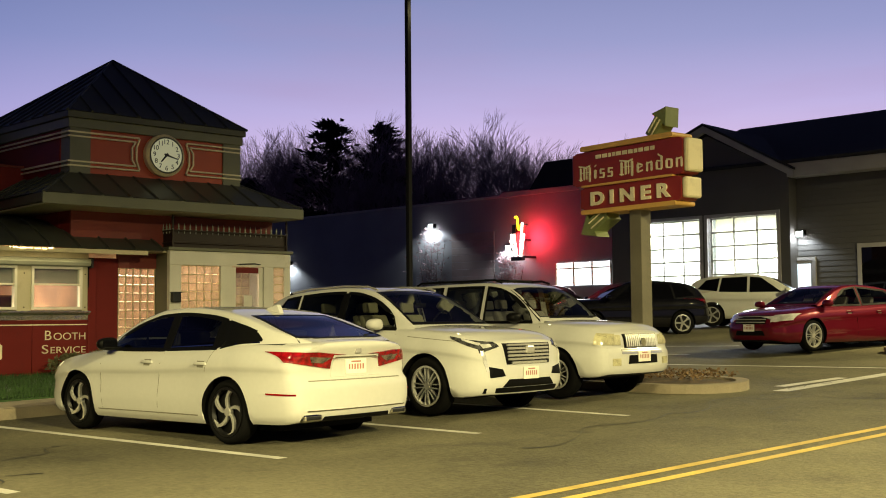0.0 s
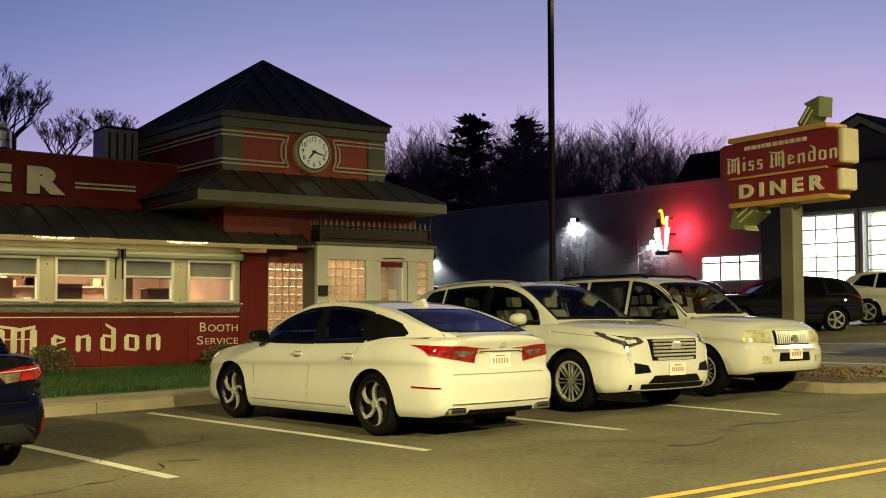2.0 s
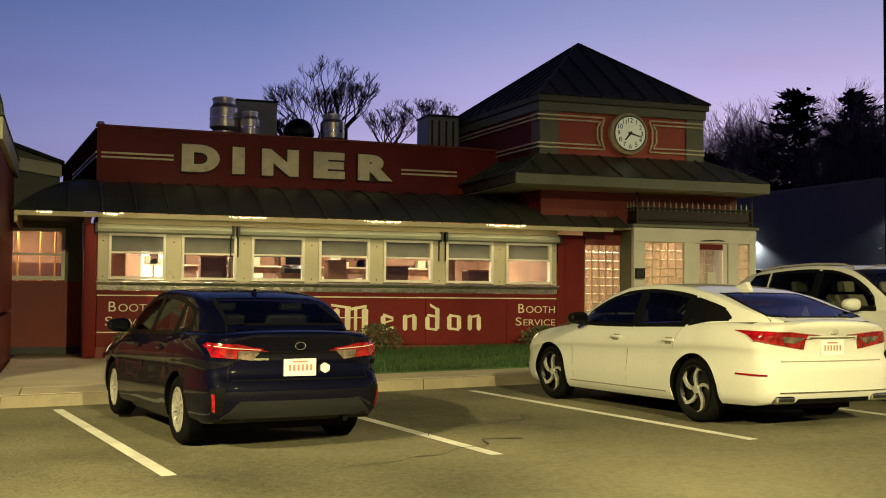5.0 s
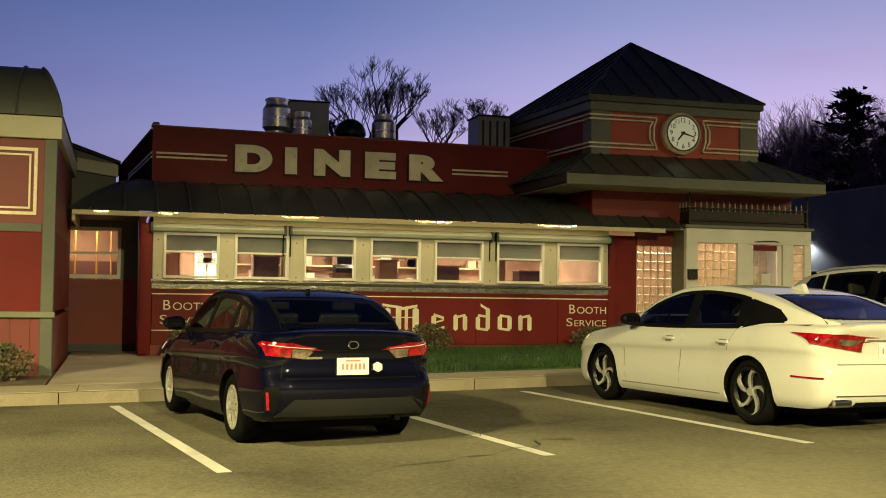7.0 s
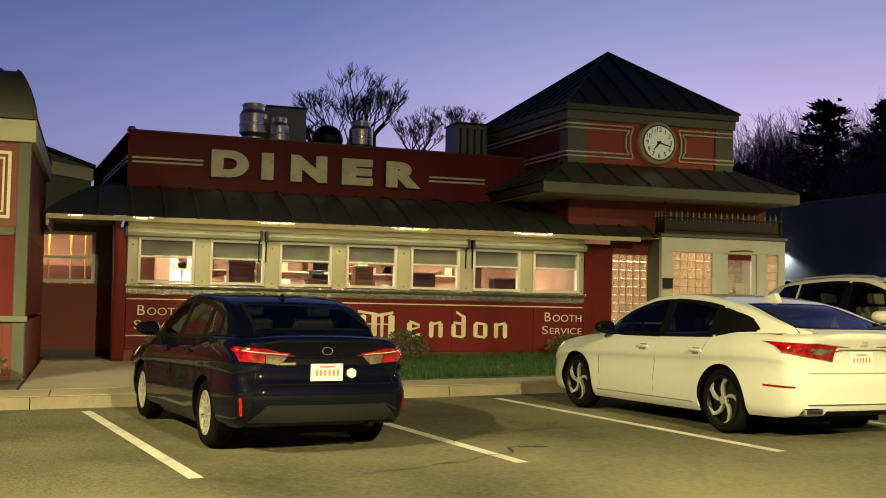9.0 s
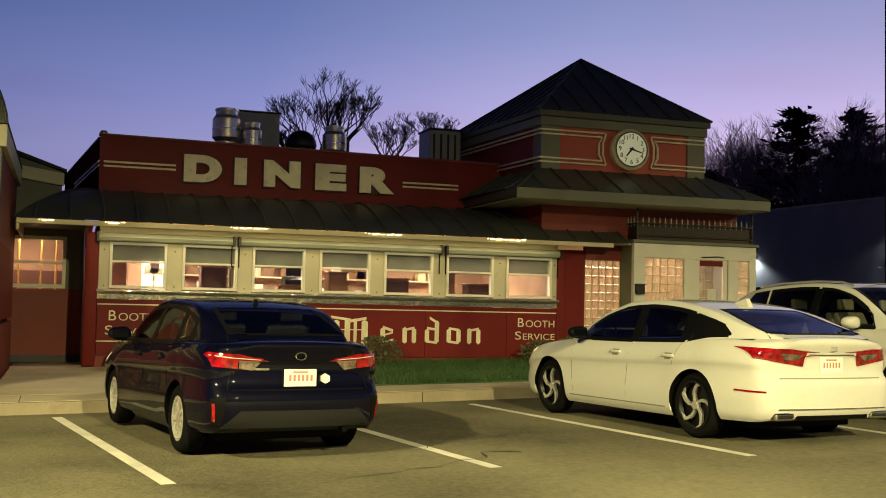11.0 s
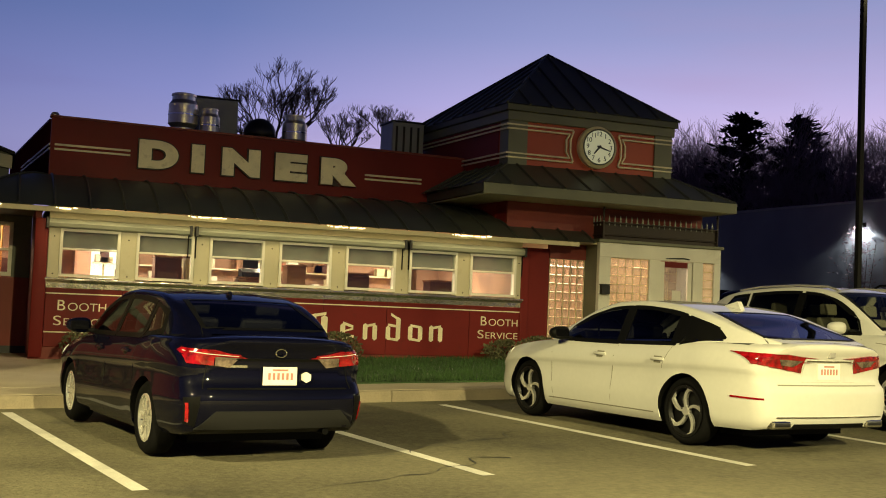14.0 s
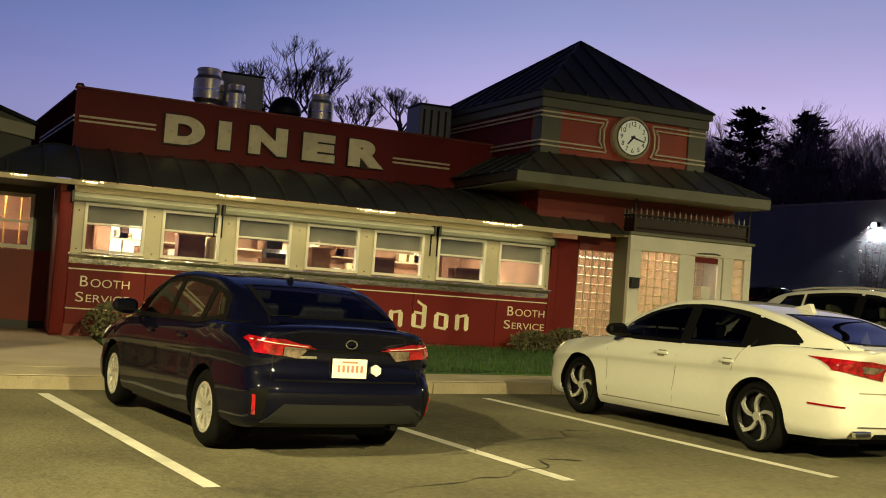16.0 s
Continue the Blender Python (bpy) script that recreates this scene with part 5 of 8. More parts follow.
part("gable_roof", prism([(gable_l - 0.35, 6.76), (-2.95, 8.78), (gable_r + 0.35, 6.71), (gable_r + 0.35, 6.80), (-2.95, 8.87), (gable_l - 0.35, 6.85)], "y", -0.9, 16), "shingle", gar)
part("main_wall", box(gable_r + 0.001, 17.50, 0, 14, 0.6, 6.5), "siding_dark", gar)
for k in range(26):
    z = 1.2 + k * 0.2
    part("siding_board", prism([(-0.03, z), (-0.001, z), (-0.001, z + 0.19), (-0.012, z + 0.19)], "x", gable_r + 0.002, 7.50), "siding_dark", gar)
part("eave_board", box(gable_r + 0.002, 17.50, -0.75, 0.0, 6.48, 6.98, 0.02), "fascia_grey", gar)
part("main_roof", prism([(-0.8, 6.99), (7.0, 9.78), (14, 7.2), (14, 7.32), (7.0, 9.9), (-0.8, 7.1)], "x", -5.6, 17.50), "shingle", gar)
part("back_gable", prism([(-13.4, 6.93), (-12.2, 8.5), (gable_l, 8.5), (gable_l, 6.93)], "y", 1.0, 8.0), "shingle", gar)
for k, (a, c) in enumerate((D1, D2)):
    d = tagged(new("door_garage"), "glazed overhead garage door, brightly lit inside", "garage door", "garage doors", "structure")
    d.parent = None
    d.matrix_world = GM
    nr, ncol = 7, 3
    h = (5.18 - 1.4) / nr
    w = (c - a) / ncol
    for i in range(nr):
        for j in range(ncol):
            part("pane", box(a + j * w + 0.03, a + (j + 1) * w - 0.03, -0.30, -0.29, 1.4 + i * h + 0.03, 1.4 + (i + 1) * h - 0.03), "glass", d).visible_shadow = False
    part("door_frame", join(*[box(a, c, -0.33, -0.27, 1.4 + i * h - 0.028, 1.4 + i * h + 0.028) for i in range(nr + 1)],
                            *[box(a + j * w - 0.028, a + j * w + 0.028, -0.32, -0.28, 1.4, 5.18) for j in range(ncol + 1)]), "fascia_grey", d)
    part("trim", join(box(a - 0.13, a - 0.001, -0.65, -0.25, 1.2, 5.32), box(c + 0.001, c + 0.13, -0.65, -0.25, 1.2, 5.32), box(a, c, -0.65, -0.25, 5.19, 5.32)), "fascia_grey", d)
rm = tagged(new("wall_garage_room"), "white lit workshop behind the garage doors", "wall", kind="structure")
rm.matrix_world = GM
part("workshop_back", box(gable_l + 0.1, gable_r - 0.1, 7.0, 7.1, 0.8, 6.0), "white_trim", rm)
part("workshop_floor", box(gable_l + 0.1, gable_r - 0.1, 0.001, 7.0, 1.3, 1.4), "concrete", rm)
part("workshop_ceiling", box(gable_l + 0.1, gable_r - 0.1, 0.001, 7.0, 5.9, 6.0), "white_trim", rm)
part("workshop_side", box(gable_l + 0.02, gable_l + 0.1, 0.001, 7.0, 0.9, 5.9), "white_trim", rm)
part("workshop_side", box(gable_r - 0.1, gable_r - 0.02, 0.001, 7.0, 0.9, 5.9), "white_trim", rm)
rg = random.Random(21)
for k in range(7):
    o = part("wall_cabinet", box(-0.45, 0.45, -0.25, 0, 0, 0.7, 0.02), "fascia_grey")
    o.matrix_world = GM @ pose(gable_l + 0.9 + k * 1.1, 6.99, 2.4 + 0.25 * (k % 2))
    tagged(o, "pale grey wall cabinet in the lit workshop", "cabinet", "workshop cabinets")
for x in (-5.2, -2.0):
    q = thing("workshop_light", (0, 0, 0), "long bright fluorescent light in the workshop", "light", "workshop lights")
    q.matrix_world = GM @ pose(x, 3.2, 5.88)
    part("frame", box(-0.9, 0.9, -0.2, 0.2, -0.06, 0), "white_trim", q)
    part("diffuser", box(-0.85, 0.85, -0.16, 0.16, -0.1, -0.061), "lit_white", q)
    l = lamp("workshop_glow", "AREA", (0, 0, 0), 2600, (0.92, 0.97, 1.0), 2.2)
    l.matrix_world = GM @ pose(x, 3.2, 5.7)
pd = tagged(new("door_2"), "white half-glazed side door of the garage", "door", kind="structure")
pd.matrix_world = GM
part("door_frame", join(box(0.12, 0.24, -0.1, 0, 1.35, 3.55), box(0.99, 1.11, -0.1, 0, 1.35, 3.55), box(0.24, 0.99, -0.1, 0, 3.43, 3.55)), "fascia_grey", pd)
part("door_leaf", box(0.25, 0.98, -0.06, -0.001, 1.35, 3.42), "fascia_grey", pd)
# the pane itself glows; no lit room is built behind it
part("pane", box(0.35, 0.9, -0.075, -0.061, 2.3, 3.3), glow("lit_door_glass", (0.75, 0.9, 1.0), 1.2), pd)
wn_ = tagged(new("window_13"), "dark white-framed window of the garage building", "window", kind="structure")
wn_.matrix_world = GM
part("window_frame", join(box(2.66, 2.80, -0.08, 0, 1.9, 3.95), box(4.50, 4.65, -0.08, 0, 1.9, 3.95), box(2.80, 4.50, -0.08, 0, 3.8, 3.95), box(2.80, 4.50, -0.08, 0, 1.9, 2.05)), "fascia_grey", wn_)
part("pane", box(2.80, 4.50, -0.045, -0.035, 2.05, 3.8), "car_glass", wn_)
lo = tagged(new("window_14"), "low bright shop window in the grey wall", "window", kind="structure")
lo.matrix_world = GM
# one emissive panel takes the place of a lit shop interior
part("lit_panel", box(-10.83, -7.92, -0.03, -0.001, 2.8, 3.78), "lit_white", lo)
part("window_frame", join(*[box(-10.83 + k * 0.97 - 0.04, -10.83 + k * 0.97 + 0.04, -0.06, -0.031, 2.8, 3.78) for k in range(4)], box(-10.83, -7.92, -0.059, -0.031, 3.5, 3.56)), "cream", lo)
sd = tagged(new("door_3"), "closed brown roll-up door in the grey wall", "garage door", kind="structure")
sd.matrix_world = GM
for k in range(12):
    part("slat", box(-17.09, -14.41, -0.05, -0.001, 1.35 + k * 0.34, 1.35 + (k + 1) * 0.34 - 0.012, 0.01), mat("roll_door", (0.30, 0.24, 0.23), 0.7) if k == 0 else bpy.data.materials["roll_door"], sd)
for x, z, pw in ((-18.29, 5.86, 330), (-13.40, 4.57, 200), (-29.32, 4.48, 200), (0.59, 4.40, 120)):
    wlp = thing("wall_lamp", (0, 0, 0), "bright white wall-pack lamp on the grey wall", "light", "wall lamps")
    wlp.matrix_world = GM @ pose(x, -0.005, z)
    part("housing", prism([(-0.0, 0.16), (-0.22, 0.1), (-0.22, 0.0), (0.0, -0.06)], "x", -0.16, 0.16, 0.01), "trim_black", wlp)
    part("lens", box(-0.13, 0.13, -0.24, -0.222, -0.09, 0.1, 0.01), "lamp_white", wlp)
    l = lamp("wall_lamp_light", "SPOT", (0, 0, 0), pw, (0.85, 0.95, 1.0), 0.08, spot=140)
    l.matrix_world = GM @ look((x, -0.42, z - 0.02), (x, -0.15, z - 1.2))
# frosty climbing shrub beneath the wall lamps
for k, (x, z1) in enumerate(((-18.29, 5.8), (-13.45, 4.5))):
    vb = bmesh.new()
    rg = random.Random(40 + k)
    for i in range(900):
        h = rg.random()
        sp = 0.95 * math.sin(math.pi * min(1, 0.25 + 0.75 * (1 - h))) * (1 if k == 0 else 0.7)
        c = Vector((x + rg.gauss(0, 0.5) * sp * 1.2, -0.12 - 0.35 * rg.random(), 1.2 + h * (z1 - 1.3)))
        d = Vector((rg.uniform(-1, 1), rg.uniform(-0.5, 0.2), rg.uniform(-0.3, 0.6))) * 0.22
        s = Vector((rg.uniform(-1, 1), 0, rg.uniform(-1, 1))) * 0.05
        vb.faces.new([vb.verts.new(c), vb.verts.new(c + d * 0.5 + s), vb.verts.new(c + d), vb.verts.new(c + d * 0.5 - s)])
    cs = thing("climbing_shrub", (0, 0, 0), "bare pale climbing shrub against the grey wall", "shrub", "wall shrubs")
    cs.matrix_world = GM
    part("branch_tangle", vb, "twig", cs)
    part("stem", join(*[cyl((x + 0.1 * q, -0.15, 0.8), (x + 0.45 * q, -0.2, z1 - 0.8), 0.03, 0.01, 6) for q in (-2, -1, 0, 1, 2)]), "bark", cs)
# neon torch sign
ne = thing("neon_sign", (0, 0, 0), "red and white neon sign shaped like a torch", "neon sign")
ne.matrix_world = GM @ pose(-12.45, -0.7, 3.95)
part("backing", prism([(-0.36, 1.6), (0.36, 1.6), (0.20, 0.25), (-0.12, 0.25)], "y", 0.1, 0.16, 0.01), mat("neon_back", (0.25, 0.01, 0.01), 0.5), ne)
for (xa, za), (xb, zb), wd in (((-0.42, 0.93), (-0.08, 0.22), 0.045), ((-0.36, 1.20), (-0.30, 0.80), 0.045), ((-0.21, 1.20), (-0.03, 0.22), 0.055),
                               ((0.28, 1.68), (0.17, 0.18), 0.055), ((0.38, 1.18), (0.25, 0.38), 0.045)):
    part("white_tube", tube([(xa, 0, za), ((xa + xb) / 2 - 0.01, -0.01, (za + zb) / 2), (xb, 0, zb)], wd, 8), "neon_white", ne)
for x in (0.02, 0.09):
    part("red_tube", tube([(x, 0.02, 0.25), (x - 0.02, 0.02, 1.25)], 0.03, 8), "neon_red", ne)
part("flame_tube", tube([(-0.15, 0, 1.93), (-0.05, 0, 1.97), (0.01, 0, 1.86), (0.02, 0, 1.62), (0.03, 0, 1.44), (0.11, 0, 1.36), (0.19, 0, 1.43), (0.20, 0, 1.60)], 0.05, 8), "neon_yellow", ne)
part("dark_cap", box(-0.34, -0.14, 0.02, 0.09, 1.22, 1.62, 0.02), "black_metal", ne)
part("dark_foot", box(-0.32, 0.32, -0.1, 0.12, 0.0, 0.17, 0.02), "black_metal", ne)
for bx in (box(-0.2, -0.12, 0.161, 0.69, 0.9, 0.98), box(0.12, 0.2, 0.161, 0.69, 0.9, 0.98), box(-0.15, 0.5, 0.05, 0.13, 1.56, 1.62), box(0.4, 0.5, -0.1, 0.69, 0.1, 0.2)):
    part("bracket", bx, "black_metal", ne)
l = lamp("neon_light", "POINT", (0, 0, 0), 210, (1.0, 0.02, 0.045), 0.25)
l.matrix_world = GM @ pose(-11.85, -0.55, 5.0)

# ---------- woods ----------
def bare_tree_mesh(seed, height, spread, depth=5, thick=0.16, twig_r=0.012, trunk=0.0, rise=0.0):
    """Tapered trunk with forking limbs, as one wire of four-sided bars."""
    r_ = random.Random(seed)
    verts, faces = [], []

    def bar(p, q, ra, rb):
        d = (q - p).normalized()
        u = d.orthogonal().normalized()
        w = d.cross(u)
        k = len(verts)
        n = 5 if ra > 0.05 else 3
        for c, r in ((p, ra), (q, rb)):
            for i in range(n):
                a = 6.2832 * i / n
                verts.append(c + (u * math.cos(a) + w * math.sin(a)) * r)
        for i in range(n):
            j = (i + 1) % n
            faces.append((k + i, k + j, k + n + j, k + n + i))

    def grow(p, d, length, r, level):
        q = p + d * length * 0.5
        d2 = (d + Vector((r_.uniform(-1, 1), r_.uniform(-1, 1), r_.uniform(-0.2, 0.6))) * 0.16).normalized()
        e = q + d2 * length * 0.5
        bar(p, q, r, r * 0.82)
        bar(q, e, r * 0.82, r * 0.62)
        if level == 0:
            return
        for i in range(3 if level > 1 else 4):
            a = (d2 + Vector((r_.uniform(-1, 1), r_.uniform(-1, 1), r_.uniform(-0.25, 0.75))) * spread + Vector((0, 0, rise))).normalized()
            start = e if i < 2 else p + (e - p) * r_.uniform(0.4, 0.9)
            grow(start, a, length * r_.uniform(0.58, 0.82), max(twig_r, r * 0.56), level - 1)
    if trunk:
        bar(Vector((0, 0, -0.2)), Vector((0, 0, trunk)), thick * 1.3, thick)
        for i in range(5):
            a = 6.2832 * (i + 0.3 * r_.random()) / 5
            grow(Vector((0, 0, trunk - 0.15 * i)), Vector((math.cos(a) * spread, math.sin(a) * spread, 0.8)).normalized(), (height - trunk) * 0.33, thick * 0.62, depth)
    else:
        grow(Vector((0, 0, -0.2)), Vector((0, 0, 1)), height * 0.34, thick, depth)
    top = [v for v in verts if v.z > height * 0.5]
    mx_, my_ = sum(v.x for v in top) / len(top), sum(v.y for v in top) / len(top)
    for v in verts:
        f = max(0, v.z) / (height * 0.72)
        v.x -= mx_ * f
        v.y -= my_ * f
    me = bpy.data.meshes.new("tree")
    me.from_pydata([tuple(v) for v in verts], [], faces)
    return me


def bare_tree(place, meshes, rz, s, label, group):
    t = thing("bare_tree", place, label, "tree", group, rz)
    o = new("limb_tangle", meshes)
    o.parent, o.scale = t, (s, s, s)
    return t


for k, (x, y, h, tr) in enumerate([(-45.0, 10.3, 10.9, 7.1), (-47.0, 12.1, 10.6, 8.0), (-50.0, 15.0, 10.1, 7.6), (-49.0, 9.7, 9.1, 7.5), (-52, 17.8, 10.8, 8.7)]):
    big = bare_tree_mesh(60 + k, h, 0.80, 5, 0.11, 0.008, tr, 0.12)
    big.materials.append(M["bark"])
    bare_tree((x, y, 0.8), big, 40 * k, 1.0, "leafless tree with fine branching behind the diner", "trees behind the diner")

wood_meshes = [bare_tree_mesh(20 + k, 17.2, 0.62, 6, 0.15, 0.012) for k in range(6)]
for me in wood_meshes:
    me.materials.append(M["twig"])
rg = random.Random(77)
for k in range(100):
    f = rg.random()
    x = -128 + 82 * f
    y = 72 + rg.uniform(-4, 16) - 0.12 * (x + 90)
    bare_tree((x, y, 0.6), wood_meshes[k % 6], rg.uniform(0, 360), rg.uniform(0.86, 1.0) * (1.52 - 0.75 * f), "tall leafless tree in the wood edge", "wood edge")


def pine_mesh(seed, h, r):
    """Uneven tiers of spreading boughs, each set with needle tufts."""
    r_ = random.Random(seed + 40)
    verts, faces = [], []
    for i in range(95):
        k = (i + r_.random()) / 95
        z = h * (0.16 + 0.80 * k)
        a = r_.uniform(0, 6.283)
        reach = r * (1 - k) ** 0.62 * min(1.0, 0.45 + 1.6 * k) * r_.uniform(0.5, 1.0) * 1.15 + 0.5
        rise = r_.uniform(-0.12, 0.30) + 0.25 * k
        for j in range(46):
            u = 0.1 + 0.9 * (j + r_.random()) / 46
            c = Vector((math.cos(a) * reach * u, math.sin(a) * reach * u, z + rise * reach * u)) + Vector((r_.gauss(0, 0.4), r_.gauss(0, 0.4), r_.gauss(0, 0.22)))
            b_ = a + r_.uniform(-1.1, 1.1)
            d = Vector((math.cos(b_), math.sin(b_), r_.uniform(-0.1, 0.7))) * r_.uniform(0.35, 0.8)
            s = Vector((-math.sin(b_), math.cos(b_), r_.uniform(-0.6, 0.6))) * r_.uniform(0.12, 0.28)
            n = len(verts)
            verts += [c - d * 0.4, c + s, c + d, c - s]
            faces.append((n, n + 1, n + 2, n + 3))
    me = bpy.data.meshes.new("crown")
    me.from_pydata([tuple(v) for v in verts], [], faces)
    b = bmesh.new()
    b.from_mesh(me)
    bpy.data.meshes.remove(me)
    return b


pines = []
for k, (x, y, h, r) in enumerate([(-98.0, 73, 23.2, 7.2), (-89.0, 73, 21.4, 6.2), (-113, 72, 18, 6.5), (-107, 69, 15, 5.5), (-118, 69, 16, 7), (-95, 69, 12, 5), (-84, 77, 14, 5)]):
    t = thing("pine_tree", (x, y, 0.6), "tall dark pine tree among bare trees", "tree", "pines")
    part("trunk", cyl((0, 0, -0.3), (0, 0, h * 0.95), 0.35, 0.05, 8), "bark", t)
    part("crown", pine_mesh(k, h, r), "pine", t)
# dense understorey so that no ground shows between the trunks
us = bmesh.new()
rg = random.Random(5)
for i in range(900):
    f = rg.random()
    x = -135 + 95 * f
    y = 84 + rg.uniform(0, 26) - 0.12 * (x + 90)
    z = 0.5 + 3.2 * rg.random() ** 1.6
    c = Vector((x, y, z))
    d = Vector((rg.uniform(-1, 1), rg.uniform(-0.3, 0.3), rg.uniform(-1, 1.6))) * 0.9
    s = Vector((rg.uniform(-1, 1), 0, rg.uniform(-1, 1))) * 0.28
    us.faces.new([us.verts.new(c - d), us.verts.new(c + s), us.verts.new(c + d), us.verts.new(c - s)])
tagged(part("undergrowth", us, "brush"), "dark tangled undergrowth of the far wood", "undergrowth", kind="stuff")
tagged(part("backdrop", box(-700, 500, 300, 301, -5, 12), "pine"), "dark distant tree line on the horizon", "backdrop", kind="structure")
tagged(part("backdrop_west", box(-301, -300, -500, 300, -5, 12), "pine"), "dark distant tree line on the horizon", "backdrop", kind="structure")


# ---------- cars ----------
def lathe(profile, seg=36):
    """Turn (radius, y) pairs about the y axis."""
    b = bmesh.new()
    rings = [[b.verts.new((r * math.cos(6.28319 * i / seg), y, r * math.sin(6.28319 * i / seg))) for i in range(seg)] for r, y in profile]
    for p, q in zip(rings[:-1], rings[1:]):
        for i in range(seg):
            j = (i + 1) % seg
            b.faces.new((p[i], p[j], q[j], q[i]))
    return b


def make_wheel(owner, x, y, R, rimr, width, style, spokes):
    """y > 0: left side, face outwards."""
    s = 1 if y > 0 else -1
    w = part("wheel", lathe([(0.02, -width * 0.3), (rimr, -width * 0.45), (rimr, width * 0.1), (0.02, width * 0.1)]), "black_rim", owner, "dark wheel barrel")
    w.matrix_local = pose(x, y - s * width / 2, R, 0, 0, 0 if s > 0 else 180)
    t = lathe([(rimr, -width / 2 + 0.02), (rimr + 0.02, -width / 2), (R - 0.035, -width / 2), (R - 0.006, -width / 2 + 0.03), (R, -width * 0.2), (R, width * 0.2),
               (R - 0.006, width / 2 - 0.03), (R - 0.035, width / 2), (rimr + 0.02, width / 2), (rimr, width / 2 - 0.02)])
    bmesh.ops.recalc_face_normals(t, faces=t.faces)
    part("tyre", t, "tyre", w, "black rubber tyre", 50)
    f = width / 2
    ring = lathe([(rimr - 0.004, f - 0.06), (rimr + 0.002, f - 0.008), (rimr - 0.022, f - 0.004), (rimr - 0.035, f - 0.05)])
    bits = [ring, moved(cyl((0, f - 0.07, 0), (0, f - 0.018, 0), 0.045, seg=18), pose(0, 0, 0))]
    for k in range(spokes):
        a = 360 * k / spokes
        if style == "twist":
            # bright blade that sweeps round and broadens into a hook at the lip
            def blade(t):
                r, th, hw = 0.035 + (rimr - 0.055) * t, radians(34 * t ** 1.6), 0.010 + 0.016 * t
                return (r * math.cos(th) - hw * math.sin(th), r * math.sin(th) + hw * math.cos(th)), (r * math.cos(th) + hw * math.sin(th), r * math.sin(th) - hw * math.cos(th))
            ts = [blade(i / 8) for i in range(9)]
            hook = [((rimr - 0.016 - (0.002 if j else 0)) * math.cos(radians(34 + 5.0 * j)), (rimr - 0.016) * math.sin(radians(34 + 5.0 * j))) for j in range(-2, 6)]
            hin = [((rimr - 0.020 - 0.004 * (5 - j)) * math.cos(radians(34 + 5.0 * j)), (rimr - 0.020 - 0.004 * (5 - j)) * math.sin(radians(34 + 5.0 * j))) for j in range(-2, 6)]
            sp = join(*[prism([p[0], q[0], q[1], p[1]], "y", f - 0.07 + 0.004 * i, f - 0.026 + 0.001 * i) for i, (p, q) in enumerate(zip(ts[:-1], ts[1:]))],
                      *[prism([hook[i], hook[i + 1], hin[i + 1], hin[i]], "y", f - 0.05, f - 0.018) for i in range(7)])
        elif style == "pair":
            sp = join(prism([(0.04, -0.022), (rimr - 0.015, -0.040), (rimr - 0.015, -0.024), (0.04, -0.010)], "y", f - 0.06, f - 0.02),
                      prism([(0.04, 0.010), (rimr - 0.015, 0.024), (rimr - 0.015, 0.040), (0.04, 0.022)], "y", f - 0.06, f - 0.02))
        else:
            sp = prism([(0.03, -0.026), (rimr * 0.55, -0.022), (rimr * 0.8, -0.034), (rimr - 0.012, -0.052), (rimr - 0.012, 0.052), (rimr * 0.8, 0.034), (rimr * 0.55, 0.022), (0.03, 0.026)], "y", f - 0.06, f - 0.018)
        bits.append(moved(sp, pose(0, 0, 0, 0, a, 0)))
    if style == "twist":
        r0 = bits.pop(0)
        part("rim_lip", r0, "black_rim", w, smooth=40)
    rim = join(*bits)
    bmesh.ops.recalc_face_normals(rim, faces=rim.faces)
    part("rim", rim, "silver_rim", w, "silver alloy spokes", 40)


def curve_through(pts):
    """Monotone cubic through (x, value) pairs."""
    X, Y = np.array([p[0] for p in pts], float), np.array([p[1] for p in pts], float)
    h = np.diff(X)
    d = np.diff(Y) / h
    m = np.zeros(len(X))
    m[0], m[-1] = d[0], d[-1]
    for i in range(1, len(X) - 1):
        if d[i - 1] * d[i] > 0:
            w1, w2 = 2 * h[i] + h[i - 1], h[i] + 2 * h[i - 1]
            m[i] = (w1 + w2) / (w1 / d[i - 1] + w2 / d[i])

    def at(x):
        x = min(max(x, X[0]), X[-1])
        i = min(max(int(np.searchsorted(X, x)) - 1, 0), len(h) - 1)
        t = (x - X[i]) / h[i]
        return float((1 + 2 * t) * (1 - t) ** 2 * Y[i] + t * (1 - t) ** 2 * h[i] * m[i] + t * t * (3 - 2 * t) * Y[i + 1] + t * t * (t - 1) * h[i] * m[i + 1])
    return at


SIDE_SHAPE = curve_through([(0.0, 0.075), (0.08, 0.032), (0.20, 0.012), (0.36, 0.0), (0.56, 0.012), (0.68, 0.016), (0.75, 0.0), (0.85, 0.016), (0.94, 0.045), (1.0, 0.085)])
SIDE_F = [0.0, 0.03, 0.07, 0.12, 0.17, 0.23, 0.30, 0.38, 0.46, 0.54, 0.61, 0.67, 0.71, 0.74, 0.77, 0.81, 0.86, 0.91, 0.95, 0.98, 1.0]


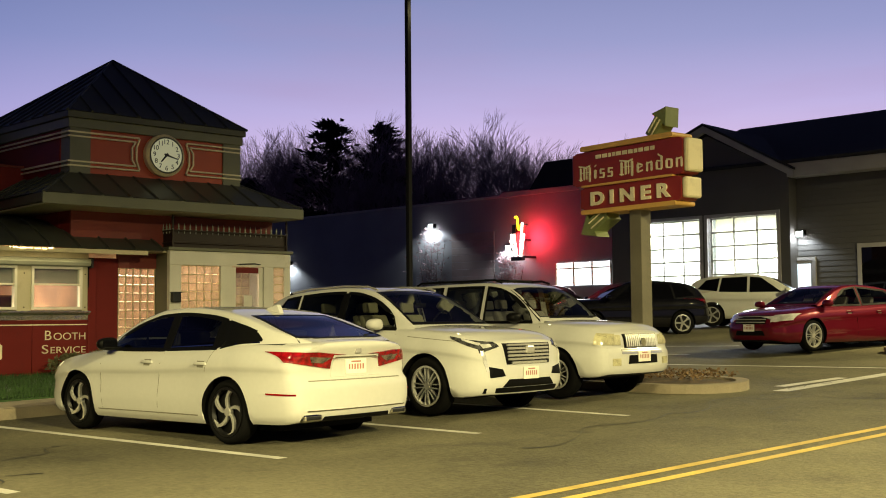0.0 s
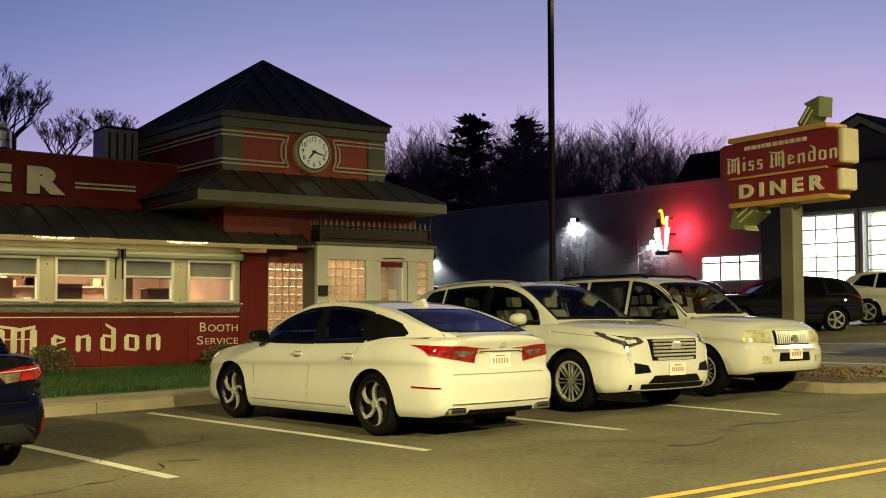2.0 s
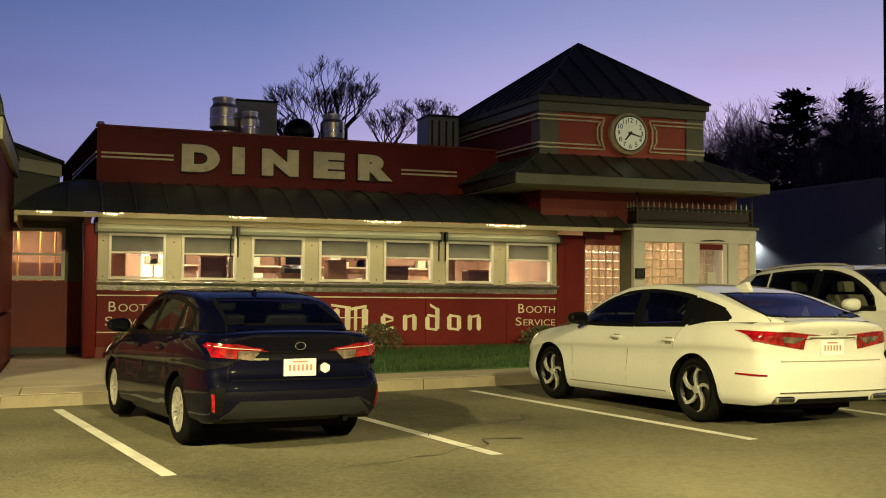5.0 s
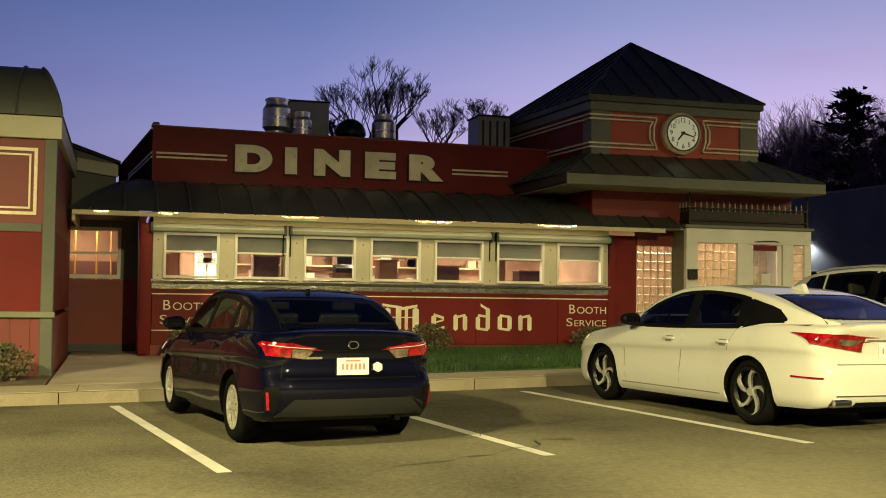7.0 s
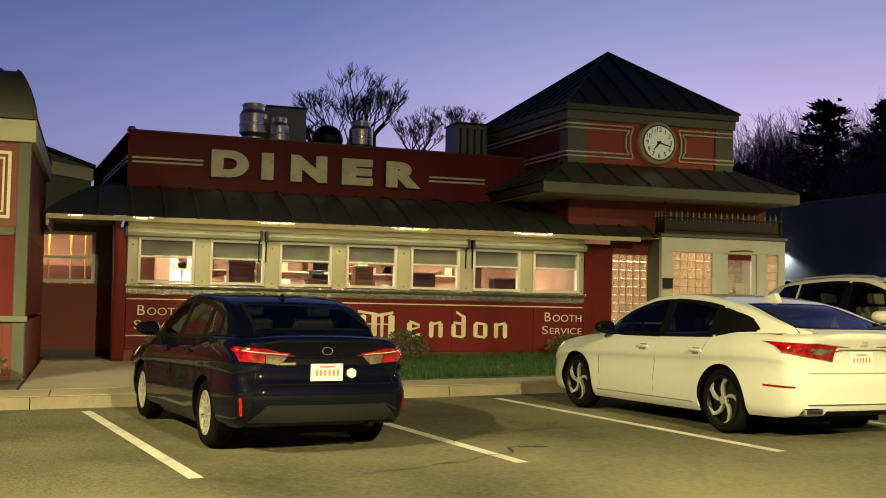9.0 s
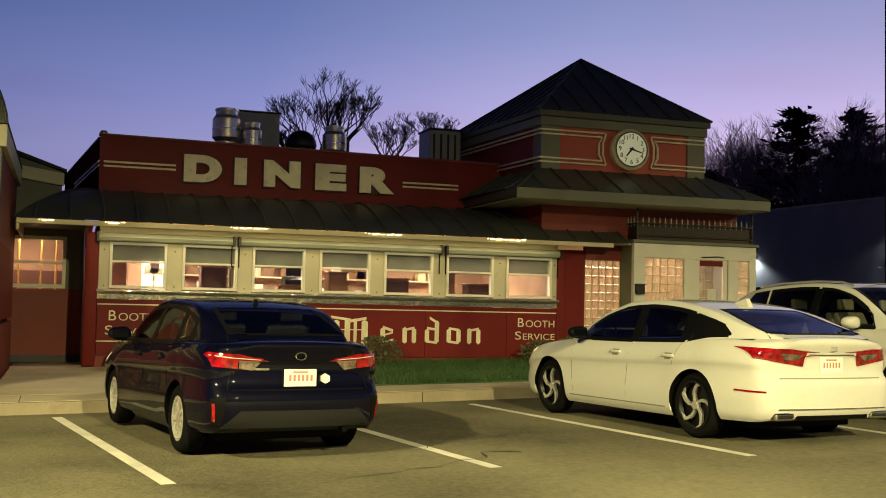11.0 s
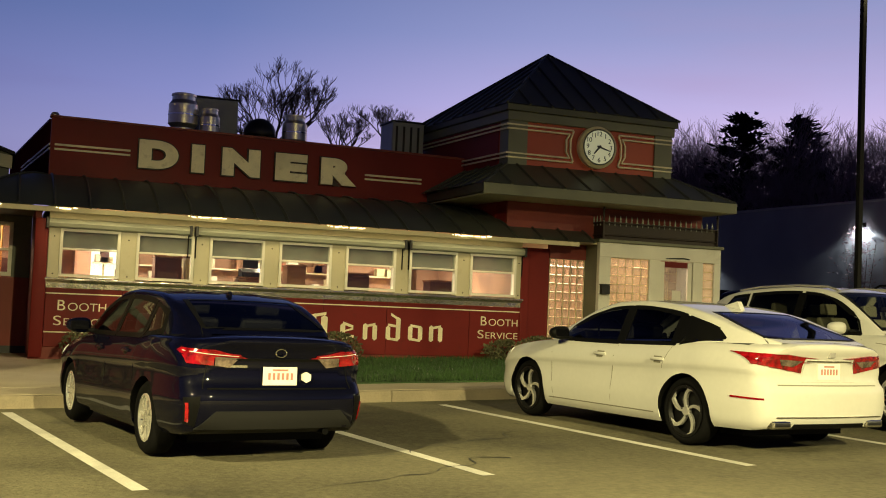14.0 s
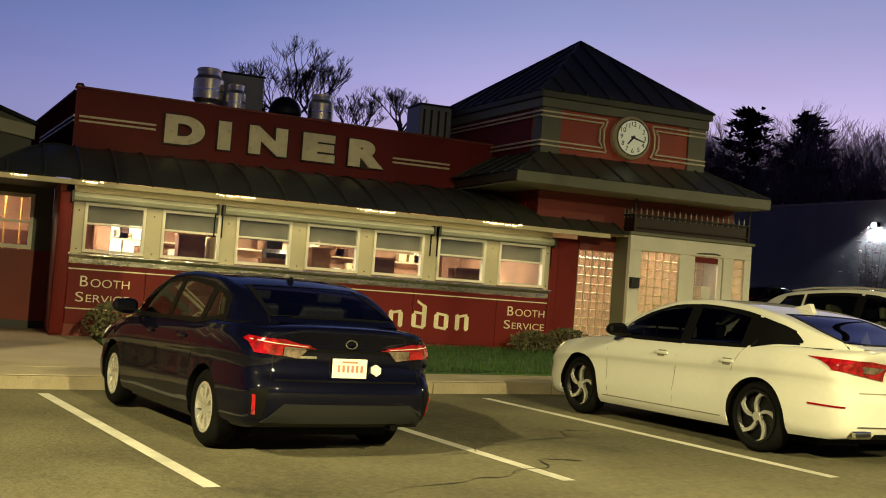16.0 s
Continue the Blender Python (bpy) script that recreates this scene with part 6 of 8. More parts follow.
def make_car(name, place, rz, label, spec, paint_mat, patches=(), handles=(), mirror=None, rim=("bar", 10), extras=None, tint="tinted_glass", seat="seat_dark", near=True):
    car = thing(name, place, label, "car", "parked cars", rz)
    wb, R = spec["wb"] / 2, spec["R"]
    top, belt, wid, sill, roof = (curve_through(spec[k]) for k in ("top", "belt", "width", "sill", "roof"))
    rear, nose = curve_through(spec["rear"]), curve_through(spec["nose"])
    arch = R * 1.12
    x0, x1 = spec["top"][0][0], spec["top"][-1][0]
    step = 0.07 if near else 0.16
    xs = set(np.round(np.arange(x0, x1, step), 3)) | {x1, x0}
    if near:
        for k in range(9):
            xs |= {round(x0 + 0.035 * k, 3), round(x1 - 0.035 * k, 3)}
    na = 20 if near else 12
    for c in (-wb, wb):
        for k in range(na + 1):
            xs.add(round(c - arch * math.cos(math.pi * k / na), 4))
        xs |= {round(c - arch - 0.004, 4), round(c + arch + 0.004, 4)}
    xs = sorted(x for x in xs if x0 <= x <= x1)
    roof_x0, roof_x1 = spec["roof"][0][0], spec["roof"][-1][0]

    def bent(x, y, z):
        """Shape tail and nose in profile and in plan."""
        a, c = max(0.0, (x0 + 0.55 - x) / 0.55) ** 2, max(0.0, (x - x1 + 0.55) / 0.55) ** 2
        return Vector((x + a * (rear(z) + 0.055 * (y / 0.8) ** 2) - c * (nose(z) + 0.09 * (y / 0.8) ** 2), y, z))

    b = bmesh.new()
    rows = []
    for x in xs:
        w, zs, zt, low = wid(x), belt(x), top(x), sill(x)
        zb, flare = low, 0.0
        for c in (-wb, wb):
            q = abs(x - c)
            if q <= arch:
                zb = max(zb, R + math.sqrt(max(0, arch ** 2 - q ** 2)))
            flare = max(flare, 0.014 * math.exp(-((q - arch * 0.6) / 0.3) ** 2))
        zs = max(zs, zb + 0.03)
        zt = max(zt, zs + 0.012)
        w += flare
        sec = [(0.0, zb), (w - 0.20, zb)]
        for k, f in enumerate(SIDE_F):
            z = max(low + f * (zs - low), zb + 0.0015 * k)
            sec.append((w - SIDE_SHAPE((z - low) / (zs - low)) * min(1.0, w / 0.6), z))
        wt = w - 0.085
        for k in range(1, 9):
            a = math.pi / 2 * k / 8
            sec.append((wt * math.cos(a) ** 0.85 if k < 8 else 0.0, zs + (zt - zs) * math.sin(a) ** 0.85))
        rows.append([b.verts.new(bent(x, y, z)) for y, z in sec] + [b.verts.new(bent(x, -y, z)) for y, z in sec[-2:0:-1]])
    n = len(rows[0])
    half = n // 2
    for p, q in zip(rows[:-1], rows[1:]):
        for i in range(n):
            j = (i + 1) % n
            f = b.faces.new((p[i], p[j], q[j], q[i]))
            cx = (p[i].co.x + q[i].co.x) / 2
            if i < 2 or i >= n - 2:
                f.material_index = 1
            elif roof_x0 + 0.25 < cx < roof_x1 - 0.2 and 24 <= i <= n - 25:
                f.material_index = 1
    # tail and nose faces, filled across
    for r, flip in ((rows[0], 1), (rows[-1], 0)):
        last = None
        for i in range(0, half + 1):
            a, c = r[i], r[(n - i) % n]
            if a is c:
                line = [a]
            else:
                line = [a]
                for k in range(1, 10):
                    y = a.co.y + (c.co.y - a.co.y) * k / 10
                    z = a.co.z
                    line.append(b.verts.new(bent(x0 if flip else x1, y, z)))
                line.append(c)
            if last:
                if len(last) == len(line):
                    for k in range(len(line) - 1):
                        b.faces.new((last[k], last[k + 1], line[k + 1], line[k]))
                elif len(last) == 1:
                    for k in range(len(line) - 1):
                        b.faces.new((last[0], line[k + 1], line[k]))
                else:
                    for k in range(len(last) - 1):
                        b.faces.new((last[k], last[k + 1], line[0]))
            last = line
    bmesh.ops.recalc_face_normals(b, faces=b.faces)
    # cabin
    inset = curve_through([(roof_x0, spec.get("tail_in", 0.16)), (roof_x0 + 0.55, 0.035), (roof_x0 + 0.95, 0.0), (roof_x1 - 0.7, 0.0), (roof_x1, 0.05)])
    nx = 118 if near else 34
    cb = bmesh.new()
    rows = []
    kt = spec.get("tumble", 0.36)
    nf, nr = (13, 16) if near else (5, 4)
    for ix in range(nx + 1):
        x = roof_x0 + (roof_x1 - roof_x0) * ix / nx
        zr = roof(x)
        zb = min(belt(x) - 0.012, zr - 0.01)
        w = wid(x) - 0.088 - inset(x)
        h = zr - zb
        rc = 0.05 * min(1, h / 0.3)
        sec = [(w - kt * h * f - 0.022 * f * f, zb + h * f) for f in (0.84 * k / nf for k in range(nf + 1))]
        ye, ze = sec[-1]
        for a in (25, 50, 72):
            a = radians(a)
            sec.append((ye - kt * h * 0.10 * math.sin(a) - rc * (1 - math.cos(a)), ze + (zr - ze) * 0.80 * math.sin(a)))
        ye, ze = sec[-1]
        for k in range(1, nr + 1):
            u = k / nr
            sec.append((ye * (1 - u), ze + (zr - ze) * (1 - (1 - u) ** 2.2)))
        rows.append([cb.verts.new((x, y, z)) for y, z in sec] + [cb.verts.new((x, -y, z)) for y, z in sec[-2::-1]])
    for p, q in zip(rows[:-1], rows[1:]):
        for i in range(len(p) - 1):
            cb.faces.new((p[i], p[i + 1], q[i + 1], q[i]))
    bmesh.ops.recalc_face_normals(cb, faces=cb.faces)
    if sum(f.normal.z for f in cb.faces) < 0:
        bmesh.ops.reverse_faces(cb, faces=cb.faces)
    both = bmesh.new()
    for src in (b, cb):
        me = bpy.data.meshes.new("tmp")
        src.to_mesh(me)
        both.from_mesh(me)
        bpy.data.meshes.remove(me)
    tree = BVHTree.FromBMesh(both)
    both.free()

    AX = {"left": (0, 1, 0), "right": (0, -1, 0), "rear": (-1, 0, 0), "front": (1, 0, 0), "top": (0, 0, 1)}

    def cast(axis, p):
        d = Vector(AX[axis])
        o = {"left": Vector((p[0], 3, p[1])), "right": Vector((p[0], -3, p[1])), "rear": Vector((-6, p[0], p[1])), "front": Vector((6, p[0], p[1])), "top": Vector((p[0], p[1], 4))}[axis]
        hit = tree.ray_cast(o, -d)
        return hit[0], (hit[1] if hit[0] is not None else None)

    def quad_at(quad):
        def at(u, v):
            return [(quad[0][k] * (1 - u) + quad[1][k] * u) * (1 - v) + (quad[3][k] * (1 - u) + quad[2][k] * u) * v for k in (0, 1)]
        return at

    def cols_at(cols):
        cx = [c[0] for c in cols]

        def at(u, v):
            x = cx[0] + (cx[-1] - cx[0]) * u
            lo = float(np.interp(x, cx, [c[1] for c in cols]))
            hi = max(lo + 0.012, min(float(np.interp(x, cx, [c[2] for c in cols])), roof(x) - 0.085))
            return [x, lo + (hi - lo) * v]
        return at

    def patch(axis, at, off=0.006, nu=8, nv=6, skirt=True):
        d = Vector(AX[axis])
        bq = bmesh.new()
        g, inner = [], []
        for i in range(nu + 1):
            row, irow = [], []
            for j in range(nv + 1):
                hit, nrm = cast(axis, at(i / nu, j / nv))
                if hit is None:
                    row.append(None)
                    irow.append(None)
                else:
                    if nrm.dot(d) < 0:
                        nrm = -nrm
                    row.append(bq.verts.new(hit + nrm * off))
                    irow.append(hit - nrm * 0.012)
            g.append(row)
            inner.append(irow)
        for i in range(nu):
            for j in range(nv):
                q = (g[i][j], g[i + 1][j], g[i + 1][j + 1], g[i][j + 1])
                if None not in q:
                    bq.faces.new(q)
        if skirt:
            border = [(i, 0) for i in range(nu)] + [(nu, j) for j in range(nv)] + [(i, nv) for i in range(nu, 0, -1)] + [(0, j) for j in range(nv, 0, -1)]
            low = [bq.verts.new(inner[i][j]) if inner[i][j] is not None else None for i, j in border]
            for k in range(len(border)):
                a, c = border[k], border[(k + 1) % len(border)]
                q = (g[a[0]][a[1]], g[c[0]][c[1]], low[(k + 1) % len(border)], low[k])
                if None not in q:
                    bq.faces.new(q)
        bmesh.ops.recalc_face_normals(bq, faces=bq.faces)
        if sum(f.normal.dot(d) for f in bq.faces) < 0:
            bmesh.ops.reverse_faces(bq, faces=bq.faces)
        return bq

    def seal(axis, at, wide, out=0.012):
        """Black rubber ring round a pane."""
        mid = Vector(at(0.5, 0.5))

        def shift(p, s):
            q = Vector(p)
            e = (mid - q)
            return q + Vector((math.copysign(min(abs(s), abs(e.x)), s * e.x), math.copysign(min(abs(s), abs(e.y)), s * e.y)))
        loop = [at(u / 10, 0) for u in range(10)] + [at(1, v / 6) for v in range(6)] + [at(u / 10, 1) for u in range(10, 0, -1)] + [at(0, v / 6) for v in range(6, 0, -1)]
        bq = bmesh.new()
        d = Vector(AX[axis])
        rings = []
        for s, off in ((-out, 0.001), (-out, 0.005), (wide, 0.006)):
            ring = []
            for p in loop:
                hit, nrm = cast(axis, shift(p, s))
                if hit is None:
                    hit, nrm = cast(axis, shift(p, 0.02))
                if hit is None:
                    ring.append(None)
                    continue
                nrm = nrm if nrm.dot(d) > 0 else -nrm
                ring.append(bq.verts.new(hit + nrm * off))
            rings.append(ring)
        m = len(loop)
        for r0, r1 in zip(rings[:-1], rings[1:]):
            for i in range(m):
                q = (r0[i], r0[(i + 1) % m], r1[(i + 1) % m], r1[i])
                if None not in q:
                    bq.faces.new(q)
        bmesh.ops.recalc_face_normals(bq, faces=bq.faces)
        if sum(f.normal.dot(d) for f in bq.faces) < 0:
            bmesh.ops.reverse_faces(bq, faces=bq.faces)
        return bq

    def inside(at, p, m):
        """Is p within the outline, m metres in from its edge?"""
        loop = [at(u / 10, 0) for u in range(10)] + [at(1, v / 4) for v in range(4)] + [at(u / 10, 1) for u in range(10, 0, -1)] + [at(0, v / 4) for v in range(4, 0, -1)]
        odd, best = False, 9.0
        for (ax, ay), (bx, by) in zip(loop, loop[1:] + loop[:1]):
            if (ay > p[1]) != (by > p[1]) and p[0] < (bx - ax) * (p[1] - ay) / (by - ay) + ax:
                odd = not odd
            ll = (bx - ax) ** 2 + (by - ay) ** 2
            t = 0 if ll == 0 else min(1, max(0, ((p[0] - ax) * (bx - ax) + (p[1] - ay) * (by - ay)) / ll))
            best = min(best, math.hypot(ax + t * (bx - ax) - p[0], ay + t * (by - ay) - p[1]))
        return odd and best > m

    holes = []
    for pt in patches:
        nm, axis, quad, material = pt[:4]
        off = pt[4] if len(pt) > 4 else 0.006
        lab = pt[5] if len(pt) > 5 else ""
        pane = "window" in nm and material == "pane" or nm == "windshield"
        at = cols_at(quad) if len(quad[0]) == 3 else quad_at(quad)
        for ax in ("left", "right") if axis == "sides" else (axis,):
            if pane and near:
                ob = part(nm, patch(ax, at, 0.003, 14, 8, False), tint if nm != "windshield" else "screen_glass", car, lab, smooth=60)
                ob.visible_shadow = False
                part("window_seal", seal(ax, at, 0.030), "trim_black", ob)
                holes.append((ax, at))
            else:
                part(nm, patch(ax, at, off, *((8, 6) if near else (4, 3))), "car_glass" if pane else material, car, lab, smooth=30)
    if near:
        gone = []
        for f in cb.faces:
            c, nn = f.calc_center_median(), f.normal
            for ax, at in holes:
                if ax == "top":
                    ok = nn.z > 0.15 and inside(at, (c.x, c.y), 0.014)
                elif ax in ("left", "right"):
                    ok = c.y * AX[ax][1] > 0.3 and abs(nn.y) > 0.5 and inside(at, (c.x, c.z), 0.014)
                else:
                    ok = nn.x * AX[ax][0] > 0.3 and inside(at, (c.y, c.z), 0.014)
                if ok:
                    gone.append(f)
                    break
        bmesh.ops.delete(cb, geom=gone, context="FACES")
        # cabin: seats, dashboard and wheel
        deck = top(0.0)
        for sx, ys in ((0.05, (-0.36, 0.36)), (-0.85, (-0.34, 0.34))):
            for y in ys:
                st = part("seat", prism([(sx + 0.10, deck - 0.25), (sx - 0.10, deck - 0.25), (sx - 0.22, deck + 0.13), (sx - 0.13, deck + 0.15)], "y", y - 0.23, y + 0.23, 0.03), seat, car)
                part("headrest", prism([(sx - 0.17, deck + 0.17), (sx - 0.25, deck + 0.17), (sx - 0.27, deck + 0.31), (sx - 0.19, deck + 0.32)], "y", y - 0.12, y + 0.12, 0.025), seat, st)
        part("dashboard", prism([(0.62, deck - 0.1), (1.0, deck - 0.1), (1.0, min(deck + 0.02, roof(1.0) - 0.05)), (0.68, deck + 0.05)], "y", -0.62, 0.62, 0.02), "trim_black", car)
        ring = [(0.52 + 0.08 * math.sin(6.2832 * i / 16) * 0.6, 0.36 + 0.18 * math.cos(6.2832 * i / 16), deck + 0.02 + 0.17 * math.sin(6.2832 * i / 16)) for i in range(17)]
        part("steering_wheel", tube(ring, 0.014, 6), "trim_black", car)
        part("rear_mirror", box(0.42, 0.46, -0.11, 0.11, roof(0.4) - 0.16, roof(0.4) - 0.10, 0.01), "trim_black", car)
    part("body", join(b, cb), [paint_mat, "trim_black"], car, smooth=48)
    under = box(x0 + 0.5, x1 - 0.5, -wid(0) + 0.26, wid(0) - 0.26, sill(0) - 0.03, sill(0) + 0.3)
    part("underbody", under, "trim_black", car)
    for x, z in handles:
        for ax, s in (("left", 1), ("right", -1)):
            hit, _ = cast(ax, (x, z))
            if hit is not None:
                hb = box(x - 0.105, x + 0.105, hit.y + s * 0.012 - 0.012, hit.y + s * 0.012 + 0.012, z - 0.016, z + 0.018, 0.010)
                hd = part("door_handle", hb, paint_mat, car, smooth=60)
                # no hollow is cut: a darker flat patch paints the recess shade
                part("handle_recess_shade", patch(ax, quad_at([(x - 0.05, z - 0.04), (x + 0.06, z - 0.04), (x + 0.07, z + 0.03), (x - 0.06, z + 0.03)]), 0.002, 4, 3), "gap_line" if near and paint_mat is not P_BLUE else "trim_black", hd)
    if mirror:
        x, z, material = mirror
        for ax, s in (("left", 1), ("right", -1)):
            hit, _ = cast(ax, (x, z))
            yy = hit.y if hit is not None else s * 0.85
            bs_ = bmesh.new()
            bmesh.ops.create_uvsphere(bs_, u_segments=20, v_segments=12, radius=1)
            for v in bs_.verts:
                e = [math.copysign(abs(c) ** 0.75, c) for c in v.co]
                v.co = Vector((e[0] * 0.11 if e[0] > 0 else e[0] * 0.045, e[1] * 0.125, e[2] * 0.075 * (1 - 0.15 * s * e[1])))
            mi = part("wing_mirror", moved(bs_, pose(x, yy + s * 0.15, z + 0.075)), material, car, smooth=60)
            part("mirror_glass", box(x - 0.052, x - 0.042, yy + s * 0.15 - 0.09, yy + s * 0.15 + 0.09, z + 0.03, z + 0.12, 0.004), "car_glass", mi)
            part("mirror_stalk", box(x - 0.03, x + 0.05, min(yy - s * 0.03, yy + s * 0.08), max(yy - s * 0.03, yy + s * 0.08), z + 0.005, z + 0.045, 0.01), "trim_black", mi)
    wy = wid(0) - 0.02
    for x in (-wb, wb):
        for s in (1, -1):
            make_wheel(car, x, s * wy, R, spec["rim"], 0.215, *rim)
            lin = bmesh.new()
            for k in range(13):
                a = math.pi * k / 12
                for y in (wy + 0.0, wy - 0.30):
                    lin.verts.new((x - (arch - 0.004) * math.cos(a), s * (y - 0.02), R + (arch - 0.004) * math.sin(a)))
            lin.verts.ensure_lookup_table()
            for k in range(12):
                lin.faces.new([lin.verts[i] for i in (2 * k, 2 * k + 1, 2 * k + 3, 2 * k + 2)])
            part("wheel_liner", lin, "trim_black", car)
    if extras:
        extras(car, cast)
    return car


def plate(car, cast, z, y=0.0, tilt=0, mark=True, front=False):
    s = 1 if front else -1
    hits = [h for h in (cast("front" if front else "rear", (y, z + e))[0] for e in (-0.06, 0, 0.06)) if h is not None]
    x = (max(h.x for h in hits) + 0.008) if front else (min(h.x for h in hits) - 0.008)
    bplt = box(-0.004, 0.004, -0.152, 0.152, -0.076, 0.076, 0.003)
    p = part("number_plate", moved(bplt, pose(x, y, z, 0, tilt, 0)), "plate", car, "white number plate")
    if mark:
        bars = join(*[box(s * 0.0045 - 0.001, s * 0.0045 + 0.001, -0.115 + k * 0.04, -0.093 + k * 0.04, -0.03, 0.026) for k in range(6)])
        part("plate_bar", moved(bars, pose(x, y, z, 0, tilt, 0)), "plate_ink", p)
        part("plate_bar", moved(box(s * 0.0045 - 0.001, s * 0.0045 + 0.001, -0.07, 0.07, 0.042, 0.058), pose(x, y, z, 0, tilt, 0)), "plate_ink", p)


def seam(x0, z0, x1, z1, w=0.003):
    return [(x0 - w, z0), (x0 + w, z0), (x1 + w, z1), (x1 - w, z1)]


def mir(q):
    return [(-y, z) for y, z in q]


P_BLUE = paint("paint_navy", (0.0009, 0.0011, 0.006), coat=0.6)
P_WHITE = paint("paint_pearl_white", (0.50, 0.495, 0.455))
P_WHITE2 = paint("paint_crystal_white", (0.50, 0.495, 0.455))
P_RED = paint("paint_wine_red", (0.10, 0.004, 0.012), 0.4, 0.2)
P_BLACK = paint("paint_black", (0.004, 0.004, 0.006))
P_GREY = paint("paint_dark_grey", (0.012, 0.013, 0.016))

COMPACT = dict(wb=2.70, R=0.315, rim=0.205, tail_in=0.17,
               top=[(-2.31, 1.045), (-2.2, 1.06), (-1.75, 1.075), (-1.4, 1.075), (0.95, 0.99), (1.6, 0.91), (2.05, 0.80), (2.3, 0.70)],
               belt=[(-2.31, 0.95), (-2.15, 0.975), (-1.7, 0.995), (0, 0.935), (1.0, 0.89), (1.7, 0.80), (2.1, 0.70), (2.3, 0.60)],
               width=[(-2.31, 0.69), (-2.26, 0.76), (-2.15, 0.81), (-1.8, 0.855), (-1.2, 0.872), (1.2, 0.872), (1.8, 0.85), (2.1, 0.76), (2.3, 0.58)],
               sill=[(-2.31, 0.30), (-2.1, 0.25), (-1.8, 0.24), (-0.9, 0.19), (0.9, 0.18), (2.0, 0.2), (2.3, 0.24)],
               rear=[(0.2, 0.12), (0.30, 0.05), (0.42, 0.012), (0.52, 0.0), (0.60, 0.008), (0.64, 0.05), (0.70, 0.082), (0.84, 0.088), (0.94, 0.065), (1.015, 0.03), (1.05, 0.05), (1.1, 0.12)],
               nose=[(0.15, 0.12), (0.3, 0.02), (0.45, 0.0), (0.6, 0.03), (0.7, 0.10), (1.0, 0.2)],
               roof=[(-2.02, 1.066), (-1.6, 1.215), (-1.2, 1.34), (-0.7, 1.415), (-0.15, 1.435), (0.3, 1.41), (0.6, 1.33), (1.35, 0.965)])
tail_l = [(-0.33, 0.885), (-0.785, 0.90), (-0.775, 0.948), (-0.34, 0.905)]


def compact_extras(car, cast):
    plate(car, cast, 0.735)
    bx = cast("rear", (0.0, 0.93))[0].x
    part("badge", tube([(bx - 0.008, 0.048 * math.cos(6.2832 * i / 16), 0.925 + 0.033 * math.sin(6.2832 * i / 16)) for i in range(17)], 0.006, 5), "chrome", car, "small oval chrome badge")
    part("sticker", cyl((bx - 0.012, -0.24, 0.725), (bx + 0.03, -0.24, 0.725), 0.045, seg=6), "plate", car, "white round sticker")
    part("antenna", prism([(-1.02, 1.37), (-0.90, 1.40), (-1.0, 1.425)], "y", -0.014, 0.014, 0.003), P_BLUE, car)
    part("exhaust_pipe", cyl((-2.22, -0.45, 0.27), (-2.0, -0.45, 0.27), 0.03), "trim_black", car)


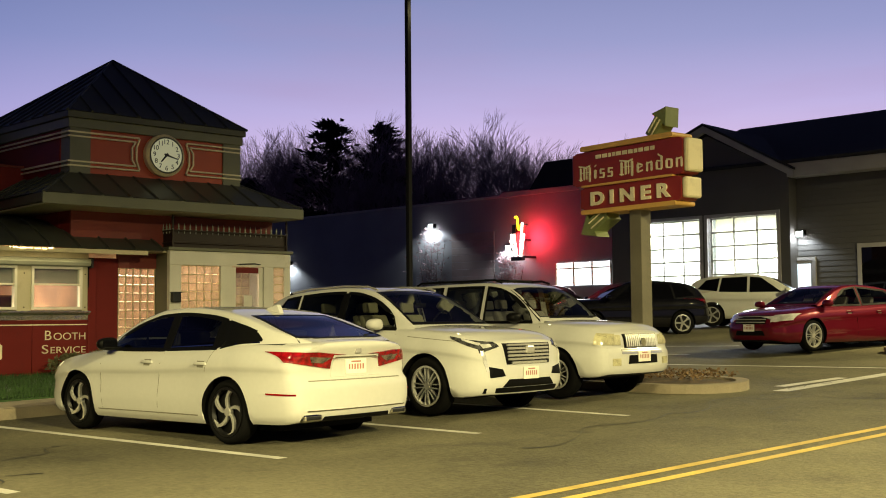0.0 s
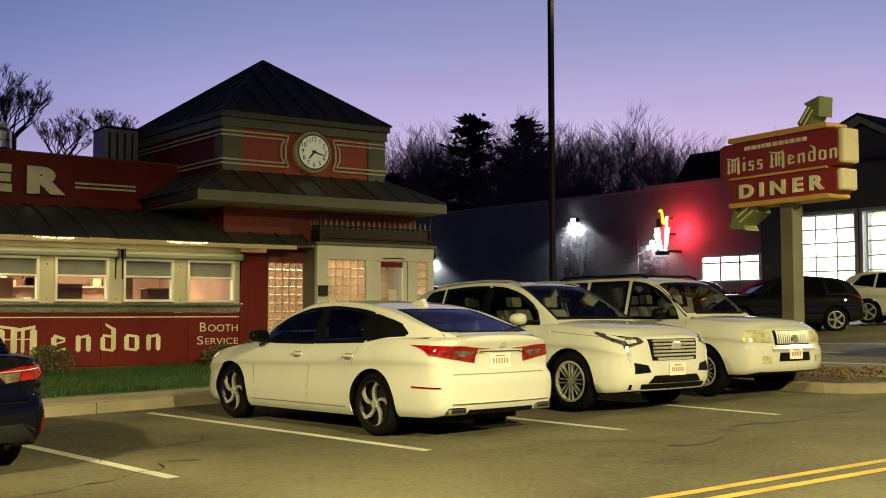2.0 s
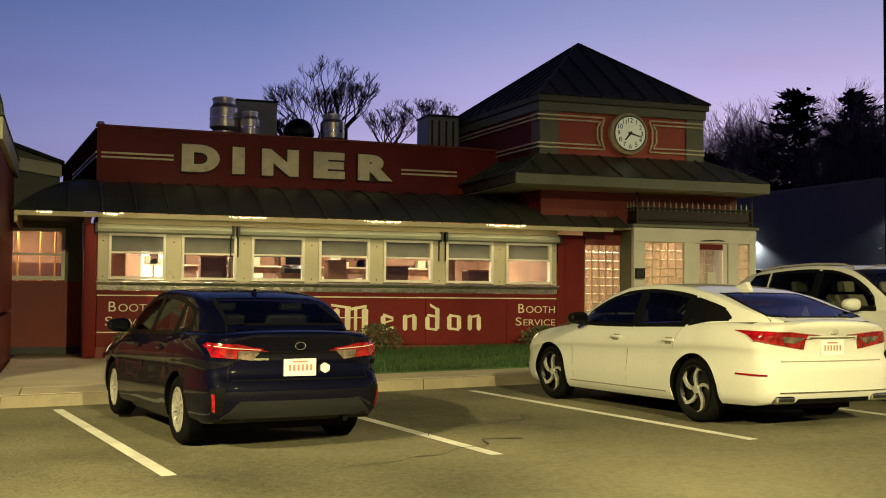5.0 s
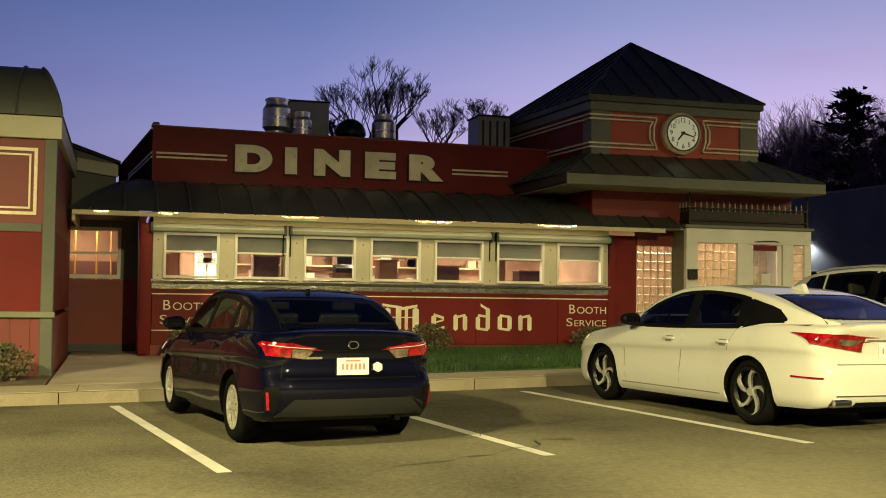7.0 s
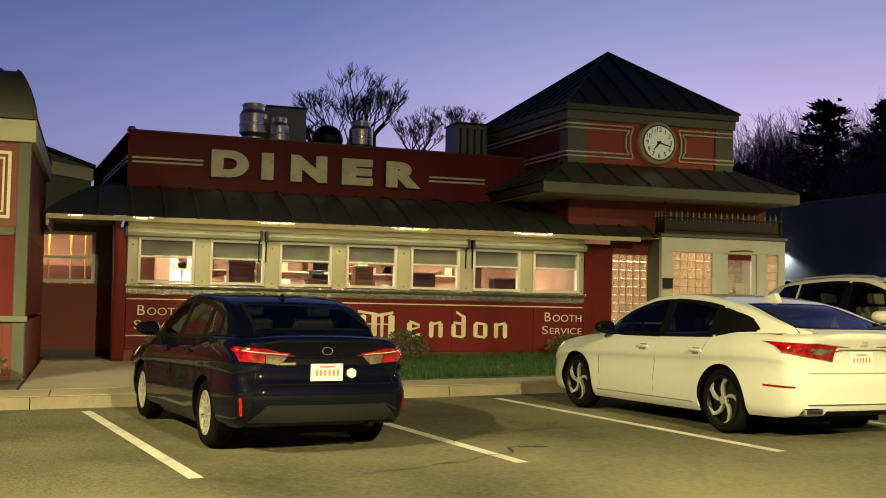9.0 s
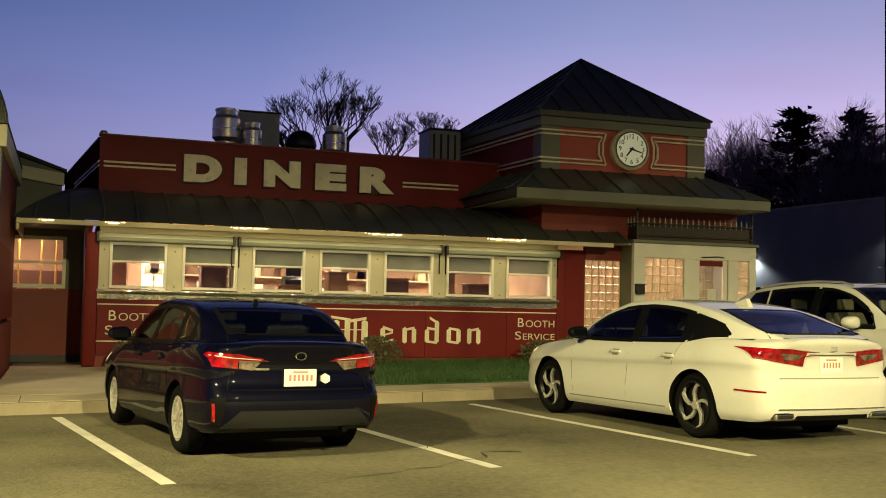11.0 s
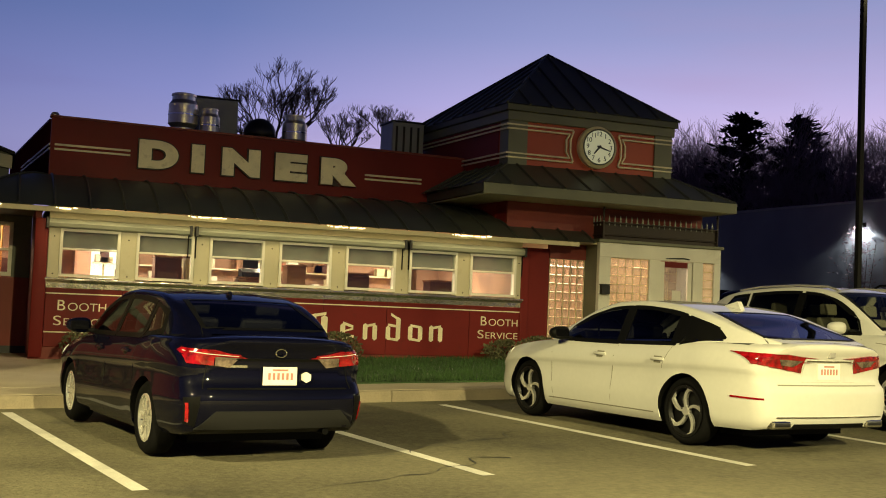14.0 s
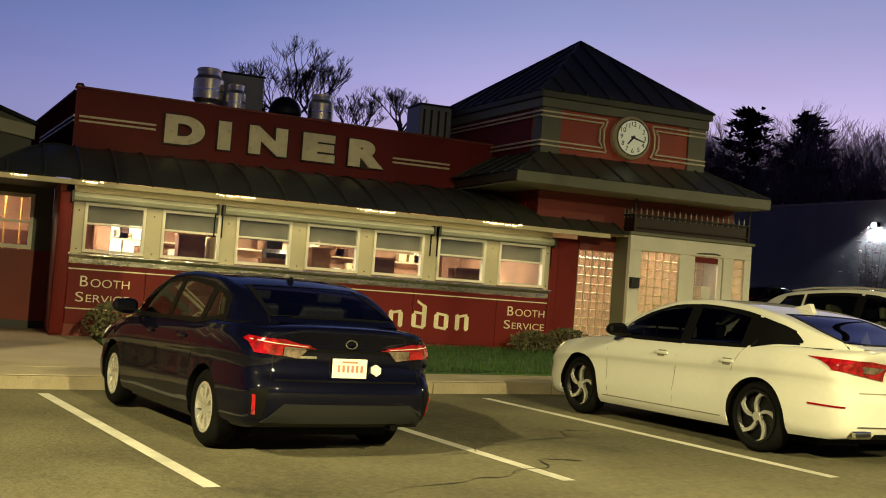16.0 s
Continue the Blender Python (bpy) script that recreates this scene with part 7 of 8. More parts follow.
make_car("sedan", (-11.47, 2.11, 0.045), 189.6, "dark navy compact sedan parked nose to the kerb", COMPACT, P_BLUE, [
    ("rear_window", "top", [(-1.92, -0.56), (-1.20, -0.50), (-1.20, 0.50), (-1.92, 0.56)], "pane", 0.008, "tinted rear window"),
    ("window_surround", "sides", [(-1.40, 1.035, 1.08), (-1.2, 1.015, 9), (-0.9, 0.985, 9)], "trim_black", 0.002),
    ("windshield", "top", [(0.62, -0.50), (1.24, -0.62), (1.24, 0.62), (0.62, 0.50)], "pane"),
    ("side_window", "sides", [(-0.02, 0.968, 9), (0.45, 0.96, 9), (1.04, 0.955, 0.975)], "pane"),
    ("side_window", "sides", [(-0.92, 0.99, 9), (-0.08, 0.972, 9)], "pane"),
    ("quarter_window", "sides", [(-1.36, 1.045, 1.07), (-1.2, 1.025, 9), (-0.99, 0.995, 9)], "pane"),
    ("window_trim", "sides", [(-0.06, 0.975), (0.02, 0.975), (0.02, 1.37), (-0.06, 1.37)], "trim_black", 0.008),
    ("tail_light", "rear", tail_l, "tail_red", 0.014, "red tail light"),
    ("tail_light", "rear", mir(tail_l), "tail_red", 0.014, "red tail light"),
    ("tail_corner", "rear", [(-0.56, 0.815), (-0.765, 0.83), (-0.785, 0.896), (-0.56, 0.889)], "tail_red", 0.012, "dark red lower lamp corner"),
    ("reverse_lens", "rear", [(-0.43, 0.80), (-0.552, 0.815), (-0.552, 0.888), (-0.35, 0.88)], "tail_clear", 0.012, "clear reversing lens"),
    ("lamp_strip", "rear", [(-0.36, 0.893), (-0.775, 0.922), (-0.775, 0.928), (-0.36, 0.897)], "head_clear", 0.016, "bright light guide strip"),
    ("tail_corner", "rear", [(0.56, 0.815), (0.765, 0.83), (0.785, 0.896), (0.56, 0.889)], "tail_red", 0.012, "dark red lower lamp corner"),
    ("reverse_lens", "rear", [(0.43, 0.80), (0.552, 0.815), (0.552, 0.888), (0.35, 0.88)], "tail_clear", 0.012, "clear reversing lens"),
    ("lamp_strip", "rear", [(0.36, 0.893), (0.775, 0.922), (0.775, 0.928), (0.36, 0.897)], "head_clear", 0.016, "bright light guide strip"),
    ("lower_bumper", "rear", [(-0.70, 0.31), (0.70, 0.31), (0.55, 0.455), (-0.55, 0.455)], "bumper_grey", 0.014, "grey plastic lower bumper"),
    ("reflector", "rear", [(-0.742, 0.365), (-0.762, 0.37), (-0.775, 0.52), (-0.758, 0.52)], "tail_red", 0.012, "slim red corner reflector"),
    ("reflector", "rear", [(0.742, 0.365), (0.762, 0.37), (0.775, 0.52), (0.758, 0.52)], "tail_red", 0.012, "slim red corner reflector"),
    ("corner_pocket", "rear", [(-0.70, 0.33), (-0.775, 0.35), (-0.79, 0.56), (-0.68, 0.575)], "trim_black", 0.004),
    ("corner_pocket", "rear", [(0.70, 0.33), (0.775, 0.35), (0.79, 0.56), (0.68, 0.575)], "trim_black", 0.004),
    ("tail_side", "sides", [(-2.22, 0.872), (-1.98, 0.925), (-2.02, 0.945), (-2.22, 0.945)], "tail_red", 0.010),
    ("boot_seam", "rear", [(-0.66, 0.63), (-0.652, 0.63), (-0.60, 0.87), (-0.608, 0.87)], "trim_black", 0.003),
    ("boot_seam", "rear", [(0.66, 0.63), (0.652, 0.63), (0.60, 0.87), (0.608, 0.87)], "trim_black", 0.003),
    ("name_mark", "rear", [(0.28, 0.80), (0.46, 0.80), (0.46, 0.82), (0.28, 0.82)], "chrome", 0.004, "small chrome name bars"),
    ("headlight", "left", [(1.75, 0.70), (2.12, 0.62), (2.12, 0.68), (1.75, 0.78)], "head_clear", 0.01),
    ("headlight", "right", [(1.75, 0.70), (2.12, 0.62), (2.12, 0.68), (1.75, 0.78)], "head_clear", 0.01),
    ("door_seam", "sides", seam(-0.02, 0.26, -0.02, 0.93), "trim_black", 0.002),
    ("door_seam", "sides", seam(-0.98, 0.62, -1.02, 0.98), "trim_black", 0.002),
    ("door_seam", "sides", seam(0.95, 0.26, 1.02, 0.88), "trim_black", 0.002),
    ("boot_seam", "rear", [(-0.62, 0.625), (0.62, 0.625), (0.62, 0.637), (-0.62, 0.637)], "trim_black", 0.003),
    ("chrome_strip", "rear", [(-0.38, 0.862), (0.38, 0.862), (0.38, 0.878), (-0.38, 0.878)], "trim_black", 0.012),
], [(-0.72, 0.86), (0.22, 0.84)], (0.92, 0.95, P_BLUE), ("bar", 8), compact_extras)

SALOON = dict(wb=2.83, R=0.335, rim=0.256, tumble=0.40, tail_in=0.15,
              top=[(-2.49, 1.06), (-2.38, 1.078), (-1.9, 1.08), (-1.4, 1.06), (0.95, 0.99), (1.6, 0.92), (2.1, 0.82), (2.4, 0.72)],
              belt=[(-2.49, 0.955), (-2.3, 0.985), (-1.7, 1.0), (0, 0.93), (1.0, 0.90), (1.7, 0.83), (2.15, 0.73), (2.4, 0.60)],
              width=[(-2.49, 0.76), (-2.43, 0.83), (-2.28, 0.878), (-1.9, 0.915), (-1.3, 0.93), (1.3, 0.93), (1.9, 0.89), (2.2, 0.79), (2.4, 0.60)],
              sill=[(-2.49, 0.27), (-2.3, 0.24), (-1.9, 0.23), (-0.9, 0.19), (1.0, 0.18), (2.1, 0.19), (2.4, 0.24)],
              rear=[(0.2, 0.10), (0.28, 0.05), (0.36, 0.01), (0.46, 0.0), (0.60, 0.0), (0.655, 0.012), (0.68, 0.05), (0.72, 0.078), (0.84, 0.08), (0.93, 0.05), (1.02, 0.012), (1.06, 0.03), (1.1, 0.1)],
              nose=[(0.15, 0.12), (0.3, 0.02), (0.45, 0.0), (0.6, 0.02), (0.72, 0.09), (1.0, 0.2)],
              roof=[(-2.36, 1.065), (-1.9, 1.19), (-1.4, 1.335), (-0.9, 1.42), (-0.4, 1.45), (0.02, 1.43), (0.3, 1.365), (1.12, 0.985)])


def saloon_extras(car, cast):
    plate(car, cast, 0.80)
    bx = cast("rear", (0.0, 0.96))[0].x
    part("badge", box(bx - 0.014, bx + 0.02, -0.04, 0.04, 0.935, 0.99, 0.008), "silver_rim", car, "small chrome badge")
    part("antenna", prism([(-1.26, 1.36), (-1.0, 1.41), (-1.2, 1.46)], "y", -0.03, 0.03, 0.006), P_WHITE, car)
    for s in (1, -1):
        y0, y1 = sorted((s * 0.50, s * 0.74))
        ex = cast("rear", (s * 0.6, 0.33))[0].x
        part("exhaust_tip", box(ex - 0.012, ex + 0.2, y0, y1, 0.265, 0.345, 0.02), "chrome", car, "wide chrome exhaust tip")
        part("exhaust_hole", box(ex - 0.016, ex + 0.1, y0 + 0.02, y1 - 0.02, 0.283, 0.327, 0.012), "black_metal", car)


tl = [(-0.33, 0.935), (-0.86, 0.962), (-0.855, 0.86), (-0.36, 0.785)]
make_car("sedan", (-11.14, 7.42, 0.14), 187.1, "white pearl sedan with dark alloy wheels parked nose to the kerb", SALOON, P_WHITE, [
    ("rear_window", "top", [(-2.24, -0.62), (-1.38, -0.52), (-1.38, 0.52), (-2.24, 0.62)], "pane", 0.008, "tinted rear window"),
    ("window_surround", "sides", [(-1.82, 1.07, 1.09), (-1.5, 1.035, 9), (-1.1, 0.985, 9)], "trim_black", 0.0045),
    ("windshield", "top", [(0.36, -0.52), (1.04, -0.64), (1.04, 0.64), (0.36, 0.52)], "pane"),
    ("side_window", "sides", [(-0.24, 0.958, 9), (0.3, 0.952, 9), (0.88, 0.948, 0.968)], "pane"),
    ("side_window", "sides", [(-1.2, 0.988, 9), (-0.30, 0.962, 9)], "pane"),
    ("quarter_window", "sides", [(-1.74, 1.078, 1.09), (-1.5, 1.045, 9), (-1.27, 0.998, 9)], "pane"),
    ("window_trim", "sides", [(-0.34, 0.955), (-0.20, 0.955), (-0.20, 1.37), (-0.34, 1.37)], "trim_black", 0.008),
    ("chrome_strip", "sides", [(-1.8, 1.05), (0.82, 0.93), (0.82, 0.942), (-1.8, 1.064)], "chrome", 0.006),
    ("tail_light", "rear", tl, "tail_red", 0.014, "red tail light"),
    ("tail_light", "rear", mir(tl), "tail_red", 0.014, "red tail light"),
    ("reverse_lens", "rear", [(-0.36, 0.905), (-0.64, 0.918), (-0.60, 0.855), (-0.46, 0.845)], "tail_clear", 0.02, "clear reversing lens"),
    ("reverse_lens", "rear", [(0.36, 0.905), (0.64, 0.918), (0.60, 0.855), (0.46, 0.845)], "tail_clear", 0.02, "clear reversing lens"),
    ("tail_side", "sides", [(-2.45, 0.86), (-2.20, 0.925), (-2.22, 0.955), (-2.43, 0.962)], "tail_red", 0.012),
    ("boot_recess", "rear", [(-0.36, 0.70), (0.36, 0.70), (0.30, 0.90), (-0.30, 0.90)], P_WHITE2, 0.004),
    ("chrome_strip", "rear", [(-0.30, 0.895), (0.30, 0.895), (0.30, 0.908), (-0.30, 0.908)], "chrome", 0.01),
    ("reflector", "left", [(-2.40, 0.53), (-2.05, 0.535), (-2.05, 0.553), (-2.40, 0.548)], "tail_red", 0.008),
    ("reflector", "right", [(-2.40, 0.53), (-2.05, 0.535), (-2.05, 0.553), (-2.40, 0.548)], "tail_red", 0.008),
    ("diffuser", "rear", [(-0.70, 0.37), (0.70, 0.37), (0.70, 0.381), (-0.70, 0.381)], "chrome", 0.012),
    ("diffuser", "rear", [(-0.48, 0.275), (0.48, 0.275), (0.46, 0.31), (-0.46, 0.31)], "trim_black", 0.008),
    ("door_seam", "sides", seam(-0.22, 0.26, -0.27, 0.93), "gap_line", 0.002),
    ("door_seam", "sides", seam(-1.08, 0.74, -1.2, 1.0), "gap_line", 0.002),
    ("door_seam", "sides", seam(0.86, 0.26, 0.92, 0.90), "gap_line", 0.002),
    ("sill_line", "sides", [(-0.95, 0.275), (0.95, 0.265), (0.95, 0.277), (-0.95, 0.287)], "gap_line", 0.002),
    ("headlight", "sides", [(1.9, 0.74), (2.25, 0.64), (2.25, 0.69), (1.9, 0.80)], "head_clear", 0.01),
    ("boot_seam", "rear", [(-0.66, 0.665), (0.66, 0.665), (0.66, 0.675), (-0.66, 0.675)], "gap_line", 0.002),
], [(-1.02, 0.83), (-0.02, 0.83)], (0.70, 0.95, "trim_black"), ("twist", 5), saloon_extras)

CROSSOVER = dict(wb=2.857, R=0.37, rim=0.255, tumble=0.34, tail_in=0.08,
           top=[(-2.42, 1.08), (-2.3, 1.10), (-1.5, 1.12), (1.0, 1.13), (1.45, 1.11), (1.95, 1.065), (2.2, 1.01), (2.38, 0.945)],
           belt=[(-2.42, 0.98), (-2.3, 1.02), (-1.7, 1.08), (0, 1.05), (1.0, 1.03), (1.7, 0.99), (2.1, 0.93), (2.38, 0.85)],
           width=[(-2.42, 0.76), (-2.3, 0.85), (-2.0, 0.92), (-1.3, 0.95), (1.4, 0.95), (1.9, 0.935), (2.1, 0.90), (2.24, 0.845), (2.33, 0.77), (2.38, 0.68)],
           sill=[(-2.42, 0.40), (-2.1, 0.32), (-0.9, 0.25), (1.0, 0.25), (2.0, 0.25), (2.38, 0.28)],
           rear=[(0.25, 0.10), (0.4, 0.02), (0.55, 0.0), (0.7, 0.01), (0.85, 0.04), (1.1, 0.06)],
           nose=[(0.22, 0.10), (0.32, 0.03), (0.42, 0.0), (0.55, 0.005), (0.65, 0.02), (0.85, 0.04), (0.92, 0.07), (0.97, 0.13), (1.1, 0.2)],
           roof=[(-2.3, 1.1), (-2.0, 1.46), (-1.7, 1.57), (-1.2, 1.635), (-0.5, 1.672), (-0.08, 1.655), (0.2, 1.60), (1.10, 1.10)])


def crossover_extras(car, cast):
    plate(car, cast, 0.53, front=True)
    for k in range(6):
        z = 0.66 + k * 0.044
        hit, _ = cast("front", (0.0, z))
        w = 0.40 - 0.012 * k * 0 - (0.06 if k == 0 else 0)
        pts = []
        for i in range(9):
            y = -w + 2 * w * i / 8
            h2, _ = cast("front", (y, z))
            if h2 is not None:
                pts.append(h2 + Vector((0.018, 0, 0)))
        if len(pts) > 2:
            part("grille_bar", tube(pts, 0.016, 6), "silver_rim", car, "chrome grille bar")
    hit, _ = cast("front", (0, 0.84))
    part("badge", box(hit.x + 0.01, hit.x + 0.045, -0.085, 0.085, 0.77, 0.87, 0.02), "silver_rim", car, "chrome shield-shaped badge")
    for s in (1, -1):
        part("roof_rail", tube([(-1.6, s * 0.56, 1.60), (-1.2, s * 0.57, 1.65), (-0.5, s * 0.57, 1.675), (0.0, s * 0.57, 1.66), (0.2, s * 0.57, 1.61)], 0.014, 6), "silver_rim", car)


hl = [(-0.53, 0.865), (-0.79, 0.785), (-0.80, 0.925), (-0.58, 0.92)]
make_car("sport_utility", (-11.52, 10.60, gz(10.6)), 5.0, "white crossover with wide chrome grille backed into its bay", CROSSOVER, P_WHITE2, [
    ("windshield", "top", [(0.22, -0.60), (1.02, -0.72), (1.02, 0.72), (0.22, 0.60)], "pane"),
    ("side_window", "sides", [(-0.25, 1.085, 9), (0.2, 1.08, 9), (0.80, 1.075, 1.10)], "pane"),
    ("side_window", "sides", [(-1.2, 1.10, 9), (-0.33, 1.085, 9)], "pane"),
    ("quarter_window", "sides", [(-1.9, 1.21, 1.24), (-1.6, 1.16, 1.46), (-1.27, 1.12, 9)], "pane"),
    ("window_trim", "sides", [(-0.33, 1.08), (-0.25, 1.08), (-0.25, 1.57), (-0.33, 1.57)], "trim_black", 0.008),
    ("grille", "front", [(-0.42, 0.64), (0.42, 0.64), (0.47, 0.90), (-0.47, 0.90)], "trim_black", 0.006, "black grille opening"),
    ("headlight", "front", hl, "head_lens", 0.008, "swept dark headlight"),
    ("headlight", "front", mir(hl), "head_lens", 0.008, "swept dark headlight"),
    ("headlight_lens", "sides", [(1.82, 0.965), (2.24, 0.815), (2.24, 0.915), (1.80, 0.992)], "head_lens", 0.010),
    ("headlight_inner", "sides", [(1.98, 0.94), (2.18, 0.875), (2.18, 0.905), (1.96, 0.965)], "head_clear", 0.014),
    ("headlight_inner", "front", [(-0.63, 0.86), (-0.74, 0.84), (-0.75, 0.89), (-0.64, 0.89)], "head_clear", 0.013),
    ("headlight_inner", "front", [(0.63, 0.86), (0.74, 0.84), (0.75, 0.89), (0.64, 0.89)], "head_clear", 0.013),
    ("running_light", "front", [(-0.70, 0.56), (-0.735, 0.565), (-0.78, 0.81), (-0.74, 0.82)], "head_clear", 0.010, "slim upright running light"),
    ("running_light", "front", [(0.70, 0.56), (0.735, 0.565), (0.78, 0.81), (0.74, 0.82)], "head_clear", 0.010, "slim upright running light"),
    ("fog_recess", "front", [(-0.46, 0.50), (-0.70, 0.485), (-0.70, 0.62), (-0.50, 0.585)], "trim_black", 0.006),
    ("fog_recess", "front", [(0.46, 0.50), (0.70, 0.485), (0.70, 0.62), (0.50, 0.585)], "trim_black", 0.006),
    ("lower_grille", "front", [(-0.5, 0.37), (0.5, 0.37), (0.40, 0.46), (-0.40, 0.46)], "trim_black", 0.01),
    ("lower_cladding", "sides", [(-1.0, 0.255), (1.0, 0.255), (1.0, 0.36), (-1.0, 0.36)], "trim_black", 0.008),
    ("lower_cladding", "front", [(-0.75, 0.30), (0.75, 0.30), (0.75, 0.36), (-0.75, 0.36)], "trim_black", 0.008),
    ("door_seam", "sides", seam(-0.28, 0.36, -0.28, 1.06), "gap_line", 0.002),
    ("door_seam", "sides", seam(0.82, 0.36, 0.86, 1.02), "gap_line", 0.002),
    ("bonnet_seam", "sides", [(1.1, 0.985), (1.9, 0.93), (1.9, 0.937), (1.1, 0.992)], "gap_line", 0.002),
], [(-1.0, 0.96), (0.0, 0.95)], (0.56, 1.07, P_WHITE2), ("pair", 8), crossover_extras, "cabin_glass", "seat_tan")

BOXY = dict(wb=2.62, R=0.355, rim=0.215, tumble=0.24, tail_in=0.04,
               top=[(-2.2, 1.05), (-2.1, 1.07), (-1.5, 1.10), (0.9, 1.13), (1.3, 1.12), (1.9, 1.07), (2.08, 1.03), (2.22, 0.97)],
               belt=[(-2.2, 0.98), (-2.1, 1.01), (-1.5, 1.03), (0, 1.02), (1.0, 1.02), (1.7, 0.99), (2.0, 0.95), (2.22, 0.88)],
               width=[(-2.2, 0.80), (-2.1, 0.86), (-1.6, 0.905), (1.5, 0.905), (1.9, 0.885), (2.05, 0.86), (2.16, 0.81), (2.22, 0.74)],
               sill=[(-2.2, 0.45), (-2.0, 0.36), (-0.9, 0.30), (1.0, 0.30), (2.0, 0.32), (2.22, 0.36)],
               rear=[(0.3, 0.06), (0.45, 0.0), (0.65, 0.0), (0.72, 0.04), (1.1, 0.06)],
               nose=[(0.3, 0.08), (0.42, 0.01), (0.5, 0.0), (0.66, 0.0), (0.71, 0.035), (0.85, 0.05), (0.93, 0.08), (0.98, 0.14), (1.1, 0.2)],
               roof=[(-2.18, 1.04), (-2.08, 1.55), (-1.95, 1.68), (-1.2, 1.72), (-0.35, 1.73), (0.05, 1.70), (0.25, 1.64), (0.98, 1.11)])


def boxy_extras(car, cast):
    plate(car, cast, 0.60, front=True)
    for k in range(17):
        y = -0.36 + k * 0.045
        pts = []
        for i in range(4):
            hit, _ = cast("front", (y, 0.74 + 0.058 * i))
            if hit is not None:
                pts.append(hit + Vector((0.02, 0, 0)))
        if len(pts) > 1:
            part("grille_bar", tube(pts, 0.014, 5), "silver_rim", car, "upright chrome grille bar")
    for s in (1, -1):
        part("roof_rail", tube([(-1.8, s * 0.58, 1.69), (-1.7, s * 0.58, 1.735), (-0.1, s * 0.58, 1.745), (0.05, s * 0.58, 1.70)], 0.018, 6), "trim_black", car)
    for x in (-1.3, -0.3):
        part("cross_bar", cyl((x, -0.58, 1.75), (x, 0.58, 1.75), 0.018, seg=8), "trim_black", car)
    hit, _ = cast("front", (0, 0.80))
    part("badge", cyl((hit.x + 0.01, 0, 0.80), (hit.x + 0.04, 0, 0.80), 0.06, seg=14), "chrome", car)


mh = [(-0.48, 0.90), (-0.78, 0.92), (-0.78, 0.77), (-0.48, 0.76)]
make_car("sport_utility", (-11.62, 13.28, gz(13.3)), 4.0, "boxy white older sport utility with roof rails and upright grille", BOXY, P_WHITE2, [
    ("windshield", "top", [(0.29, -0.64), (0.91, -0.73), (0.91, 0.73), (0.29, 0.64)], "pane"),
    ("side_window", "sides", [(-0.16, 1.085, 9), (0.25, 1.085, 9), (0.78, 1.085, 1.11)], "pane"),
    ("side_window", "sides", [(-1.02, 1.085, 9), (-0.25, 1.085, 9)], "pane"),
    ("quarter_window", "sides", [(-1.92, 1.10, 1.56), (-1.12, 1.085, 9)], "pane"),
    ("headlight", "front", mh, "head_yellow", 0.014, "yellowed square headlight"),
    ("headlight", "front", mir(mh), "head_yellow", 0.014, "yellowed square headlight"),
    ("headlight_side", "sides", [(1.96, 0.78), (2.14, 0.76), (2.10, 0.92), (1.96, 0.93)], "head_yellow", 0.012),
    ("grille", "front", [(-0.40, 0.72), (0.40, 0.72), (0.42, 0.92), (-0.42, 0.92)], "trim_black", 0.006),
    ("lower_grille", "front", [(-0.36, 0.50), (0.36, 0.50), (0.34, 0.62), (-0.34, 0.62)], "trim_black", 0.008),
    ("bumper_insert", "front", [(-0.50, 0.64), (0.50, 0.64), (0.48, 0.715), (-0.48, 0.715)], "silver_rim", 0.012),
    ("fog_light", "front", [(-0.52, 0.48), (-0.68, 0.48), (-0.68, 0.58), (-0.52, 0.58)], "head_yellow", 0.01),
    ("fog_light", "front", [(0.52, 0.48), (0.68, 0.48), (0.68, 0.58), (0.52, 0.58)], "head_yellow", 0.01),
    ("door_seam", "sides", seam(-0.05, 0.36, -0.05, 1.04), "gap_line", 0.002),
    ("door_seam", "sides", seam(0.95, 0.36, 0.98, 1.04), "gap_line", 0.002),
    ("lower_cladding", "sides", [(-0.92, 0.31), (0.92, 0.31), (0.92, 0.40), (-0.92, 0.40)], P_WHITE, 0.012),
], [(-0.75, 0.94), (0.15, 0.94)], (0.56, 1.09, "trim_black"), ("pair", 7), boxy_extras, "cabin_glass", "seat_grey")


def red_sedan_extras(car, cast):
    plate(car, cast, 0.50, front=True)
    for k in range(3):
        pts = []
        for i in range(7):
            hit, _ = cast("front", (-0.40 + 0.8 * i / 6, 0.62 + 0.06 * k))
            if hit is not None:
                pts.append(hit + Vector((0.015, 0, 0)))
        if len(pts) > 2:
            part("grille_bar", tube(pts, 0.014, 5), "silver_rim", car, "chrome grille bar")


SEDAN_WINDOWS = [
    ("rear_window", "top", [(-2.2, -0.66), (-1.46, -0.56), (-1.46, 0.56), (-2.2, 0.66)], "pane", 0.008),
    ("windshield", "top", [(0.34, -0.54), (1.04, -0.66), (1.04, 0.66), (0.34, 0.54)], "pane", 0.008),
    ("side_window", "sides", [(-0.24, 0.97), (0.78, 0.96), (0.16, 1.33), (-0.24, 1.38)], "pane", 0.006),
    ("side_window", "sides", [(-1.6, 1.03), (-0.30, 0.975), (-0.30, 1.385), (-1.2, 1.31)], "pane", 0.006)]
fh = [(-0.50, 0.76), (-0.86, 0.80), (-0.86, 0.66), (-0.52, 0.62)]
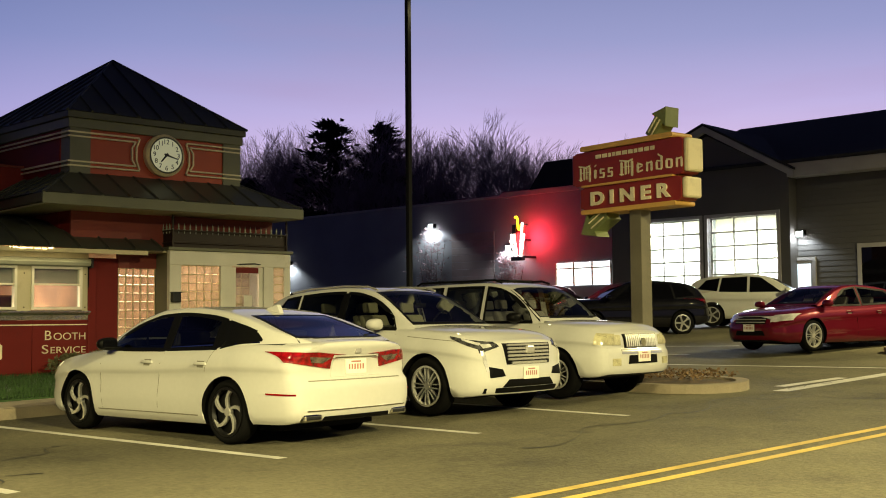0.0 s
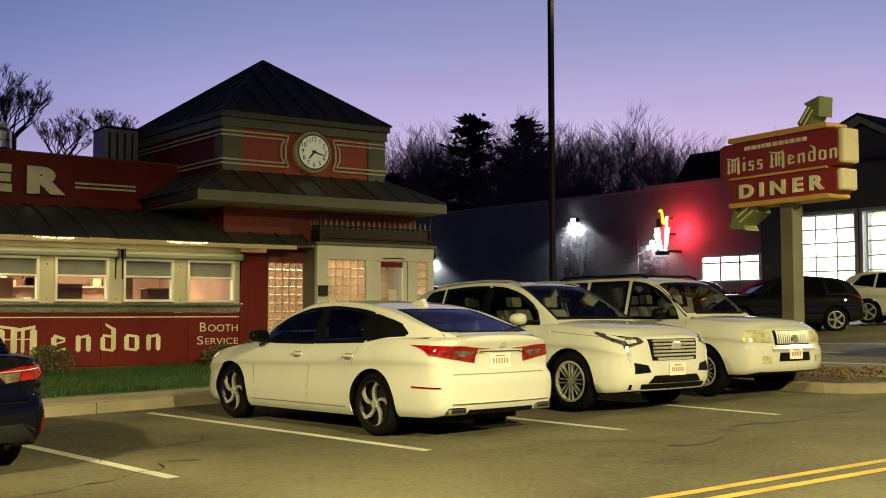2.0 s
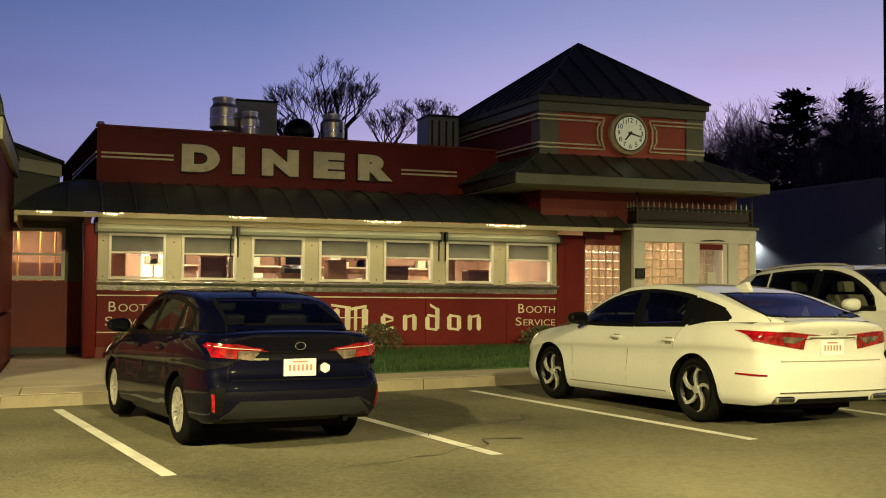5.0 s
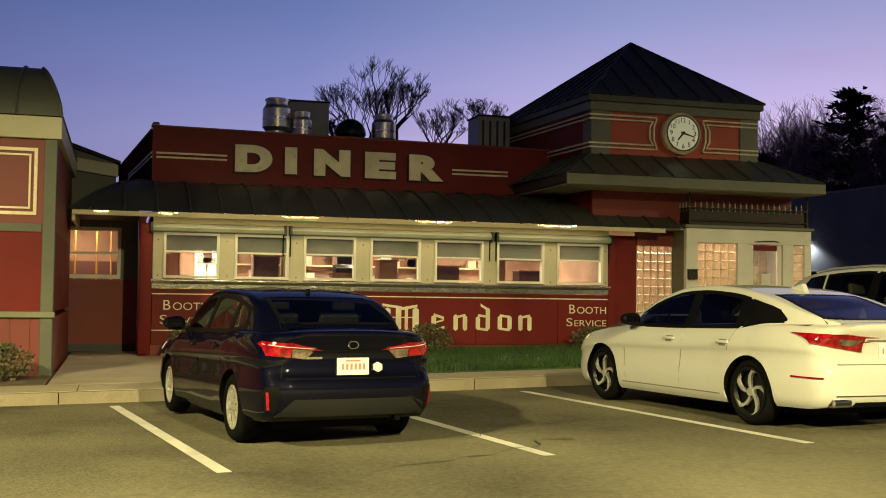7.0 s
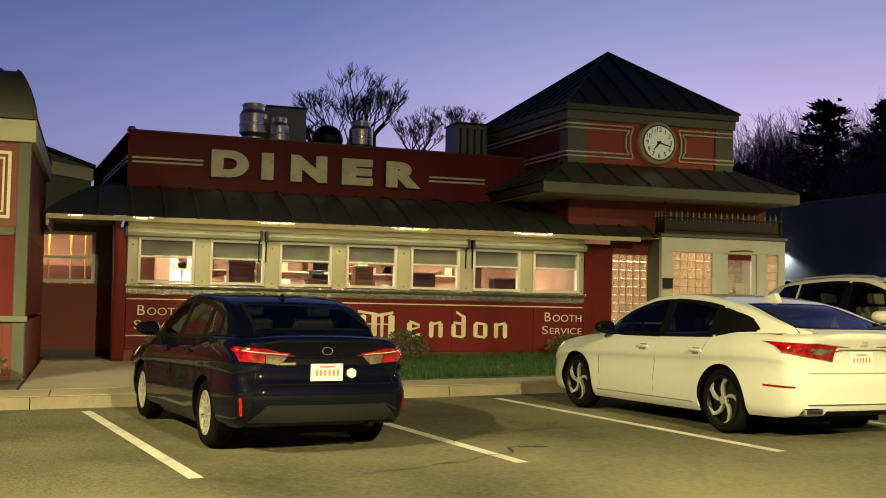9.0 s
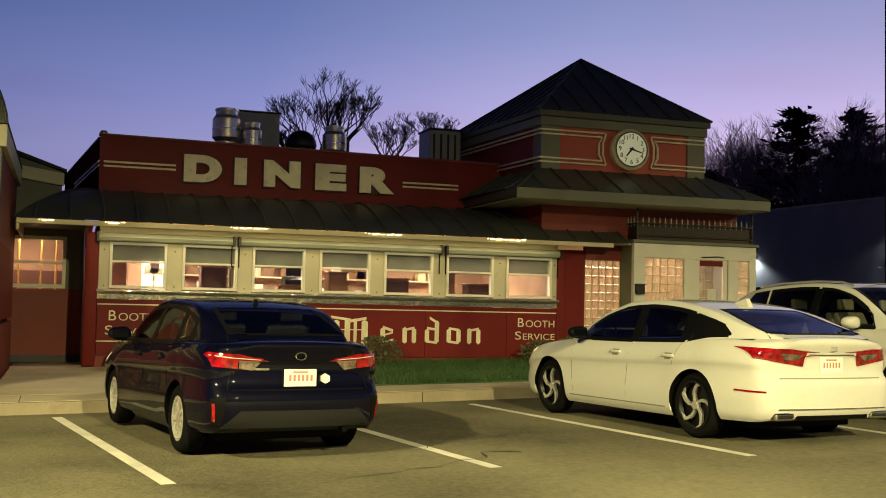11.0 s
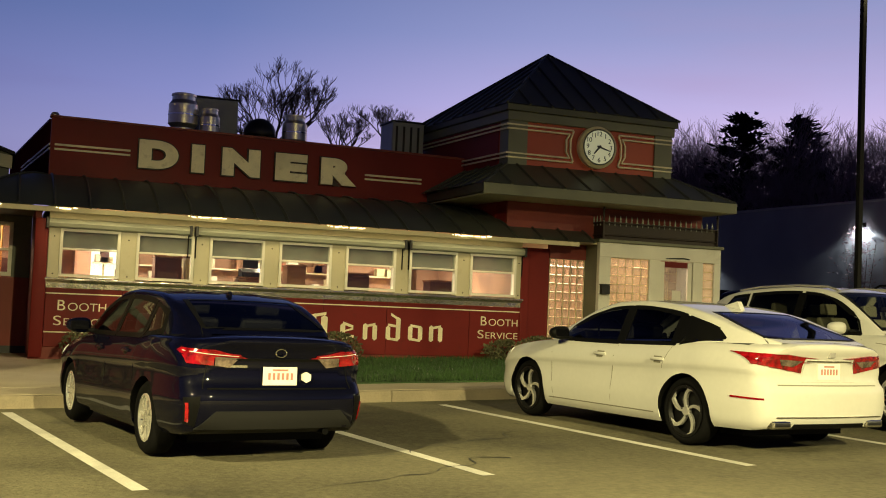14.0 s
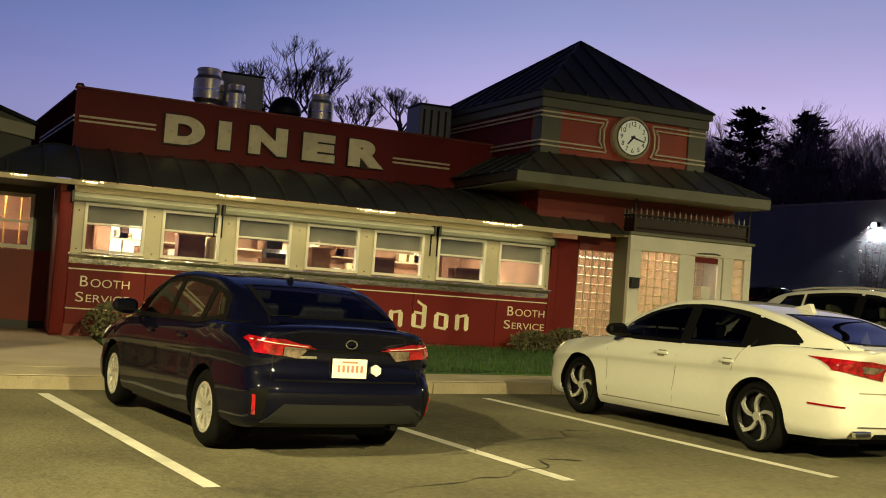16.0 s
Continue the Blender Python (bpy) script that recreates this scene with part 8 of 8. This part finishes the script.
make_car("sedan", (-12.4, 23.85, gz(23.85)), -100, "metallic wine-red sedan parked across the lane", SALOON, P_RED, SEDAN_WINDOWS + [
    ("headlight", "front", fh, "head_clear", 0.012, "clear headlight"), ("headlight", "front", mir(fh), "head_clear", 0.012, "clear headlight"),
    ("headlight_side", "sides", [(2.0, 0.70), (2.28, 0.62), (2.28, 0.72), (2.0, 0.79)], "head_clear", 0.012),
    ("grille", "front", [(-0.42, 0.58), (0.42, 0.58), (0.40, 0.76), (-0.40, 0.76)], "trim_black", 0.008),
    ("lower_grille", "front", [(-0.4, 0.34), (0.4, 0.34), (0.36, 0.44), (-0.36, 0.44)], "trim_black", 0.008),
    ("door_seam", "sides", seam(0.0, 0.26, 0.0, 0.93), "trim_black", 0.002),
], [(-0.76, 0.83), (0.25, 0.83)], (0.98, 0.94, P_RED), ("pair", 7), red_sedan_extras, "cabin_glass", "seat_grey")

SUV_WINDOWS = [
    ("windshield", "top", [(0.24, -0.60), (1.02, -0.72), (1.02, 0.72), (0.24, 0.60)], "pane", 0.008),
    ("side_window", "sides", [(-0.25, 1.08), (0.72, 1.07), (0.10, 1.53), (-0.25, 1.57)], "pane", 0.006),
    ("side_window", "sides", [(-1.2, 1.10), (-0.33, 1.08), (-0.33, 1.575), (-1.12, 1.545)], "pane", 0.006),
    ("quarter_window", "sides", [(-1.9, 1.19), (-1.26, 1.12), (-1.18, 1.54), (-1.62, 1.48)], "pane", 0.006),
    ("rear_window", "rear", [(-0.6, 1.15), (0.6, 1.15), (0.5, 1.5), (-0.5, 1.5)], "pane", 0.008)]
fr = [("headlight", "front", [(-0.5, 0.90), (-0.88, 0.94), (-0.88, 0.78), (-0.5, 0.78)], "head_clear", 0.012), ("headlight", "front", [(0.5, 0.90), (0.88, 0.94), (0.88, 0.78), (0.5, 0.78)], "head_clear", 0.012),
      ("grille", "front", [(-0.42, 0.78), (0.42, 0.78), (0.44, 0.92), (-0.44, 0.92)], "trim_black", 0.008),
      ("tail_light", "rear", [(-0.55, 0.95), (-0.84, 0.97), (-0.84, 1.10), (-0.6, 1.08)], "tail_red", 0.012), ("tail_light", "rear", [(0.55, 0.95), (0.84, 0.97), (0.84, 1.10), (0.6, 1.08)], "tail_red", 0.012)]
make_car("sport_utility", (-21.0, 27.6, gz(27.6)), 240, "black sport utility parked by the garage", CROSSOVER, P_BLACK, SUV_WINDOWS + fr, (), (0.90, 1.06, P_BLACK), ("bar", 5), near=False)
make_car("sport_utility", (-19.1, 32.1, gz(32.1)), 24, "white crossover parked before the garage doors", CROSSOVER, P_WHITE, SUV_WINDOWS + fr, (), (0.90, 1.06, P_WHITE), ("bar", 5), near=False)
for x, y, rz, kind, pm in ((-25.2, 28.6, 20, CROSSOVER, P_GREY), (-29.0, 31.0, 200, CROSSOVER, P_BLACK), (-32.5, 33.0, 105, CROSSOVER, P_GREY), (-35.6, 33.0, 95, CROSSOVER, P_BLACK), (-38.8, 33.0, 100, SALOON, P_BLACK), (-42.0, 33.0, 92, CROSSOVER, P_BLACK), (-45.3, 33.0, 95, CROSSOVER, P_GREY), (-48.6, 33.0, 95, CROSSOVER, P_BLACK), (-52.0, 33.0, 95, CROSSOVER, P_BLACK),
                           (-14.5, 33.6, -60, SALOON, P_BLACK), (-9.6, 27.6, 110, CROSSOVER, P_BLACK)):
    make_car("parked_car", (x, y, gz(y)), rz, "dark parked car in the back row of the car park", kind, pm, (SUV_WINDOWS + fr) if kind is CROSSOVER else SEDAN_WINDOWS, (), None, ("bar", 5), near=False)
